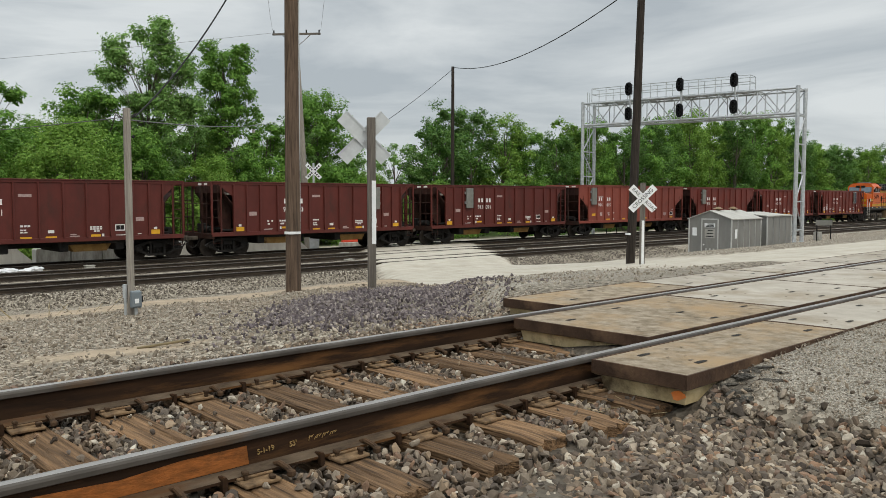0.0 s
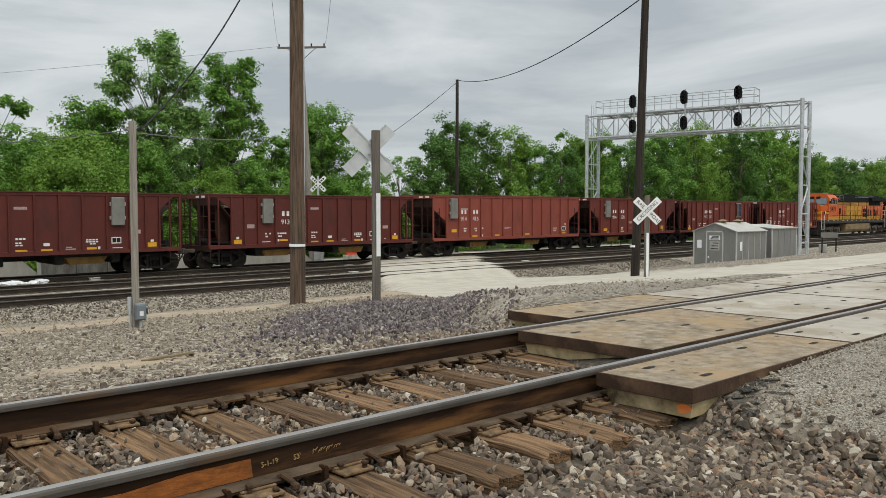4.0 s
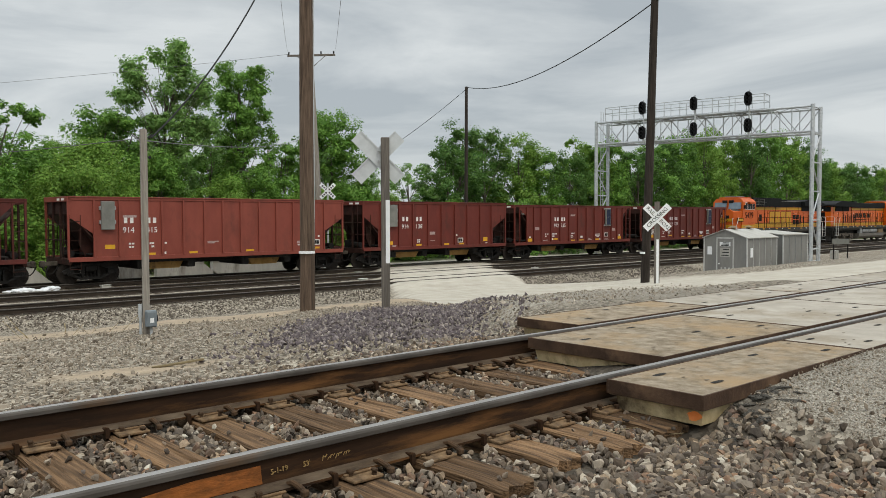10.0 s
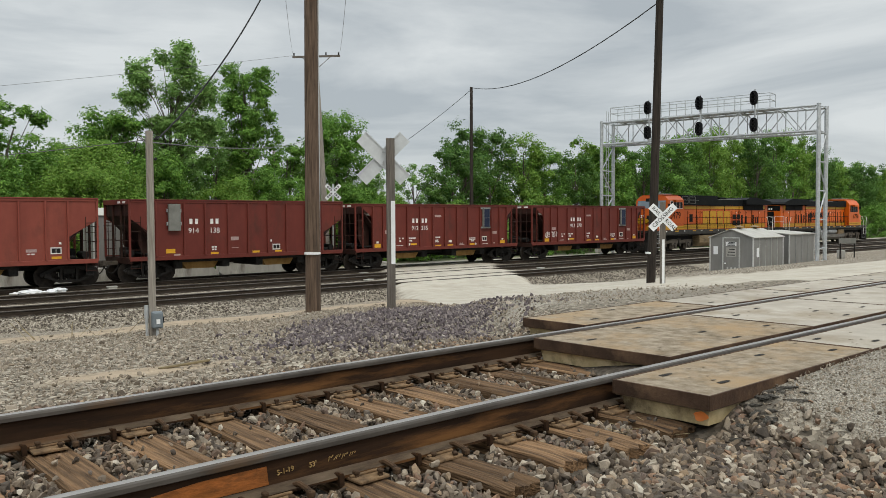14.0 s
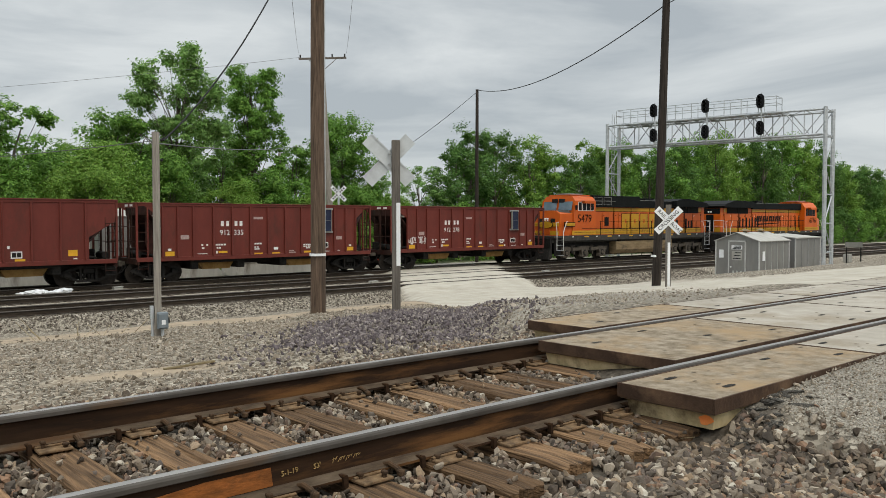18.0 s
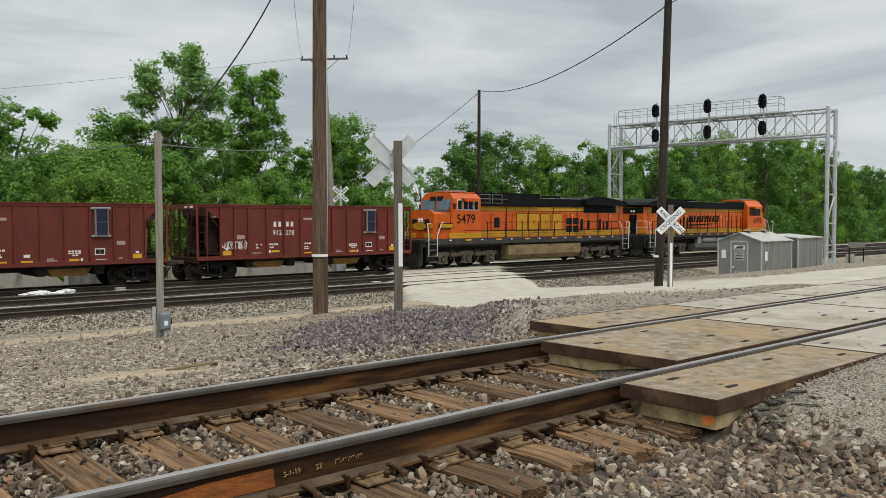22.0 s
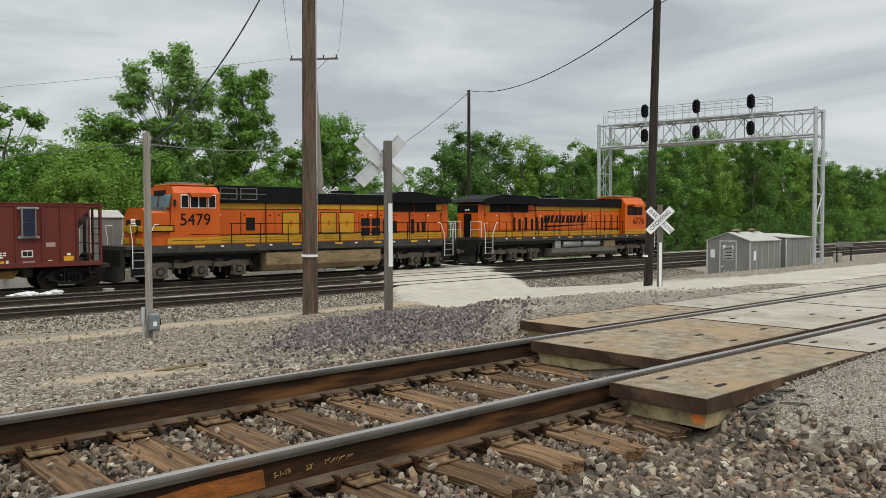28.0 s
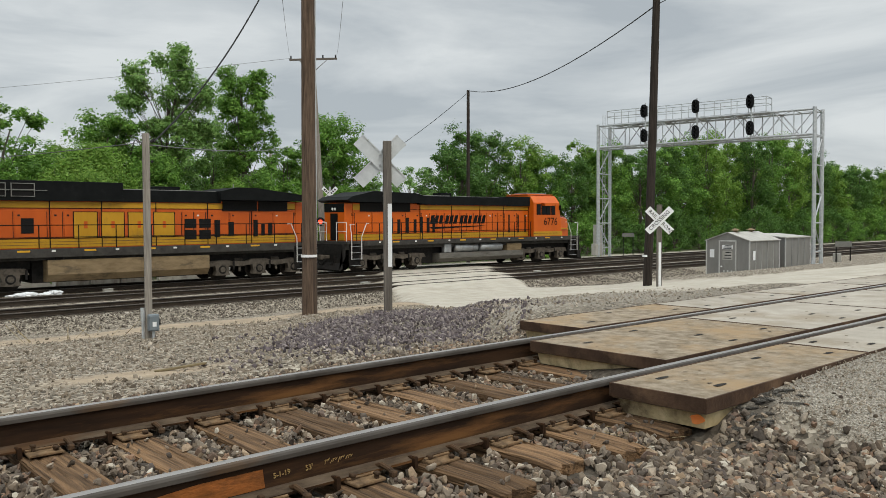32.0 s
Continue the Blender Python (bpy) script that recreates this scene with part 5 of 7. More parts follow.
        for s in (-1, 1):
            for x0_ in (8.35, 10.6):
                bm = bmesh.new()
                bar(bm, (x0_, s * 1.15, 1.20), (x0_ + 1.95, s * 1.15, 1.20), 0.27, 16)
                for q in (0.4, 1.5):
                    bar(bm, (x0_ + q, s * 1.15, 1.20), (x0_ + q + 0.05, s * 1.15, 1.20), 0.28, 16)
                part("air_reservoir", bm, M_ALU, eng, "silver air reservoir", True)
            put("battery_box", M_TANK, [(6.5, 7.9, s * 1.1 - 0.3, s * 1.1 + 0.3, 0.93, 1.40)], "tan battery box")
            put("air_dryer", M_ALU, [(12.9, 13.5, s * 1.2 - 0.2, s * 1.2 + 0.2, 0.9, 1.5)], "", None, 0.06)
    for x in trucks:
        eng_truck(eng, x)
        # plain black box, added to darken the gap between truck and frame
        put("truck_dark_fill", M_BLACK, [(x - 2.9, x + 2.9, -0.95, 0.95, 0.95, 1.32)])
    # another added black box keeps the space under the frame dark
    put("belly_dark_fill", M_BLACK, [(7.2, 15.3, -0.8, 0.8, 0.30, 1.32)])
    bm = bmesh.new()
    bar(bm, (4.0, 0.3, cab_top + 0.1), (4.5, 0.3, cab_top + 0.1), 0.06, 8)
    bar(bm, (L - 4.2, -0.3, 4.6), (L - 4.2, -0.3, 4.82), 0.03, 6)
    part("horn", bm, M_ALU, eng)
    return eng


engine("diesel_locomotive", "orange and yellow diesel locomotive with black roof, weathered", 48.83, 1, False, (4.2, 17.9), "5479")
engine("diesel_locomotive", "bright orange diesel locomotive with black roof and silver tanks", 93.0, -1, True, (4.3, 17.7), "6776")
# ---- poles, signs, sheds and the signal bridge ----
M_POLE = grain("weathered_brown_pole", (0.050, 0.034, 0.024), (0.165, 0.115, 0.082), 7, 0.9, 0, 0.9, (0.05, 0.038, 0.03), 1.4, 0.6, (4, 4, 0.22), 0, 22, 0.012)
M_DARKPOLE = grain("tarred_pole", (0.016, 0.013, 0.011), (0.05, 0.040, 0.033), 6, 0.9, 0, 0.7, (0.11, 0.09, 0.075), 1.0, 0.66, (4, 4, 0.25), 0, 22, 0.01)
M_GREYWOOD = grain("silvered_timber", (0.17, 0.15, 0.125), (0.33, 0.30, 0.26), 6, 0.9, 0, 0.7, (0.10, 0.085, 0.07), 1.6, 0.64, (5, 5, 0.3), 0, 25, 0.008)
M_DULLWOOD = grain("grey_brown_timber", (0.085, 0.075, 0.065), (0.17, 0.15, 0.13), 6, 0.9, 0, 0.7, (0.06, 0.05, 0.04), 1.6, 0.62, (5, 5, 0.3), 0, 25, 0.008)
M_GALV = grain("galvanised_steel", (0.36, 0.38, 0.39), (0.52, 0.54, 0.55), 5, 0.5, 0.35, 0.1, (0.30, 0.31, 0.30), 1.5, 0.62)
M_SHED = grain("mill_aluminium_sheet", (0.1950, 0.1920, 0.1798), (0.2665, 0.2624, 0.2480), 1.5, 0.5, 0.35, 0.1, (0.2210, 0.2176, 0.1984), 0.8, 0.6, (1, 1, 0.4))
M_TRIM = grain("bright_aluminium_trim", (0.42, 0.42, 0.40), (0.55, 0.55, 0.53), 4, 0.5, 0.2, 0.05)
M_SHEDROOF = grain("pale_shed_roof", (0.33, 0.32, 0.285), (0.42, 0.41, 0.375), 2, 0.6, 0.1, 0.1)
M_SIGNW = grain("white_sign_face", (0.68, 0.69, 0.69), (0.78, 0.79, 0.79), 4, 0.5, 0, 0.05, (0.5, 0.5, 0.48), 2, 0.7)
M_SIGNBACK = grain("bare_sign_back", (0.48, 0.50, 0.50), (0.60, 0.62, 0.62), 4, 0.45, 0.3, 0.1)
M_INK = grain("black_ink", (0.008, 0.008, 0.008), (0.014, 0.014, 0.014), 4, 0.6)
M_BOXBLUE = grain("blue_grey_enamel", (0.145, 0.17, 0.185), (0.20, 0.228, 0.245), 4, 0.55, 0.1, 0.1, (0.10, 0.12, 0.13), 3, 0.66)
M_WIRE = grain("black_cable", (0.012, 0.012, 0.012), (0.03, 0.03, 0.03), 4, 0.7)
M_WIREGREY = grain("weathered_wire", (0.10, 0.10, 0.10), (0.16, 0.16, 0.16), 4, 0.6)
M_SIGNAL = grain("black_signal_enamel", (0.006, 0.006, 0.007), (0.014, 0.014, 0.015), 4, 0.5)
M_REDLIT = bpy.data.materials.new("lit_red_lens")
M_REDLIT.use_nodes = True
M_REDLIT.node_tree.nodes["Principled BSDF"].inputs["Base Color"].default_value = (0.6, 0.02, 0.01, 1)
M_REDLIT.node_tree.nodes["Principled BSDF"].inputs["Emission Color"].default_value = (1.0, 0.06, 0.02, 1)
M_REDLIT.node_tree.nodes["Principled BSDF"].inputs["Emission Strength"].default_value = 2.5
M_REDDARK = grain("unlit_red_lens", (0.10, 0.008, 0.006), (0.14, 0.01, 0.008), 4, 0.2)
M_FARCONC = grain("pale_concrete", (0.34, 0.33, 0.30), (0.50, 0.49, 0.45), 1.5, 0.9, 0, 0.2, (0.22, 0.20, 0.17), 1.1, 0.6, (1, 1, 0.3))
M_PLASTIC = grain("white_plastic", (0.66, 0.68, 0.70), (0.78, 0.79, 0.80), 3, 0.5, 0, 0.3)


def round_pole(bm, base, top, r0, r1, seg=14, rings=10):
    """A tapering, slightly crooked pole."""
    base, top = Vector(base), Vector(top)
    loops = []
    for k in range(rings + 1):
        f = k / rings
        c = base.lerp(top, f) + Vector((0.012 * math.sin(f * 9), 0.012 * math.cos(f * 7), 0))
        r = r0 + (r1 - r0) * f
        loops.append([bm.verts.new((c.x + r * math.cos(2 * math.pi * i / seg) * (1 + 0.03 * math.sin(3 * i + k)), c.y + r * math.sin(2 * math.pi * i / seg), c.z)) for i in range(seg)])
    for a, b in zip(loops, loops[1:]):
        for i in range(seg):
            bm.faces.new((a[i], a[(i + 1) % seg], b[(i + 1) % seg], b[i]))
    bm.faces.new(loops[-1])


# the tall brown pole by the gravel
pole1 = thing("utility_pole", "tall weathered brown wooden pole with a white band", "utility pole", pose(9.03, 13.99, -0.72))
bm = bmesh.new()
round_pole(bm, (0, 0, -1.0), (0.16, 0.17, 8.6), 0.158, 0.125)
part("shaft", bm, M_POLE, pole1, smooth=True)
bm = bmesh.new()
bar(bm, (0.02, 0.02, 1.19), (0.02, 0.02, 1.24), 0.164, 14)
part("band", bm, M_SIGNW, pole1, "white plastic band")
bm = bmesh.new()
bar(bm, (0.17, 0.0, 0.0), (0.30, 0.13, 8.4), 0.02, 8)
part("conduit", bm, M_GALV, pole1)

# the dark pole by the front sign
pole2 = thing("utility_pole", "tall dark tarred pole, leaning slightly, by the road", "utility pole", pose(23.53, 15.70, -1.0))
bm = bmesh.new()
round_pole(bm, (0, 0, -1.2), (0.215, -0.325, 13.6), 0.155, 0.110)
part("shaft", bm, M_DARKPOLE, pole2, smooth=True)
bm = bmesh.new()
bar(bm, (0.02, 0.01, 0.93), (0.025, 0.01, 1.0), 0.160, 14)
part("band", bm, M_SIGNW, pole2, "white plastic band")

# the grey pole with a crossarm beyond the train
pole3 = thing("utility_pole", "grey wooden pole with a crossarm beyond the tracks", "utility pole", pose(29.65, 44.0, -2.3))
bm = bmesh.new()
round_pole(bm, (0, 0, -0.8), (-0.86, 0, 14.2), 0.24, 0.15)
part("shaft", bm, M_GREYWOOD, pole3, smooth=True)
bm = bmesh.new()
arm_l, arm_r = Vector((-2.2, 0.5, 13.6)), Vector((0.7, -0.5, 13.9))
beam(bm, arm_l, arm_r, 0.10, 0.12)
part("crossarm", bm, M_DULLWOOD, pole3)
bm = bmesh.new()
beam(bm, (-1.6, 0.3, 13.6), (-0.8, 0, 12.9), 0.04, 0.04)
beam(bm, (0.1, -0.3, 13.8), (-0.8, 0, 12.9), 0.04, 0.04)
part("arm_brace", bm, M_DULLWOOD, pole3)
for f in (0.03, 0.3, 0.7, 0.97):
    bm = bmesh.new()
    p = arm_l.lerp(arm_r, f)
    bar(bm, p + Vector((0, 0, 0.05)), p + Vector((0, 0, 0.24)), 0.045, 8)
    part("insulator", bm, M_BLACK, pole3)

# slim pole far beyond the train
pole4 = thing("utility_pole", "slim dark pole carrying a cable at its top", "utility pole", pose(42.0, 43.5, -2.3))
bm = bmesh.new()
round_pole(bm, (0, 0, -0.5), (0.05, 0, 13.1), 0.15, 0.11)
part("shaft", bm, M_DARKPOLE, pole4, smooth=True)
for px_, h_, arm in ((29.1, 7.0, 1.0), (30.7, 8.4, 0.0)):
    p5 = thing("utility_pole", "small far pole among the trees", "utility pole", pose(px_, 52.5, -2.3))
    bm = bmesh.new()
    round_pole(bm, (0, 0, -0.5), (0, 0, h_), 0.13, 0.09, 8, 4)
    part("shaft", bm, M_GREYWOOD, p5, smooth=True)
    if arm:
        bm = bmesh.new()
        beam(bm, (-0.9, 0, h_ - 0.2), (0.9, 0, h_ - 0.2), 0.1, 0.1)
        beam(bm, (-0.5, 0, h_ - 0.2), (0, 0, h_ - 0.9), 0.05, 0.05)
        beam(bm, (0.5, 0, h_ - 0.2), (0, 0, h_ - 0.9), 0.05, 0.05)
        part("crossarm", bm, M_DULLWOOD, p5)
    bm = bmesh.new()
    bar(bm, (0.15, -0.2, h_ * 0.72), (0.15, -0.2, h_ * 0.72 + 0.5), 0.16, 10)
    part("transformer", bm, M_GALV, p5)

# grey meter post with its switch box
post = thing("meter_post", "slim silvered timber post with a grey switch box", "post", pose(4.95, 12.1, -0.60, 0, 0, -14))
bm = bmesh.new()
box(bm, -0.049, 0.049, -0.045, 0.045, -0.6, 3.13, 0.006)
part("timber", bm, M_GREYWOOD, post)
bm = bmesh.new()
box(bm, -0.03, 0.125, -0.19, -0.065, 0.16, 0.41, 0.012)
sw = part("switch_box", bm, M_BOXBLUE, post, "blue-grey metal switch box")
bm = bmesh.new()
box(bm, -0.015, 0.11, -0.202, -0.192, 0.18, 0.39, 0.005)
part("box_door", bm, M_BOXBLUE, sw)
bm = bmesh.new()
box(bm, 0.025, 0.08, -0.207, -0.203, 0.23, 0.30)
part("door_label", bm, M_SIGNW, sw)
bm = bmesh.new()
box(bm, 0.125, 0.148, -0.15, -0.11, 0.24, 0.33, 0.004)
part("switch_lever", bm, M_INK, sw)
bm = bmesh.new()
bar(bm, (0.05, -0.12, -0.3), (0.05, -0.12, 0.17), 0.022, 8)
bar(bm, (-0.085, -0.02, -0.3), (-0.085, -0.02, 0.46), 0.022, 8)
part("conduit", bm, M_GALV, post)
bm = bmesh.new()
bar(bm, (-0.085, 0.0, 0.30), (-0.085, 0.0, 0.50), 0.032, 8)
part("conduit_head", bm, M_GALV, post)
bm = bmesh.new()
bar(bm, (0.07, 0, 3.0), (0.13, 0, 3.05), 0.02, 8)
bar(bm, (0.07, 0, 2.7), (0.1, 0, 2.72), 0.02, 8)
part("wire_hook", bm, M_WIRE, post)


# cross-shaped warning signs
def cross_sign(name, label, at, height, lean, face, written, stripe, post_mat, size=1.22, post_w=0.085):
    """face: +1 the lettered faces look to the sign's -y side, -1 away from it."""
    sg = thing(name, label, "railroad sign", at)
    top = height + (0.5 if face > 0 else 0.36)
    bm = bmesh.new()
    box(bm, -post_w, post_w, -0.06, 0.06, -1.6, top, 0.008, 0, Matrix.Shear("XZ", 4, (lean, 0)) if lean else None)
    part("sign_post", bm, post_mat, sg)
    cx = lean * height
    yb = -0.075 if face > 0 else 0.075
    for k, ang in enumerate((-45, 45)):
        y = yb + (0.012 if k else -0.012) * (1 if face > 0 else -1) * -1
        bm = bmesh.new()
        box(bm, -size / 2, size / 2, -0.004, 0.004, -0.115, 0.115)
        if face < 0:
            for z in (-0.115, 0.115):
                box(bm, -size / 2, size / 2, -0.02, 0.004, z - 0.012, z + 0.012)
        bd = part("sign_board", bm, M_SIGNW if face > 0 else M_SIGNBACK, sg, "white blade" if face > 0 else "bare metal back of a blade")
        bd.matrix_local = pose(cx, y, height, 0, -ang, 0)
        if face > 0:
            txt = "RAILROAD" if k == 0 else "CROSSING"
            if written:
                half = (txt[:4], txt[4:])
                for word, x, al in ((half[0], -0.12, "RIGHT"), (half[1], 0.12, "LEFT")) if k == 0 else ((txt, 0.0, "CENTER"),):
                    words(word, (0.19 if k == 0 else 0.205) * size / 1.22, M_INK, bd, side_m(x, -0.007, 0.0), "lettering", "black capital letters", al)
            else:
                for q in range(-3, 4):
                    if abs(q) > 0:
                        bm = bmesh.new()
                        box(bm, q * 0.15 - 0.045, q * 0.15 + 0.045, -0.0075, -0.0045, -0.06, 0.06)
                        part("letter_bar", bm, M_INK, bd)
    bm = bmesh.new()
    for z in (height - 0.07, height + 0.12):
        bar(bm, (cx, -0.11, z), (cx, 0.11, z), 0.014, 6)
    part("bolt", bm, M_GALV, sg)
    if stripe:
        bm = bmesh.new()
        box(bm, stripe[2], stripe[2] + stripe[3], -0.066, -0.061, stripe[0], stripe[1], 0, 0, Matrix.Shear("XZ", 4, (lean, 0)) if lean else None)
        part("white_stripe", bm, M_SIGNW, sg, "white reflective strip")
    return sg


cross_sign("crossing_sign", "railroad crossing sign seen from its bare metal back", pose(9.25, 11.7, -0.47, 0, 0, -36), 2.76, -0.045, -1, False, (0.83, 1.98, 0.0, 0.075), M_DULLWOOD, 1.12, 0.075)
cross_sign("crossing_sign", "white railroad crossing sign with black letters", pose(22.50, 14.55, -1.25, 0, 0, -55), 2.42, 0.0, 1, True, (0.2, 1.72, -0.02, 0.08), M_DULLWOOD, 1.04)

# the crossing signal beyond the tracks
xs = cross_sign("crossing_signal", "far crossing signal with white cross and red lamps", pose(29.3, 42.9, -2.2, 0, 0, -36), 5.05, 0.0, 1, False, None, M_GALV, 1.25, 0.06)
bm = bmesh.new()
beam(bm, (-0.75, -0.12, 3.35), (0.75, -0.12, 3.35), 0.06, 0.06)
part("lamp_arm", bm, M_GALV, xs)
for s, mt in ((-1, M_REDLIT), (1, M_REDDARK)):
    bm = bmesh.new()
    bar(bm, (s * 0.6, -0.10, 3.35), (s * 0.6, -0.14, 3.35), 0.28, 18)
    hood = part("lamp_backing", bm, M_SIGNAL, xs)
    bm = bmesh.new()
    bar(bm, (s * 0.6, -0.14, 3.35), (s * 0.6, -0.17, 3.35), 0.13, 14)
    part("lens", bm, mt, hood, "red lens")
bm = bmesh.new()
box(bm, -0.3, 0.3, 0.1, 0.6, 0.0, 1.3, 0.02)
part("relay_case", bm, M_GALV, xs)


# ---- wires ----
def wire(name, label, a, b, sag, r, mat, steps=18):
    bm = bmesh.new()
    a, b = Vector(a), Vector(b)
    rope(bm, a, b, sag, r, steps)
    return solo(name, bm, mat, label, "cable")


wire("service_cable", "thick black cable sagging from pole to post", (9.16, 14.1, 7.75), (5.04, 12.02, 2.40), 0.5, 0.013, M_WIRE)
wire("span_cable", "black cable sagging between two poles", (42.04, 43.45, 10.75), (23.69, 15.47, 8.35), 1.0, 0.022, M_WIRE)
wire("span_cable", "black cable running on from the dark pole", (23.69, 15.47, 8.35), (14.0, -4.0, 10.5), 0.5, 0.014, M_WIRE)
wire("span_cable", "thin cable dropping from the slim pole to the trees", (42.0, 43.5, 10.6), (36.5, 47.5, 5.5), 0.2, 0.018, M_WIRE)
wire("thin_wire", "thin grey wire over the train", (-1.4, 62.8, 7.4), (27.5, 44.5, 11.4), 0.25, 0.009, M_WIREGREY)
wire("thin_wire", "thin grey wire from post to far pole", (4.95, 12.1, 2.36), (29.5, 44.0, 6.9), 0.5, 0.009, M_WIREGREY)
wire("thin_wire", "thin grey wire from the west to the post", (0.2, 26.0, 2.5), (4.95, 12.1, 2.4), 0.15, 0.006, M_WIREGREY)
wire("thin_wire", "thin grey wire overhead from the crossarm", (27.5, 44.5, 11.5), (7.45, 12.38, 5.54), 0.3, 0.005, M_WIREGREY)
wire("thin_wire", "thin grey wire overhead from the crossarm", (30.3, 43.5, 11.7), (8.3, 11.61, 5.53), 0.3, 0.005, M_WIREGREY)


# ---- signal bridge ----
def signal_bridge():
    g = thing("signal_bridge", "galvanised lattice signal bridge over three tracks", "signal bridge", pose(59.25, 25.5, 0, 0, 0, 9.6))
    xa, xb, y0, y1, zb, zt = 0.0, 2.15, 0.0, 17.2, 7.3, 9.1

    def strut(nm, a, b, r=0.06, parent=None, lb=""):
        bm = bmesh.new()
        bar(bm, a, b, r, 8)
        return part(nm, bm, M_GALV, parent or g, lb)

    for y in (y0, y1):
        for x in (xa, xb):
            strut("leg", (x, y, -2.2), (x, y, zt + 0.15), 0.15)
            bm = bmesh.new()
            box(bm, x - 0.3, x + 0.3, y - 0.3, y + 0.3, -2.22, -2.12, 0.01)
            for d in (-1, 1):
                slab(bm, [(x + d * 0.14, -2.12), (x + d * 0.28, -2.12), (x + d * 0.14, -1.7)], y - 0.01, y + 0.01)
            part("base_plate", bm, M_GALV, g)
        bm = bmesh.new()
        box(bm, xa - 0.7, xb + 0.7, y - 0.7, y + 0.7, -2.6, -2.2, 0.03)
        part("footing", bm, M_FARCONC, g, "concrete footing")
        zs = [-1.2 + k * 2.1 for k in range(5)]
        for i, z in enumerate(zs):
            strut("leg_tie", (xa, y, z), (xb, y, z), 0.05)
            if i < 4:
                a, b = ((xa, xb) if i % 2 else (xb, xa))
                strut("leg_brace", (a, y, z), (b, y, zs[i + 1]), 0.05)
    n = 12
    for x in (xa, xb):
        strut("chord", (x, y0, zt), (x, y1, zt), 0.085)
        strut("chord", (x, y0, zb), (x, y1, zb), 0.085)
        for i in range(n + 1):
            y = y0 + (y1 - y0) * i / n
            if 0 < i < n:
                strut("lattice_post", (x, y, zb), (x, y, zt), 0.042)
            if i < n:
                y2 = y0 + (y1 - y0) * (i + 1) / n
                a, b = (zb, zt) if i % 2 else (zt, zb)
                strut("lattice_diagonal", (x, y, a), (x, y2, b), 0.042)
    for z in (zb, zt):
        for i in range(n + 1):
            y = y0 + (y1 - y0) * i / n
            strut("cross_tie", (xa, y, z), (xb, y, z), 0.04)
            if i < n:
                y2 = y0 + (y1 - y0) * (i + 1) / n
                p, q = (xa, xb) if i % 2 else (xb, xa)
                strut("cross_diagonal", (p, y, z), (q, y2, z), 0.03)
    # walkway with its railing
    bm = bmesh.new()
    box(bm, xa + 0.1, xb - 0.1, y0 + 3.2, y1 - 0.8, zt + 0.08, zt + 0.13)
    part("walkway_grating", bm, M_GALV, g)
    for x in (xa - 0.35, xa + 1.0):
        for z in (zt + 0.68, zt + 1.17):
            strut("rail", (x, y0 + 3.3, z), (x, y1 - 1.0, z), 0.03)
        for i in range(11):
            y = y0 + 3.3 + (y1 - y0 - 4.3) * i / 10
            strut("rail_post", (x, y, zt), (x, y, zt + 1.19), 0.032)
    for y in (y0 + 3.3, y1 - 1.0):
        for z in (zt + 0.68, zt + 1.17):
            strut("end_rail", (xa - 0.35, y, z), (xa + 1.0, y, z), 0.03)
    # signal heads over each track, on masts
    for y in (4.35, 8.5, 12.75):
        strut("signal_mast", (xa - 0.45, y, zb - 0.1), (xa - 0.45, y, zt + 1.5), 0.055)
        for z in (zt + 0.84, zb + 0.66):
            bm = bmesh.new()
            ring = [(0.30 * math.copysign(abs(math.cos(a)) ** 0.8, math.cos(a)), 0.53 * math.copysign(abs(math.sin(a)) ** 0.8, math.sin(a))) for a in [2 * math.pi * k / 24 for k in range(24)]]
            sweep(bm, ring, -0.03, 0.03)
            bmesh.ops.recalc_face_normals(bm, faces=bm.faces)
            hd = part("signal_head", bm, M_SIGNAL, g, "black oval signal head")
            hd.location = (xa - 0.75, y, z)
            bm = bmesh.new()
            box(bm, 0.03, 0.36, -0.18, 0.18, -0.42, 0.42, 0.03)
            part("signal_case", bm, M_SIGNAL, hd)
            for dz in (-0.28, 0.0, 0.28):
                bm = bmesh.new()
                bar(bm, (-0.03, 0, dz), (-0.26, 0, dz), 0.11, 14, ends=False)
                part("hood", bm, M_SIGNAL, hd)
            bm = bmesh.new()
            bar(bm, (0.2, 0, -0.48), (0.2, 0, -0.66), 0.05, 8)
            part("mount", bm, M_GALV, hd)
    # ladder and cases at the far leg
    for s in (0.25, 0.65):
        strut("ladder_stile", (xa + s, y1 - 0.3, -2.1), (xa + s, y1 - 0.3, zt + 1.0), 0.03)
    for k in range(30):
        strut("ladder_rung", (xa + 0.25, y1 - 0.3, -1.8 + k * 0.37), (xa + 0.65, y1 - 0.3, -1.8 + k * 0.37), 0.016)
    return g


signal_bridge()


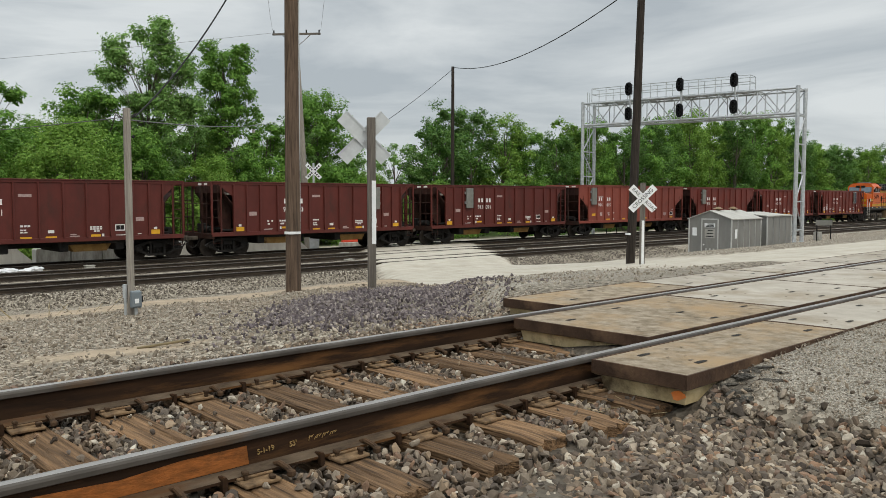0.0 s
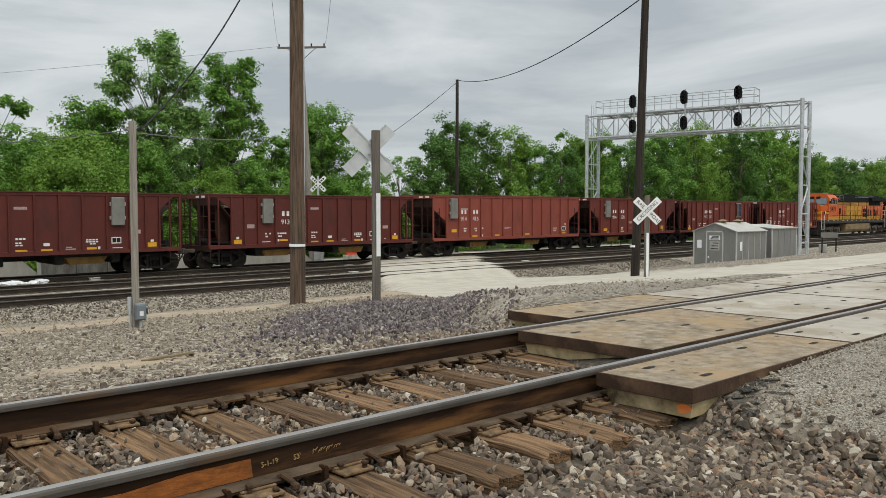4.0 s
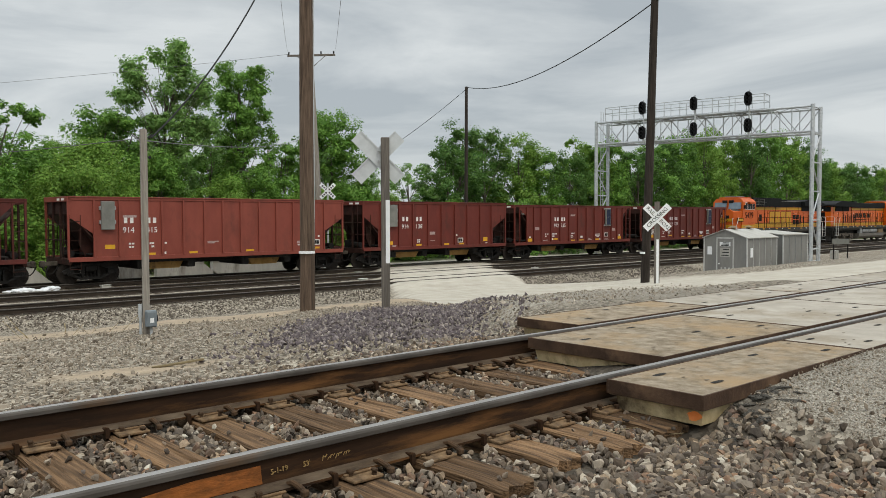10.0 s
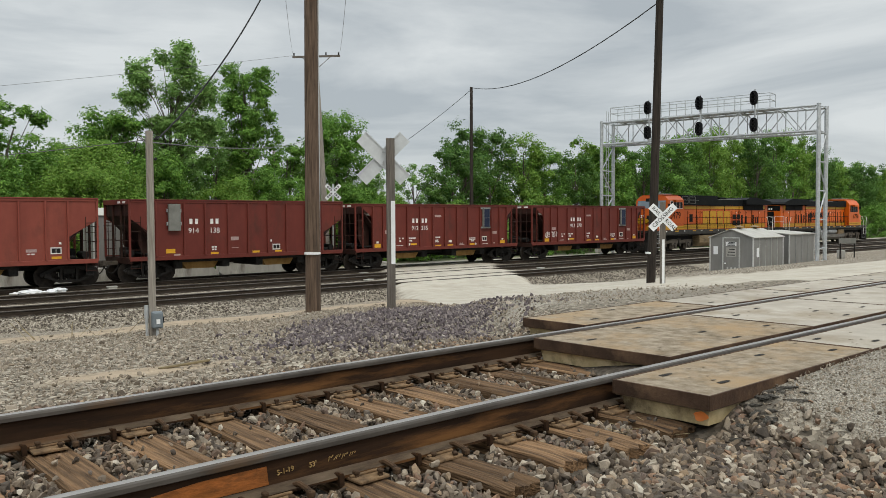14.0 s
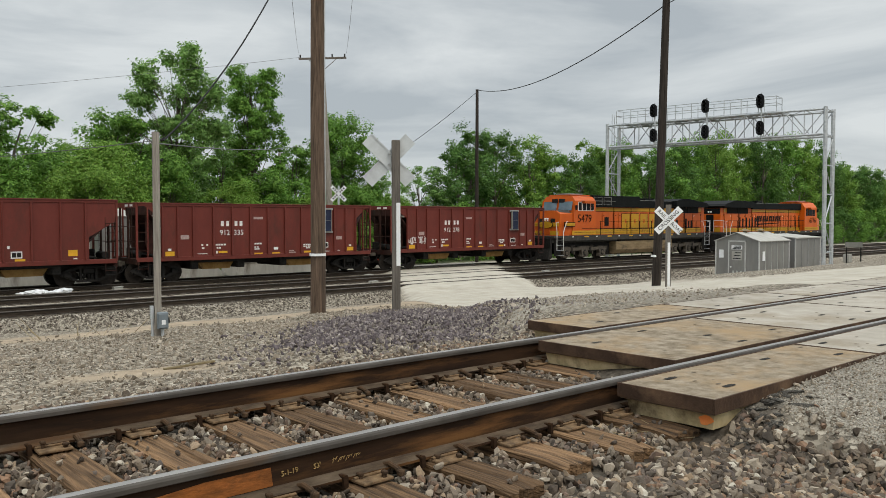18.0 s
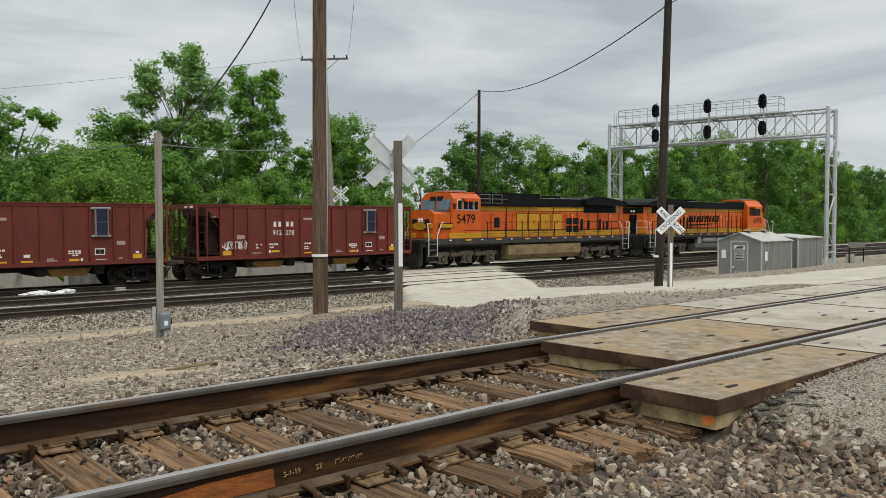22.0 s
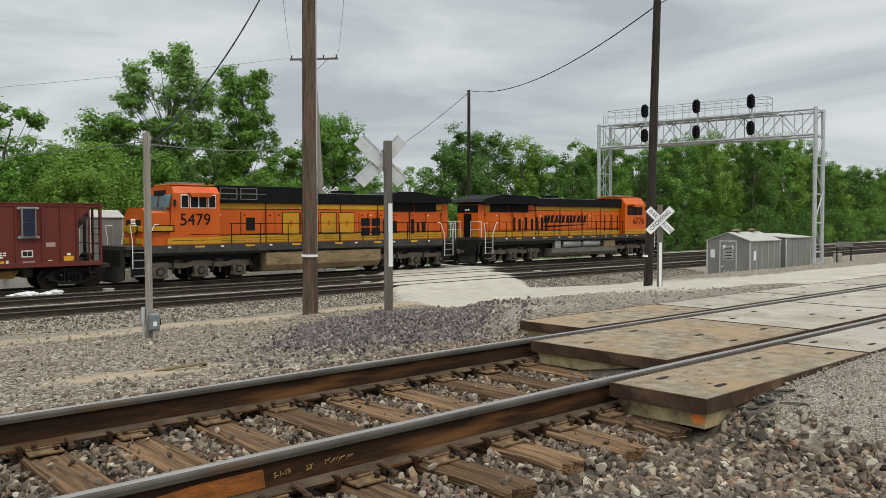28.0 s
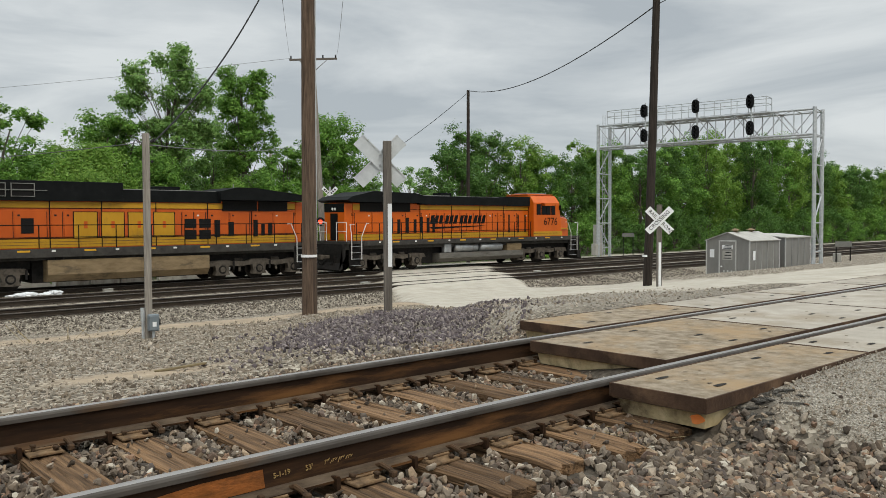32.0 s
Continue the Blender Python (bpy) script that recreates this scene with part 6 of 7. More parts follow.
# ---- aluminium sheds ----
def shed(name, label, x0, x1, y0, y1, z0, eave, ridge, gable, seams, with_door):
    b = thing(name, label, "equipment shed", pose(x0, y0, z0), "signal equipment sheds")
    w, d, h, r = x1 - x0, y1 - y0, eave - z0, ridge - z0
    bm = bmesh.new()
    if gable:
        sweep(bm, [(0, 0), (d, 0), (d, h), (d / 2, r), (0, h)], 0, w)
    else:
        sweep(bm, [(0, 0), (d, 0), (d, r), (0, h)], 0, w)
    bmesh.ops.recalc_face_normals(bm, faces=bm.faces)
    part("wall", bm, M_SHED, b)
    for i in range(1, seams):
        bm = bmesh.new()
        box(bm, w * i / seams - 0.010, w * i / seams + 0.010, -0.022, 0.0, 0.02, h - 0.02)
        part("panel_seam", bm, M_TRIM if with_door else M_ALU, b)
    for x, y in ((0, 0), (w, 0), (0, d)):
        bm = bmesh.new()
        box(bm, x - 0.03, x + 0.03, y - 0.03, y + 0.03, 0, h, 0.008)
        part("corner_trim", bm, M_TRIM, b)
    for k in (0, 1) if gable else (0,):
        bm = bmesh.new()
        if gable:
            sweep(bm, [(-0.08, h - 0.035), (d / 2, r + 0.02), (d / 2, r + 0.055), (-0.08, h)] if k == 0 else [(d + 0.08, h - 0.035), (d / 2, r + 0.02), (d / 2, r + 0.055), (d + 0.08, h)], -0.07, w + 0.07)
        else:
            sweep(bm, [(-0.08, h), (d + 0.08, r), (d + 0.08, r + 0.05), (-0.08, h + 0.05)], -0.07, w + 0.07)
        bmesh.ops.recalc_face_normals(bm, faces=bm.faces)
        part("roof_sheet", bm, M_SHEDROOF, b, "pale sheet roof")
    if with_door:
        bm = bmesh.new()
        box(bm, -0.03, -0.002, 0.72, 1.52, 0.06, h - 0.05, 0.006)
        dr = part("door", bm, M_SHED, b, "aluminium door with notices")
        bm = bmesh.new()
        for a, c, e, f in ((0.66, 0.72, 0.04, h - 0.0), (1.52, 1.58, 0.04, h - 0.0), (0.66, 1.58, h - 0.05, h + 0.01)):
            box(bm, -0.04, -0.002, a, c, e, f)
        part("door_frame", bm, M_TRIM, b)
        for a, c, e, f, mt in ((0.84, 1.4, h - 0.42, h - 0.22, M_SIGNW), (0.86, 1.38, h - 0.95, h - 0.5, M_SHEDROOF)):
            bm = bmesh.new()
            box(bm, -0.036, -0.031, a, c, e, f)
            nt = part("notice", bm, mt, dr, "printed notice")
            for q in range(3):
                bm = bmesh.new()
                z = e + (f - e) * (q + 0.6) / 3.2
                box(bm, -0.040, -0.037, a + 0.06, c - 0.06 - 0.05 * q, z - 0.02, z + 0.02)
                part("text_bar", bm, M_INK, nt)
        bm = bmesh.new()
        bar(bm, (-0.03, 1.42, h - 1.28), (-0.09, 1.42, h - 1.28), 0.035, 8)
        part("door_knob", bm, M_SIGNW, dr)
        for y in (1.95,):
            bm = bmesh.new()
            box(bm, -0.008, -0.003, y - 0.12, y + 0.12, h - 0.85, h - 0.45)
            part("wall_notice", bm, M_SIGNW, b)
        bm = bmesh.new()
        box(bm, 0.3, 0.55, -0.024, -0.018, h - 0.95, h - 0.5)
        part("wall_notice", bm, M_SIGNW, b)
        for y in (0.9, 1.1, 1.3):
            bm = bmesh.new()
            box(bm, -0.036, -0.031, y - 0.04, y + 0.04, 0.25, 0.7)
            part("louvre", bm, M_TRIM, dr)
        for x in (0.75, w - 0.75):
            bm = bmesh.new()
            bar(bm, (x, d / 2, r), (x, d / 2, r + 0.12), 0.10, 10)
            bar(bm, (x, d / 2, r + 0.12), (x, d / 2, r + 0.22), 0.26, 12, 0.04)
            part("roof_vent", bm, M_TANK, b, "small tan roof vent")
    bm = bmesh.new()
    box(bm, -0.15, w + 0.15, -0.15, d + 0.15, -0.5, 0.0)
    part("plinth", bm, M_FARCONC, b)
    return b


shed("equipment_shed", "aluminium signal shed with gable roof and notices", 37.0, 40.05, 18.95, 21.2, -2.0, 0.16, 0.52, True, 5, True)
shed("equipment_shed", "plain aluminium shed with flat pale roof", 40.75, 43.6, 18.95, 20.7, -2.0, 0.22, 0.38, False, 4, False)
shed("equipment_shed", "tall silver cabinet standing beyond the train", 14.6, 16.25, 43.0, 44.6, -2.2, 1.42, 1.75, True, 3, False)

# low concrete works beyond the train
for x0, x1, z in ((9.2, 12.0, -1.2), (18.3, 21.0, -1.36), (21.6, 28.2, -1.32)):
    p = thing("concrete_headwall", "low pale concrete headwall beside the far track", "concrete wall", pose(x0, 43.2, -2.4))
    bm = bmesh.new()
    w = x1 - x0
    slab(bm, [(0, 0), (w + 1.3, 0), (w, z + 2.4), (0, z + 2.4)], 0, 0.35)
    part("wall", bm, M_FARCONC, p)
    bm = bmesh.new()
    box(bm, -0.05, w + 0.05, -0.06, 1.5, z + 2.4, z + 2.48, 0.02)
    part("coping", bm, M_FARCONC, p)
    if x0 > 20:
        bm = bmesh.new()
        for x in (0.4, 1.3, 2.4):
            bar(bm, (x, 0.4, z + 2.4), (x, 0.4, z + 3.3), 0.025, 6)
        bar(bm, (0.4, 0.4, z + 3.28), (2.4, 0.4, z + 3.28), 0.025, 6)
        bar(bm, (0.4, 0.4, z + 2.85), (2.4, 0.4, z + 2.85), 0.02, 6)
        part("railing", bm, M_GALV, p)

# concrete blocks, and a red barrier lying on pale blocks beyond the train
for x0, x1 in ((12.6, 14.2), (14.26, 15.72), (15.80, 17.35)):
    bm = bmesh.new()
    slab(bm, [(0, 0), (x1 - x0, 0), (x1 - x0, 0.78), (x1 - x0 - 0.06, 0.84), (0.06, 0.84), (0, 0.78)], -0.3, 0.3)
    solo("concrete_block", bm, M_FARCONC, "pale grey concrete barrier block beyond the tracks", "concrete block", pose(x0, 42.3, -2.12), "concrete barrier blocks")
M_REDPLASTIC = grain("red_orange_plastic", (0.62, 0.055, 0.030), (0.75, 0.10, 0.05), 3, 0.5, 0, 0.1)
bm = bmesh.new()
box(bm, 0, 2.1, -0.3, 0.3, 0.0, 0.48, 0.03)
solo("concrete_block", bm, M_FARCONC, "low pale block under a red barrier beyond the tracks", "concrete block", pose(31.75, 43.4, -2.22), "concrete barrier blocks")
rb = thing("traffic_barrier", "red-orange plastic barrier boards lying on a pale block", "barrier", pose(31.8, 43.4, -1.74))
for k, (x0, z0, tilt) in enumerate(((0.0, 0.0, 0), (0.1, 0.13, 3), (0.35, 0.26, -2))):
    bm = bmesh.new()
    box(bm, 0, 1.35, -0.12, 0.12, 0.0, 0.12, 0.02)
    bd = part("barrier_board", bm, M_REDPLASTIC, rb)
    bd.matrix_local = pose(x0, 0.02 * k, z0, 0, 0, tilt)

# little things between and beside the main lines
bags = random.Random(3)
for i in range(6):
    bm = bmesh.new()
    bmesh.ops.create_icosphere(bm, subdivisions=3, radius=0.15 + 0.07 * (i % 3))
    for v in bm.verts:
        v.co *= 1 + 0.6 * noise.noise(v.co * 9 + Vector((i * 3, 0, 0)))
        v.co.z *= 0.4
        v.co.x *= 1.3
    solo("white_sack", bm, M_PLASTIC, "crumpled white plastic sack lying by the rails", "sack", pose(9.2 + i * 0.36, 36.6 + bags.uniform(-0.2, 0.2), -1.83, 0, 0, bags.uniform(0, 180)), "white sacks by the rails", smooth=True)
for x, y in ((13.2, 36.7), (26.4, 35.8), (23.7, 31.75), (36.3, 31.75)):
    b = thing("rail_lubricator", "small pale box between the tracks", "trackside box", pose(x, y, -1.97), "trackside boxes")
    bm = bmesh.new()
    box(bm, -0.2, 0.2, -0.13, 0.13, 0, 0.17, 0.03)
    part("case", bm, M_SHEDROOF, b)
    bm = bmesh.new()
    box(bm, -0.22, 0.22, -0.15, 0.15, 0.17, 0.2, 0.01)
    part("lid", bm, M_SHEDROOF, b)
for x, y, h, w in ((63.8, 44.6, 2.2, 0.9), (59.2, 23.4, 1.85, 0.9)):
    s = thing("marker_board", "small white board on two dark posts", "marker board", pose(x, y, -2.2, 0, 0, -60), "marker boards")
    for q in (-w / 2, w / 2):
        bm = bmesh.new()
        box(bm, q - 0.04, q + 0.04, -0.03, 0.03, -0.3, h)
        part("leg", bm, M_BLACK, s)
    bm = bmesh.new()
    box(bm, -w / 2 - 0.1, w / 2 + 0.1, -0.05, -0.032, h - 0.42, h - 0.05, 0.005)
    part("board", bm, M_GREYBOX, s)
for x, y, w, h in ((59.4, 23.9, 0.5, 0.6), (56.5, 42.6, 1.2, 1.0), (58.9, 44.4, 0.8, 2.6)):
    s = thing("relay_cabinet", "small pale trackside cabinet on a post", "cabinet", pose(x, y, -2.2), "trackside cabinets")
    bm = bmesh.new()
    box(bm, -w / 2, w / 2, -0.2, 0.2, 0.35, h + 0.35, 0.02)
    part("case", bm, M_SHEDROOF, s)
    bm = bmesh.new()
    box(bm, -0.06, 0.06, -0.06, 0.06, -0.3, 0.36)
    part("stand", bm, M_GALV, s)
    bm = bmesh.new()
    box(bm, -w / 2 + 0.04, w / 2 - 0.04, -0.215, -0.202, 0.4, h + 0.3, 0.005)
    part("door", bm, M_SHEDROOF, s)
# ---- fittings of the near track ----
def near_fittings():
    bm = bmesh.new()
    box(bm, -0.085, 0.085, -0.170, 0.170, 0.0, 0.016, 0.004)
    box(bm, -0.085, 0.085, -0.096, -0.080, 0.016, 0.027, 0.003)
    box(bm, -0.085, 0.085, 0.080, 0.096, 0.016, 0.027, 0.003)
    plate = mesh_of("tie_plate", bm, M_PLATE)
    bm = bmesh.new()
    box(bm, -0.009, 0.009, -0.009, 0.009, 0.0, 0.045)
    box(bm, -0.013, 0.013, -0.018, 0.014, 0.040, 0.056, 0.004)
    spike = mesh_of("spike", bm, M_RUSTED)
    bm = bmesh.new()
    tube(bm, [(0, -0.03, -0.006), (0.002, 0.04, 0.012), (0.0, 0.075, 0.026), (-0.002, 0.13, 0.016), (-0.004, 0.165, 0.002)], 0.0135, 8)
    box(bm, -0.017, 0.017, 0.145, 0.180, -0.014, 0.018, 0.007)
    anchor = mesh_of("rail_anchor", bm, M_RUSTED)
    bm = bmesh.new()
    slab(bm, [(-0.011, -0.02), (0.011, -0.02), (0.011, 0.030), (0.006, 0.040), (-0.006, 0.040), (-0.011, 0.030)], 0.072, 0.096)
    box(bm, -0.011, 0.011, 0.040, 0.080, 0.020, 0.036, 0.004)
    clip = mesh_of("anchor_clip", bm, M_RAIL)
    rng = random.Random(12)
    for i in range(-12, 9):
        x = 1.278 + i * TIE_GAP
        for side in (-0.7525, 0.7525):
            pl = part("tie_plate", plate, None, near_track)
            pl.matrix_local = pose(x, side, 0.001, 0, 0, rng.uniform(-2, 2))
            for dx, dy in ((-0.05, -0.095), (0.055, 0.095), (0.045, -0.15)):
                sp = part("spike", spike, None, near_track)
                sp.matrix_local = pose(x + dx, side + dy, rng.uniform(-0.022, 0.002), 0, 0, 180 if dy < 0 and dy > -0.12 else rng.uniform(-30, 30))
            for dx in (0.135,):
                an = part("rail_anchor", anchor, None, near_track)
                an.matrix_local = pose(x + dx + rng.uniform(-0.015, 0.015), side, 0.02, 0, 0, 180 + rng.uniform(-6, 6))
                part("anchor_clip", clip, None, near_track).matrix_local = pose(x - 0.13 + rng.uniform(-0.015, 0.015), side, 0.008, 0, 0, 180 + rng.uniform(-6, 6))


near_fittings()

# chalk writing on the near rail's web, unreadable here, as strokes
M_CHALK = grain("yellow_chalk", (0.20, 0.125, 0.045), (0.38, 0.26, 0.11), 60, 0.9)
M_RUSTPATCH = grain("fresh_orange_rust", (0.1485, 0.0550, 0.0165), (0.3645, 0.1250, 0.0308), 9, 0.85, 0.1, 0.4, (0.12, 0.05, 0.02), 4, 0.6, (1, 3, 3))
chalk = random.Random(2)
bm = bmesh.new()
for k in range(11):
    x = 2.075 + k * 0.0145
    z = 0.086 + 0.004 * math.sin(k * 2.1)
    h1, h2 = chalk.uniform(0.002, 0.012), chalk.uniform(0.002, 0.012)
    beam(bm, (x - 0.006, 0, z - h1), (x + chalk.uniform(0.0, 0.008), 0, z + h2), 0.002, 0.0028)
    if k % 3 == 0:
        beam(bm, (x - 0.008, 0, z + 0.004), (x + 0.010, 0, z + 0.007), 0.002, 0.0025)
ob = part("chalk_marks", bm, M_CHALK, near_track, "yellow chalk strokes on the rail")
ob.location = (0, NEAR_RAIL - 0.0155 - (NEAR_RAIL + FAR_RAIL) / 2, 0.017)
for txt, x in (("5-1-19", 1.80), ("53'", 1.965)):
    words(txt, 0.033, M_CHALK, near_track, pose(x, NEAR_RAIL - 0.0155 - (NEAR_RAIL + FAR_RAIL) / 2, 0.094, 90, -3, 0), "chalk_writing", "yellow chalk figures on the rail")
bm = bmesh.new()
slab(bm, [(0.55, 0.030), (1.76, 0.036), (1.75, 0.118), (1.45, 0.118), (1.2, 0.098), (0.9, 0.112), (0.6, 0.100)], -0.0012, 0.0012)
ob = part("rust_patch", bm, M_RUSTPATCH, near_track, "patch of fresh orange rust")
ob.location = (0, NEAR_RAIL - 0.0155 - (NEAR_RAIL + FAR_RAIL) / 2, 0.017)

# ---- concrete crossing panels ----
M_STEELEDGE = grain("rusty_steel_edging", (0.034, 0.020, 0.013), (0.085, 0.050, 0.031), 5, 0.75, 0.1, 0.4, (0.14, 0.085, 0.05), 2, 0.6, (1, 1, 1))
M_STAIN = grain("dark_pitted_concrete", (0.11, 0.085, 0.06), (0.20, 0.16, 0.115), 20, 0.95)
M_POCKET = grain("dark_pocket", (0.016, 0.014, 0.012), (0.04, 0.034, 0.028), 12, 0.9)
M_SPRAY = grain("orange_spray_paint", (0.8250, 0.2160, 0.0480), (0.9350, 0.3240, 0.0960), 12, 0.8, 0, 0.2)
M_PANELTOP = grain("worn_panel_concrete", (0.125, 0.094, 0.058), (0.320, 0.268, 0.198), 8.0, 0.88, 0, 0.9, (0.285, 0.200, 0.112), 1.3, 0.53, vary=0.07, fine=55, depth=0.004)
M_PANELPALE = grain("pale_panel_concrete", (0.275, 0.248, 0.205), (0.385, 0.352, 0.295), 2.6, 0.88, 0, 0.5, (0.235, 0.195, 0.14), 0.9, 0.56, vary=0.06, fine=55, depth=0.004)


def crossing_panel(x0, x1, y0, y1, first, pale, pockets, label):
    w, d, top = x1 - x0 - 0.014, y1 - y0, 0.192
    bm = bmesh.new()
    box(bm, 0.012, w - 0.012, 0.012, d - 0.012, 0.10, top, 0.004)
    p = part("panel", bm, M_PANELPALE if pale else M_PANELTOP, rail_crossing, label)
    p.location = (x0, y0, 0)
    bm = bmesh.new()
    box(bm, 0.05, w - 0.02, 0.03, d - 0.03, 0.004, 0.12)
    for v in bm.verts:
        if v.co.z < 0.05:
            v.co.y += 0.022 if v.co.y < d / 2 else -0.022
            if v.co.x < w / 2:
                v.co.x += 0.018
    part("underside", bm, M_CONC, p, "stained concrete underside")
    for nm, a in (("edge_front", (0, w, 0, 0.012)), ("edge_back", (0, w, d - 0.012, d)), ("edge_west", (0, 0.012, 0.0125, d - 0.0125)), ("edge_east", (w - 0.012, w, 0.0125, d - 0.0125))):
        bm = bmesh.new()
        box(bm, *a, 0.108, top + 0.003, 0.002)
        part(nm, bm, M_STEELEDGE, p, "rusty steel edge")
    for fx, fy in pockets:
        bm = bmesh.new()
        ring = [bm.verts.new((fx * w + 0.062 * math.copysign(abs(math.cos(a)) ** 0.5, math.cos(a)) * (1 + 0.12 * math.sin(3 * a + fx * 9)), fy * d + 0.020 * math.copysign(abs(math.sin(a)) ** 0.6, math.sin(a)), top + 0.0035)) for a in [2 * math.pi * k / 14 for k in range(14)]]
        bm.faces.new(ring)
        part("lifting_pocket", bm, M_POCKET, p, "dark lifting pocket")
    wear = random.Random(int(x0 * 100 + y0 * 7))
    bm = bmesh.new()
    for _ in range(9):                         # small chips and pits in the top
        cx, cy, r = wear.uniform(0.1, w - 0.1), wear.uniform(0.08, d - 0.08), wear.uniform(0.006, 0.017)
        bm.faces.new([bm.verts.new((cx + r * (1.6 + 0.5 * wear.random()) * math.cos(a), cy + r * (0.6 + 0.5 * wear.random()) * math.sin(a), top + 0.0032)) for a in [2 * math.pi * k / 9 for k in range(9)]])
    tagged(part("surface_pits", bm, M_STAIN, p), kind="stuff")
    return p


rail_crossing = thing("rail_crossing", "road crossing of steel-edged concrete panels beside the rails", "level crossing", pose(0, 0, 0))
rng_p = random.Random(5)
for y0, y1, start, pk in ((2.36, 3.025, 4.13, ((0.17, 0.23), (0.62, 0.70), (0.13, 0.78), (0.86, 0.3))), (3.22, 4.52, 5.08, ((0.14, 0.70), (0.45, 0.82), (0.55, 0.40), (0.86, 0.25), (0.5, 0.12))),
                          (4.72, 5.50, 6.02, ((0.16, 0.3), (0.55, 0.75), (0.83, 0.35)))):
    x, k = start, 0
    while x < 24:
        step = 2.36
        crossing_panel(x, x + step, y0, y1, k == 0, k > 0, [(a + rng_p.uniform(-0.04, 0.04), b) for a, b in pk],
                       "brown-stained concrete crossing panel with steel edges" if k == 0 else "pale concrete crossing panel set beside the rail")
        x += step
        k += 1
bm = bmesh.new()
slab(bm, [((0.045 + 0.009 * math.sin(3 * a + 1)) * math.cos(a), (0.030 + 0.006 * math.sin(2 * a)) * math.sin(a)) for a in [k * 0.4488 for k in range(14)]], -0.001, 0.001)
solo("paint_mark", bm, M_SPRAY, "splash of orange spray paint on the panel's foot", "paint mark", pose(4.1865, 2.452, 0.055, 0, -9, 0) @ pose(0, 0, 0, 0, 0, 270))

# a loose lath on the sand
M_LATH = grain("yellowed_lath_wood", (0.10, 0.080, 0.045), (0.24, 0.190, 0.110), 5, 0.9, 0, 0.6, stretch=(0.6, 6, 6))
bm = bmesh.new()
box(bm, -0.27, 0.27, -0.02, 0.02, -0.010, 0.012, 0.004)
for v in bm.verts:
    v.co.z += 0.02 * math.sin(v.co.x * 3)
solo("wood_lath", bm, M_LATH, "broken wooden lath lying on the sand", "lath", pose(3.6, 8.0, ground_z(3.6, 8.0) + 0.03, 0, 0, -4))


# ---- stones ----
def stone_kinds(seed, count, points):
    """Angular, chunky crushed stones as (verts, faces)."""
    r = random.Random(seed)
    out = []
    for _ in range(count):
        bm = bmesh.new()
        sx, sy, sz = r.uniform(0.85, 1.5), r.uniform(0.6, 1.0), r.uniform(0.38, 0.75)
        for k in range(points):
            f = (k + 0.5) / points
            a, z = 2.39996 * k + r.uniform(-0.8, 0.8), max(-0.98, min(0.98, 1 - 2 * f + r.uniform(-0.2, 0.2)))
            q = math.sqrt(1 - z * z)
            v = Vector((q * math.cos(a), q * math.sin(a), z))
            v *= r.uniform(0.8, 1.1) / (abs(v.x) ** 2.6 + abs(v.y) ** 2.6 + abs(v.z) ** 2.6) ** (1 / 2.6)
            bm.verts.new((v.x * sx, v.y * sy, v.z * sz))
        res = bmesh.ops.convex_hull(bm, input=bm.verts)
        bmesh.ops.delete(bm, geom=[e for e in res["geom_interior"] if isinstance(e, bmesh.types.BMVert)], context="VERTS")
        bmesh.ops.triangulate(bm, faces=bm.faces)
        bm.verts.ensure_lookup_table()
        bm.verts.index_update()
        out.append((np.array([v.co[:] for v in bm.verts]), np.array([[v.index for v in f.verts] for f in bm.faces])))
        bm.free()
    return out


KINDS, SMALL = stone_kinds(1, 22, 13), stone_kinds(2, 14, 9)


def scatter(name, label, material, places, kinds, seed, category="gravel"):
    """One joined mesh of stones. places: (x, y, z, size)."""
    r = np.random.default_rng(seed)
    vs, fs, base = [], [], 0
    for x, y, z, s in places:
        v, f = kinds[int(r.integers(len(kinds)))]
        a, b, c = r.uniform(0, 6.283, 3) * (0.22, 0.22, 1.0)
        ca, sa, cb, sb, cc, sc = math.cos(a), math.sin(a), math.cos(b), math.sin(b), math.cos(c), math.sin(c)
        rot = np.array([[cc, -sc, 0], [sc, cc, 0], [0, 0, 1]]) @ np.array([[cb, 0, sb], [0, 1, 0], [-sb, 0, cb]]) @ np.array([[1, 0, 0], [0, ca, -sa], [0, sa, ca]])
        vs.append(v @ rot.T * s + (x, y, z))
        fs.append(f + base)
        base += len(v)
    vs, fs = np.concatenate(vs), np.concatenate(fs)
    me = bpy.data.meshes.new(name)
    me.vertices.add(len(vs))
    me.vertices.foreach_set("co", vs.ravel())
    me.loops.add(fs.size)
    me.loops.foreach_set("vertex_index", fs.ravel())
    me.polygons.add(len(fs))
    me.polygons.foreach_set("loop_start", np.arange(0, fs.size, 3))
    me.polygons.foreach_set("loop_total", np.full(len(fs), 3))
    me.update(calc_edges=True)
    me.shade_flat()
    me.materials.append(material)
    return tagged(new(name, me), label, category, kind="stuff")


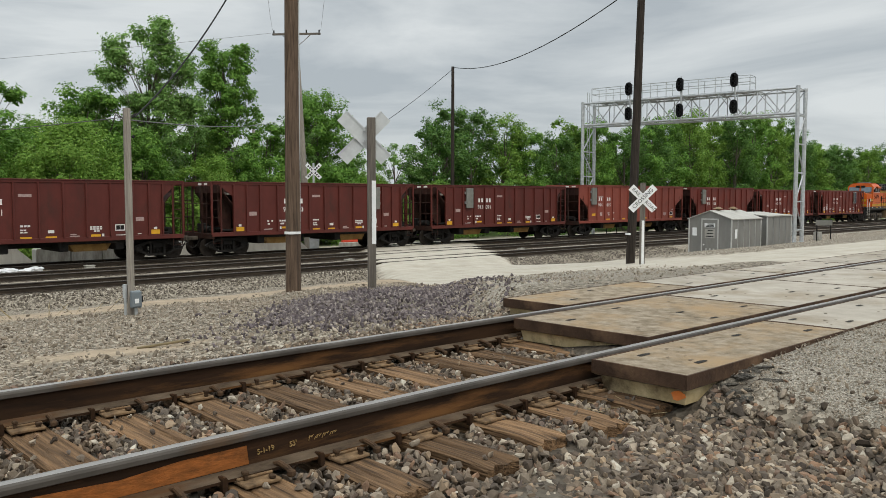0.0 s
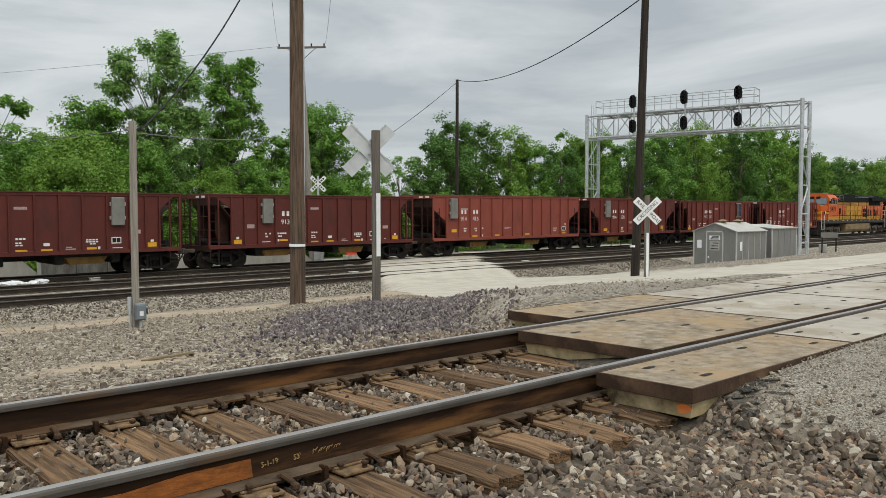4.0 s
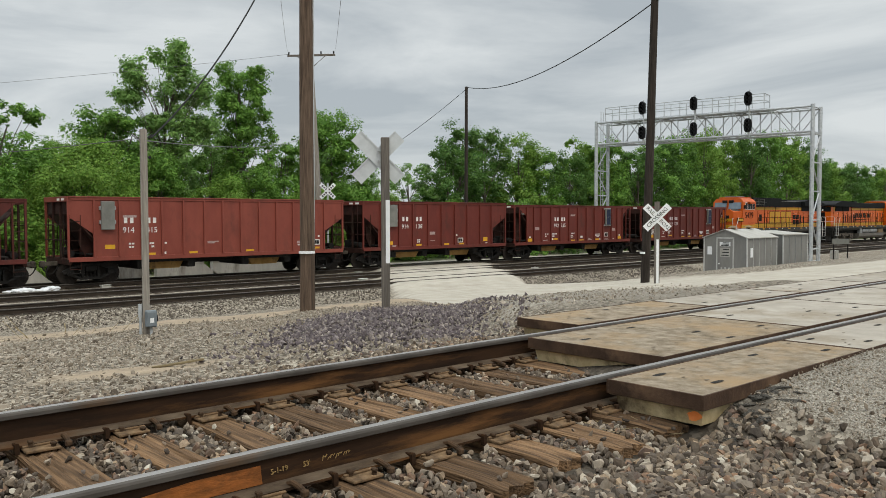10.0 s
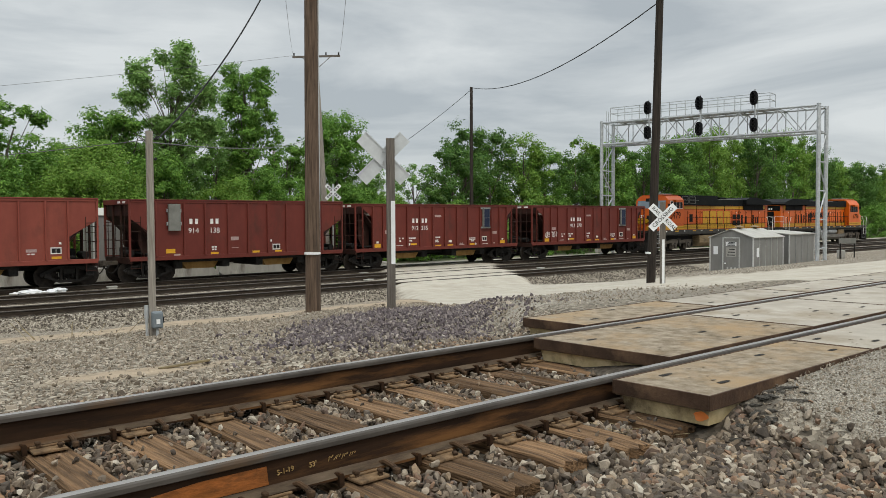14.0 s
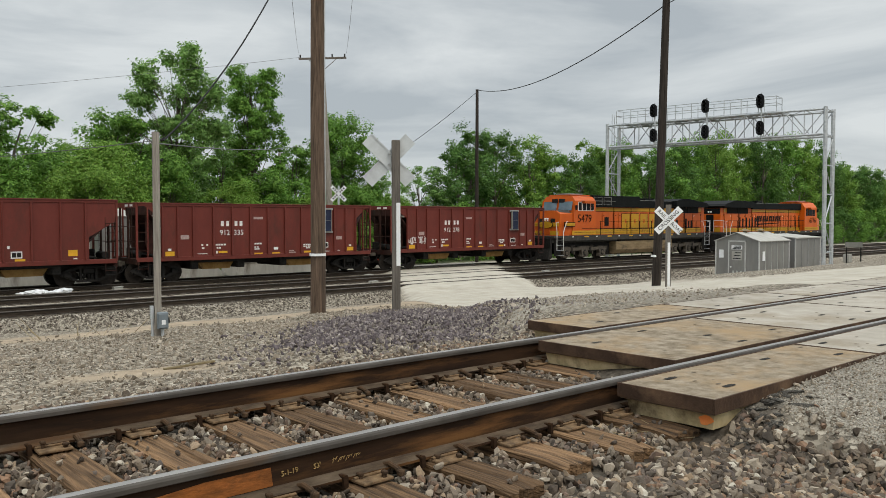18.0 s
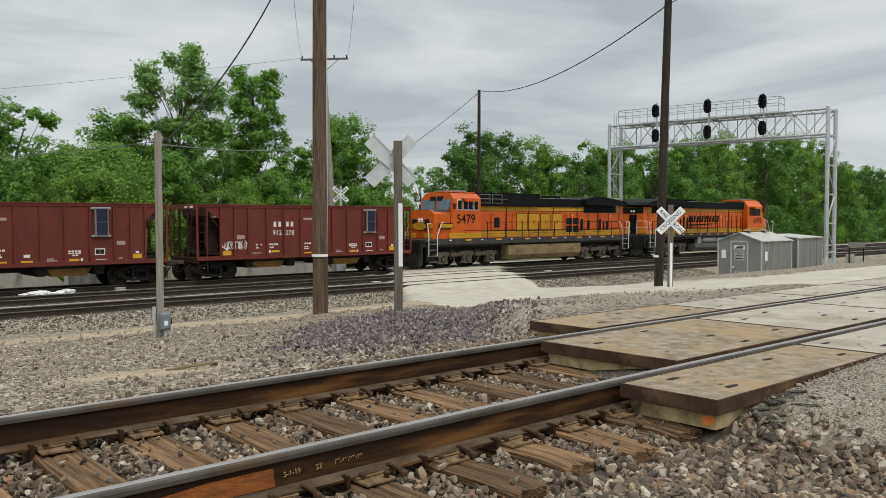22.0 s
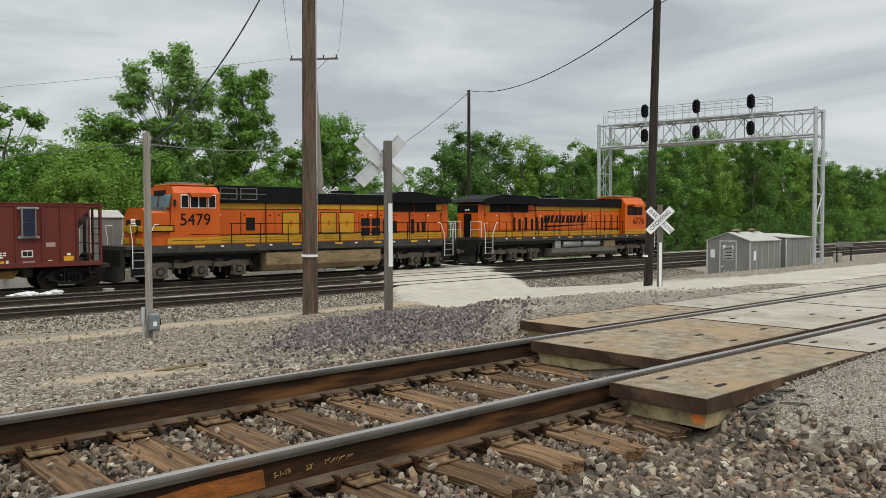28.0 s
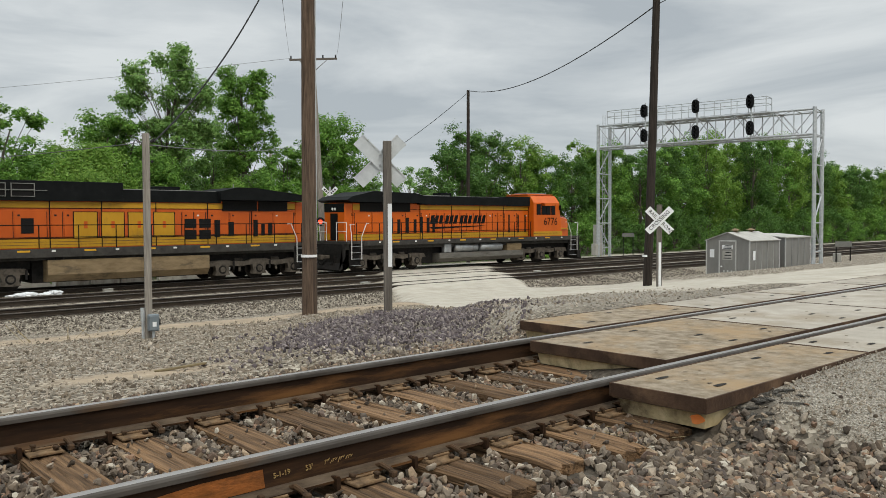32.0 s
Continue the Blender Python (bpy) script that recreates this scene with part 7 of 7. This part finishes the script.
M_STONE = island("crushed_ballast", [(0.038, 0.030, 0.024), (0.145, 0.110, 0.080), (0.085, 0.072, 0.060), (0.215, 0.165, 0.116), (0.058, 0.047, 0.038), (0.330, 0.245, 0.162), (0.105, 0.088, 0.078), (0.240, 0.148, 0.094),
                                     (0.070, 0.058, 0.048), (0.190, 0.154, 0.115), (0.120, 0.099, 0.081), (0.36, 0.305, 0.232), (0.155, 0.124, 0.095), (0.053, 0.044, 0.036), (0.260, 0.205, 0.150), (0.42, 0.385, 0.315)], 0.9, 45, 0.9, 0.006)
M_STONE2 = island("grey_rubble", [(0.0924, 0.0754, 0.0577), (0.2268, 0.1902, 0.1443), (0.3192, 0.2747, 0.2165), (0.1428, 0.1164, 0.0882), (0.4368, 0.3813, 0.3088), (0.2016, 0.1640, 0.1219), (0.2688, 0.2280, 0.1764)], 0.92, 30)
M_STONE3 = island("purple_grey_stone", [(0.060, 0.050, 0.051), (0.125, 0.104, 0.108), (0.080, 0.068, 0.071), (0.165, 0.140, 0.140), (0.100, 0.083, 0.085), (0.23, 0.20, 0.19), (0.135, 0.112, 0.108), (0.36, 0.32, 0.28)], 0.9, 40)
M_STONE4 = island("main_line_ballast", [(0.0702, 0.0608, 0.0504), (0.1248, 0.1064, 0.0864), (0.1638, 0.1406, 0.1116), (0.1014, 0.0836, 0.0684), (0.2340, 0.2090, 0.1728)], 0.92, 20)


def on_tie(x, y):
    if not 2.45 < y < 5.27:
        return False
    f = ((x - 1.278) / TIE_GAP + 0.5) % 1 - 0.5
    return abs(f * TIE_GAP) < 0.125


def on_panel(x, y):
    return (x > 4.17 and 2.37 < y < 3.03) or (x > 5.12 and 3.2 < y < 4.55) or (x > 6.06 and 4.7 < y < 5.52)


def near_rail(y):
    return abs(y - NEAR_RAIL) < 0.085 or abs(y - FAR_RAIL) < 0.085


def ballast():
    r = np.random.default_rng(11)
    out = []
    n = 28000
    for x, y, s, h in zip(r.uniform(-1.2, 6.6, n), r.uniform(0.7, 6.6, n), r.uniform(0, 1, n), r.uniform(0, 1, n)):
        if on_panel(x, y) or near_rail(y) or (y < 2.4 and x > 4.3 + 0.2 * noise.noise((x * 3, y * 3, 0)) + 0.1 * h):
            continue
        fade = 0.9 * noise.noise((x * 1.3, y * 1.3, 7.0)) + (h - 0.5) * 0.8
        if min(x - y * 0.16 + 1.2, 2.4 + y * 1.55 - x, (y - 0.7) * 1.3, x + 1.2) < 0.55 + fade and not 2.5 < y < 5.2:
            continue
        size = 0.016 + 0.019 * s + (0.008 if s > 0.93 else 0)
        z = ground_z(x, y, False)
        if on_tie(x, y):
            if h > 0.05:
                continue
            z = 0.0
            size *= 0.7
        out.append((x, y, z + size * 0.25 + 0.015 * h, size))
    # the cribs between the ties are filled almost to their tops
    n = 13000
    for x, y, s, h in zip(r.uniform(-0.9, 5.9, n), r.uniform(2.45, 5.25, n), r.uniform(0, 1, n), r.uniform(0, 1, n)):
        if on_panel(x, y) or near_rail(y) or on_tie(x, y):
            continue
        size = 0.014 + 0.016 * s
        out.append((x, y, -0.045 + 0.03 * h, size))
    # the shoulder before the panel end, and far along the track
    n = 10000
    for x, y, s, h in zip(r.uniform(2.5, 5.2, n), r.uniform(-0.2, 2.35, n), r.uniform(0, 1, n), r.uniform(0, 1, n)):
        if x > 4.40 + 0.16 * noise.noise((x * 3, y * 3, 0)) + 0.12 * max(0.0, 1.6 - y) and h < 0.96:
            continue
        if min((x - 2.5) * 1.2, (y + 0.2) * 1.5) < 0.5 + 0.9 * noise.noise((x * 1.3, y * 1.3, 7.0)) + (h - 0.5) * 0.8:
            continue
        size = 0.016 + 0.020 * s
        if x > 4.6:
            size *= 0.6
        out.append((x, y, ground_z(x, y, False) + size * 0.25 + 0.01 * h, size))
    n = 6500
    for x, y, s, h in zip(r.uniform(-0.4, 6.2, n), 5.28 + 1.25 * r.uniform(0, 1, n) ** 1.5, r.uniform(0, 1, n), r.uniform(0, 1, n)):
        if not on_panel(x, y):
            size = 0.017 + 0.022 * s
            out.append((x, y, ground_z(x, y) + size * 0.3, size))
    scatter("ballast_stones", "crushed grey and brown ballast between and beside the ties", M_STONE, out, KINDS, 21)


def rubble():
    r = np.random.default_rng(12)
    out, heap = [], []
    n = 40000
    for x, y, s, h in zip(r.uniform(-1.5, 12, n), 5.4 + 9.5 * r.uniform(0, 1, n) ** 1.3, r.uniform(0, 1, n), r.uniform(0, 1, n)):
        if x < y * 0.2 - 0.8 - 0.8 * h or x > 2.5 + y * 0.86 + 0.8 * h or on_panel(x, y):
            continue
        sand = math.exp(-(((x - 3.1) / 1.5) ** 2 + ((y - 8.0) / 0.45) ** 2)) + 1.0 * math.exp(-((y - sand_way(x)) / 1.1) ** 2)
        d = heap_at(x, y)
        if d < 0.75 + 0.3 * noise.noise((x, y, 2.0)) + 0.3 * (h - 0.5):
            continue
        if h < sand * 0.93 or on_road(x, y) > 0.55 + 0.3 * h:
            continue
        size = 0.009 + 0.018 * s * s + (0.016 if s > 0.98 else 0)
        out.append((x, y, ground_z(x, y) + size * 0.2, size))
    n = 26000
    for x, y, s, h in zip(r.uniform(3.5, 12.5, n), r.uniform(6.2, 12.4, n), r.uniform(0, 1, n), r.uniform(0, 1, n)):
        d = heap_at(x, y)
        if d < 0.95 + 0.45 * noise.noise((x, y, 2.0)) + 1.5 * (h - 0.45) * s * s and not on_panel(x, y):
            size = 0.013 + 0.027 * ((x * 97.3) % 1.0) ** 1.5
            heap.append((x, y, ground_z(x, y) + size * 0.25 + 0.012 * h, size))
    n = 8000
    for x, y, s, h in zip(r.uniform(7.4, 14.5, n), r.uniform(5.6, 12.5, n), r.uniform(0, 1, n), r.uniform(0, 1, n)):
        if h < 0.75 * math.exp(-(((x - 9.4) / 2.6) ** 2 + ((y - 8.4) / 3.1) ** 2) ** 2) and not on_panel(x, y):
            out.append((x, y, ground_z(x, y) + 0.003, 0.008 + 0.017 * s * s))
    pebbles = []
    n = 9000
    for x, y, s, h in zip(4.3 + 3.6 * r.uniform(0, 1, n) ** 1.4, r.uniform(0.9, 2.36, n), r.uniform(0, 1, n), r.uniform(0, 1, n)):
        if x < 2.2 + y * 2.3 and (x > 4.45 or h < 0.4) and tar_at(x, y) < 0.35 + 0.5 * s:
            pebbles.append((x, y, ground_z(x, y) + 0.002, 0.004 + 0.007 * s * s + (0.006 if s > 0.97 else 0.0)))
    scatter("fine_gravel", "fine grey gravel made up against the crossing panels", M_STONE2, pebbles, SMALL, 25)
    scatter("rubble_stones", "loose pale grey rubble strewn over the ground", M_STONE2, out, SMALL, 22)
    scatter("dark_stone_heap", "low heap of purple-grey crushed stone by the road", M_STONE3, heap, SMALL, 23, "stone heap")
    main = []
    n = 8000
    for x, y, s in zip(r.uniform(3, 46, n), r.uniform(25.0, 28.4, n), r.uniform(0, 1, n)):
        if on_road(x, y) > 0.3:
            continue
        size = 0.025 + 0.03 * s
        main.append((x, y, ground_z(x, y) + size * 0.3, size))
    scatter("main_line_ballast", "brown-grey ballast shoulder of the main lines", M_STONE4, main, SMALL, 24)


ballast()
rubble()
M_ASPHALT = grain("broken_asphalt", (0.030, 0.027, 0.023), (0.17, 0.155, 0.13), 70, 0.95, 0, 1.0, (0.36, 0.33, 0.28), 110, 0.62, fine=110, depth=0.010)
lump = random.Random(6)
chunks = stone_kinds(7, 5, 16)
for k in range(26):
    v, f = chunks[k % 5]
    me = bpy.data.meshes.new("asphalt_chunk")
    me.from_pydata([tuple(p) for p in v], [], [tuple(int(i) for i in t) for t in f])
    me.materials.append(M_ASPHALT)
    x, y = 4.22 + 0.95 * lump.random() ** 1.5, 2.34 - 0.20 * lump.random() ** 1.3
    r = lump.uniform(0.018, 0.050)
    ob = tagged(new("asphalt_chunk", me), "broken black asphalt chunk at the panel's corner", "asphalt chunk", "asphalt chunks")
    ob.matrix_world = pose(x, y, ground_z(x, y, False) + r * 0.12, lump.uniform(-12, 12), lump.uniform(-12, 12), lump.uniform(0, 360)) @ Matrix.Diagonal((r * 1.5, r, r * 0.7, 1))

# dry stalks by the panel end and the bank
M_STRAW = grain("dry_straw", (0.20, 0.155, 0.085), (0.36, 0.29, 0.17), 8, 0.9)
straw = random.Random(8)
bm = bmesh.new()
for k in range(34):
    x, y = (straw.uniform(3.9, 4.35), straw.uniform(2.5, 3.0)) if k < 22 else (straw.uniform(3.6, 5.5), straw.uniform(13.5, 14.5))
    z = max(-0.06, ground_z(x, y, False)) if k < 22 else ground_z(x, y)
    a, l = straw.uniform(0, 6.28), straw.uniform(0.12, 0.3) if k < 22 else straw.uniform(0.2, 0.5)
    bar(bm, (x, y, z), (x + l * 0.8 * math.cos(a), y + l * 0.8 * math.sin(a), z + l * (0.25 if k < 22 else 0.8)), 0.0018 if k < 22 else 0.004, 4)
solo("dry_grass", bm, M_STRAW, "dry straw stalks on the gravel", "grass", kind="stuff")
# ---- trees ----
M_BARK = grain("grey_brown_bark", (0.07, 0.06, 0.045), (0.16, 0.14, 0.11), 8, 0.95, 0, 0.6, stretch=(3, 3, 0.5))
M_LEAF_MID = island("green_leaves", [(0.0670, 0.1574, 0.0305), (0.1371, 0.2792, 0.0447), (0.0914, 0.1980, 0.0325), (0.2274, 0.3980, 0.0720), (0.1198, 0.2528, 0.0447), (0.1818, 0.3309, 0.0579)], 0.6, 0.9, 0, 0, 0.34)
M_LEAF_LIGHT = island("fresh_yellow_green_leaves", [(0.1206, 0.2376, 0.0324), (0.1892, 0.3240, 0.0558), (0.1390, 0.2634, 0.0387), (0.2490, 0.3854, 0.0738), (0.0986, 0.2011, 0.0324)], 0.6, 0.9, 0, 0, 0.34)
M_LEAF_DARK = island("deep_green_leaves", [(0.0456, 0.1102, 0.0285), (0.0921, 0.1919, 0.0427), (0.0684, 0.1444, 0.0294), (0.1492, 0.2745, 0.0608), (0.0808, 0.1672, 0.0361)], 0.6, 0.9, 0, 0, 0.34)
M_LEAF_GREY = island("grey_green_leaves", [(0.1166, 0.2245, 0.0594), (0.2057, 0.3544, 0.0959), (0.1504, 0.2829, 0.0704), (0.2756, 0.4360, 0.1276), (0.1313, 0.2520, 0.0634)], 0.6, 0.9, 0, 0, 0.34)


def tree_meshes(seed, height, width, clumps, leaves, low, leaf, shape, material, lobes=()):
    """A trunk with limbs, and a crown of small leaf blades in twigs, the twigs gathered in uneven clumps.
    lobes: for an airy tree, the ends of its great limbs as (sideways, height, reach)."""
    r = random.Random(seed)
    q = np.random.default_rng(seed)
    centres = []
    for k in range(clumps):
        f = (k + r.random()) / clumps
        z = height * (low + (1 - low) * f)
        if lobes:
            sx, sz, sr = lobes[k % len(lobes)]
            v = Vector((r.gauss(0, 1), r.gauss(0, 1), r.gauss(0, 1))).normalized() * (r.random() ** 0.4)
            centres.append((Vector((sx, r.uniform(-0.6, 0.6), sz)) + Vector((v.x * sr, v.y * sr, v.z * sr * 1.25)), r.uniform(0.42, 0.8)))
            continue
        if shape == "column":
            reach = width / 2 * (0.55 + 0.45 * math.sin(math.pi * min(1, 0.12 + f * 0.95)))
        elif shape == "bush":
            reach = width / 2 * math.sqrt(max(0.05, 1 - f ** 2.2))
        elif shape == "open":
            reach = width / 2 * (0.35 + 0.65 * math.sin(math.pi * (0.1 + f * 0.8)))
        else:
            reach = width / 2 * math.sin(math.pi * (0.16 + f * 0.76)) ** 0.7
        a, d = r.uniform(0, 6.283), reach * (0.25 + 0.72 * math.sqrt(r.random()))
        rad = width * (0.085 if shape == "open" else 0.14) * r.uniform(0.6, 1.3)
        centres.append((Vector((d * math.cos(a), d * math.sin(a), z)), rad))
    bm = bmesh.new()
    tr = (0.018 * height + 0.04) * (0.7 if shape == "open" else 1.0)
    top = height * (0.9 if shape != "bush" else 0.5)
    last = Vector((0, 0, -0.3))
    trunk = [last]
    for k in range(1, 7):
        trunk.append(Vector((r.uniform(-0.12, 0.12) * k * 0.5, r.uniform(-0.12, 0.12) * k * 0.5, top * k / 6)))
    for k in range(6):
        bar(bm, trunk[k], trunk[k + 1], tr * (1 - k / 7), 8, tr * (1 - (k + 1) / 7), ends=False)
    for c, rad in centres[:: 2 if clumps > 30 else 1]:
        base = trunk[max(1, min(5, int(6 * (c.z * 0.72) / top)))]
        mid = base.lerp(c, 0.55) + Vector((0, 0, 0.08 * (c - base).length))
        bar(bm, base, mid, tr * 0.17, 5, tr * 0.10, ends=False)
        bar(bm, mid, c, tr * 0.10, 5, tr * 0.04, ends=False)
    trunk_me = mesh_of("trunk", bm, M_BARK)
    # twigs on the upper and outer skin of each clump
    twigs = 7
    tc = np.repeat(np.array([c[:] for c, _ in centres]), twigs, axis=0)
    tr_ = np.repeat(np.array([x for _, x in centres]), twigs)
    d = q.normal(size=(len(tc), 3)) + (0, 0, 0.35)
    d /= np.linalg.norm(d, axis=1)[:, None]
    tc = tc + d * (tr_ * q.uniform(0.45, 1.0, len(tc)))[:, None]
    per = max(4, leaves // len(tc))
    cs, rs, out = np.repeat(tc, per, axis=0), np.repeat(tr_ * 0.42, per), np.repeat(d, per, axis=0)
    n = len(cs)
    d = q.normal(size=(n, 3))
    d /= np.linalg.norm(d, axis=1)[:, None]
    pos = cs + d * (rs * (q.uniform(0.05, 1.0, n) ** 0.5 + np.abs(q.normal(0, 0.35, n))))[:, None] * (1.1, 1.1, 0.8)
    face = d * 0.5 + out * 0.5 + q.normal(size=(n, 3)) * 0.45 + (0, 0, 0.55)
    u = np.cross(face, q.normal(size=(n, 3)))
    u /= np.linalg.norm(u, axis=1)[:, None] + 1e-6
    w = np.cross(face, u)
    w /= np.linalg.norm(w, axis=1)[:, None] + 1e-6
    sz = leaf * q.uniform(0.6, 1.3, n)[:, None]
    vs = np.stack([pos - u * sz * 0.6 - w * sz * 0.5, pos - u * sz * 0.6 + w * sz * 0.5, pos + u * sz], axis=1).reshape(-1, 3)
    me = bpy.data.meshes.new("crown")
    me.vertices.add(3 * n)
    me.vertices.foreach_set("co", vs.ravel())
    me.loops.add(3 * n)
    me.loops.foreach_set("vertex_index", np.arange(3 * n))
    me.polygons.add(n)
    me.polygons.foreach_set("loop_start", np.arange(0, 3 * n, 3))
    me.polygons.foreach_set("loop_total", np.full(n, 3))
    me.update(calc_edges=True)
    me.materials.append(material)
    return trunk_me, me


def plant(name, label, meshes, x, y, z, scale=(1, 1, 1), turn=0.0, group=""):
    t = thing(name, label, "tree" if name == "tree" else "shrub", None, group)
    t.matrix_world = pose(x, y, z, 0, 0, turn)
    for nm, me in zip(("trunk", "crown"), meshes):
        o = part(nm, me, None, t)
        o.scale = scale
    return t


# two that stand out, then the wood behind the tracks along its skyline
LOBES = ((0.2, 13.2, 0.95), (0.6, 11.9, 1.1), (-1.9, 12.2, 0.75), (-2.3, 11.0, 0.75), (2.1, 11.2, 0.7), (-0.3, 10.4, 1.2), (1.3, 9.6, 1.1), (-3.4, 8.9, 0.6), (2.4, 9.0, 0.6), (-0.5, 8.2, 1.3), (0.9, 7.2, 1.3), (-0.4, 6.0, 1.3), (0.6, 4.6, 1.3))
plant("tree", "tall airy cottonwood with gaps in its crown", tree_meshes(31, 14.2, 6.8, 130, 30000, 0.26, 0.13, "open", M_LEAF_GREY, LOBES), 22.9, 52.0, -1.7, turn=-24)
plant("tree", "tall dense columnar tree with dark trunk", tree_meshes(32, 14.0, 5.0, 120, 46000, 0.10, 0.125, "column", M_LEAF_MID), 29.3, 54.0, -2.1)
plant("tree", "tree with a full round green crown", tree_meshes(33, 11.3, 6.4, 70, 36000, 0.10, 0.125, "round", M_LEAF_MID), 37.1, 54.0, -2.3)
plant("shrub", "wide bright yellow-green shrub before the wood", tree_meshes(34, 7.2, 7.6, 90, 52000, 0.06, 0.095, "bush", M_LEAF_LIGHT), 16.4, 48.8, -2.3)
BUSHES = (tree_meshes(35, 7.0, 6.6, 62, 25000, 0.04, 0.105, "bush", M_LEAF_MID), tree_meshes(36, 7.0, 6.6, 62, 25000, 0.04, 0.105, "bush", M_LEAF_LIGHT))
for x_, y_, k_, sc in ((12.0, 50.5, 0, 0.95), (21.2, 50.6, 0, 1.02), (25.6, 49.6, 1, 0.80), (28.4, 50.8, 0, 0.92), (32.6, 50.2, 1, 0.74), (35.6, 51.0, 0, 0.80), (39.6, 50.4, 1, 0.70)):
    plant("shrub", ("tall rounded green bush before the wood", "tall yellow-green bush before the wood")[k_], BUSHES[k_], x_, y_, -2.3, (0.95, 0.9, sc), x_ * 50, "tall bushes before the wood")

SKYLINE = ((-60, 9), (5, 9.6), (11.9, 9.4), (14.4, 7.4), (16, 6.0), (18.0, 6.6), (19.8, 7.7), (24.8, 6.6), (27.8, 7.2), (31.4, 4.6), (33.9, 7.0), (37.1, 8.6), (39.8, 6.3), (42.0, 2.6), (44.2, 3.2), (45.9, 5.6), (49.9, 7.4),
           (53.4, 9.2), (58.0, 8.4), (61.7, 7.9), (64.8, 7.4), (69.4, 8.5), (74.4, 8.7), (80.9, 9.5), (86.8, 10.2), (94.7, 11.5), (103.3, 11.8), (116.6, 12.7), (123.1, 11.6), (130.2, 8.8), (153.0, 9.9), (220, 11))
WOOD = [tree_meshes(41, 10, 5.6, 54, 15500, 0.10, 0.135, "round", M_LEAF_MID), tree_meshes(42, 10, 5.0, 54, 15000, 0.10, 0.13, "column", M_LEAF_DARK), tree_meshes(43, 10, 6.0, 56, 15500, 0.08, 0.135, "round", M_LEAF_LIGHT),
        tree_meshes(44, 10, 5.2, 64, 9500, 0.22, 0.11, "open", M_LEAF_GREY), tree_meshes(45, 10, 5.8, 54, 15500, 0.10, 0.135, "round", M_LEAF_DARK), tree_meshes(46, 10, 4.6, 52, 14000, 0.08, 0.13, "column", M_LEAF_LIGHT)]
BACK = [tree_meshes(47, 10, 5.6, 40, 5200, 0.10, 0.21, "round", M_LEAF_MID), tree_meshes(48, 10, 5.2, 40, 5200, 0.10, 0.21, "column", M_LEAF_DARK), tree_meshes(49, 10, 5.6, 40, 5200, 0.10, 0.21, "round", M_LEAF_LIGHT)]
SHRUBS = [tree_meshes(51, 4, 5.0, 30, 5200, 0.03, 0.13, "bush", M_LEAF_MID), tree_meshes(52, 4, 5.4, 30, 5200, 0.03, 0.13, "bush", M_LEAF_LIGHT), tree_meshes(53, 4, 5.0, 30, 5200, 0.03, 0.13, "bush", M_LEAF_DARK)]
TREE_WORDS = ("broad green tree in the wood behind the tracks", "slender dark green tree in the wood", "fresh yellow-green tree in the wood", "thin grey-green tree with an airy crown", "broad deep green tree in the wood", "slender yellow-green tree in the wood")
wood = random.Random(77)
x = -20.0
while x < 205:
    h = along(SKYLINE, x) + 2.3
    kind = wood.choice((0, 4, 2, 5, 0, 1, 4, 2) if x > 50 else (3, 3, 5, 3, 2) if x > 39 else (0, 1, 4, 0, 2, 3))
    s = h / 10 * wood.uniform(0.93, 1.05)
    wd = wood.uniform(0.9, 1.15) * (0.75 + 0.25 * s)
    plant("tree", TREE_WORDS[kind], WOOD[kind], x, 54 + wood.uniform(-1.5, 2.0), -2.3, (wd, wd, s), wood.uniform(0, 360), "trees of the wood")
    x += wood.uniform(2.4, 3.8) * (1 if x < 110 else 1.4)
x = -18.0
while x < 200:                                   # a second row, behind
    h = along(SKYLINE, x * 54 / 63) + 2.3
    kind = wood.choice((1, 1, 0, 2, 0))
    s = h / 10 * (0.95 if not 44 < x < 66 else 0.7)
    plant("tree", TREE_WORDS[kind], BACK[kind], x, 63 + wood.uniform(-2, 2), -2.3, (1.15, 1.15, s), wood.uniform(0, 360), "trees of the wood")
    x += wood.uniform(5.6, 7.4)
x = -12.0
while x < 150:                                   # undergrowth at the wood's edge
    kind = wood.choice((0, 1, 2, 0, 2) if x < 50 else (0, 2, 2, 2, 0))
    s = wood.uniform(0.65, 1.25)
    plant("shrub", ("green shrub at the edge of the wood", "yellow-green shrub at the edge of the wood", "dark shrub at the edge of the wood")[kind], SHRUBS[kind], x, 49.8 + wood.uniform(-0.9, 1.2), -2.35,
          (wood.uniform(0.8, 1.1), 0.8, s), wood.uniform(0, 360), "undergrowth of the wood")
    x += wood.uniform(3.0, 4.2) * (1.7 if x < 40 else 1.0)


# ---- what moves: the train backs slowly towards the west ----
SCALE = 1.0307


def shift(t):
    """Metres along the track from where the train stands at 16 s."""
    u = (t - 16) / 16
    v = max(0.0, min(1.0, (t - 19) / 10))
    return -0.78 * v * v * (3 - 2 * v) + SCALE * (-48.543 * u + 7.073 * u ** 2 - 1.991 * u ** 3 - 1.264 * u ** 4 + 1.169 * u ** 5)


def motions():
    body_times = [i * 0.5 for i in range(65)]
    wheel_times = [i / 6 for i in range(193)]
    for ob, x, turn in MOVING:
        walk(ob, [(t, pose(shift(t) + x, TRAIN_Y, MAIN_Z, 0, 0, turn)) for t in body_times])
    for ob, x, r in ROLLING:
        way = 1 if ob.parent.parent.name.startswith("hopper") or ob.parent.parent == MOVING[-2][0] else -1
        walk(ob, [(t, pose(x, 0, r, 0, math.degrees(way * shift(t) / r))) for t in wheel_times])


motions()
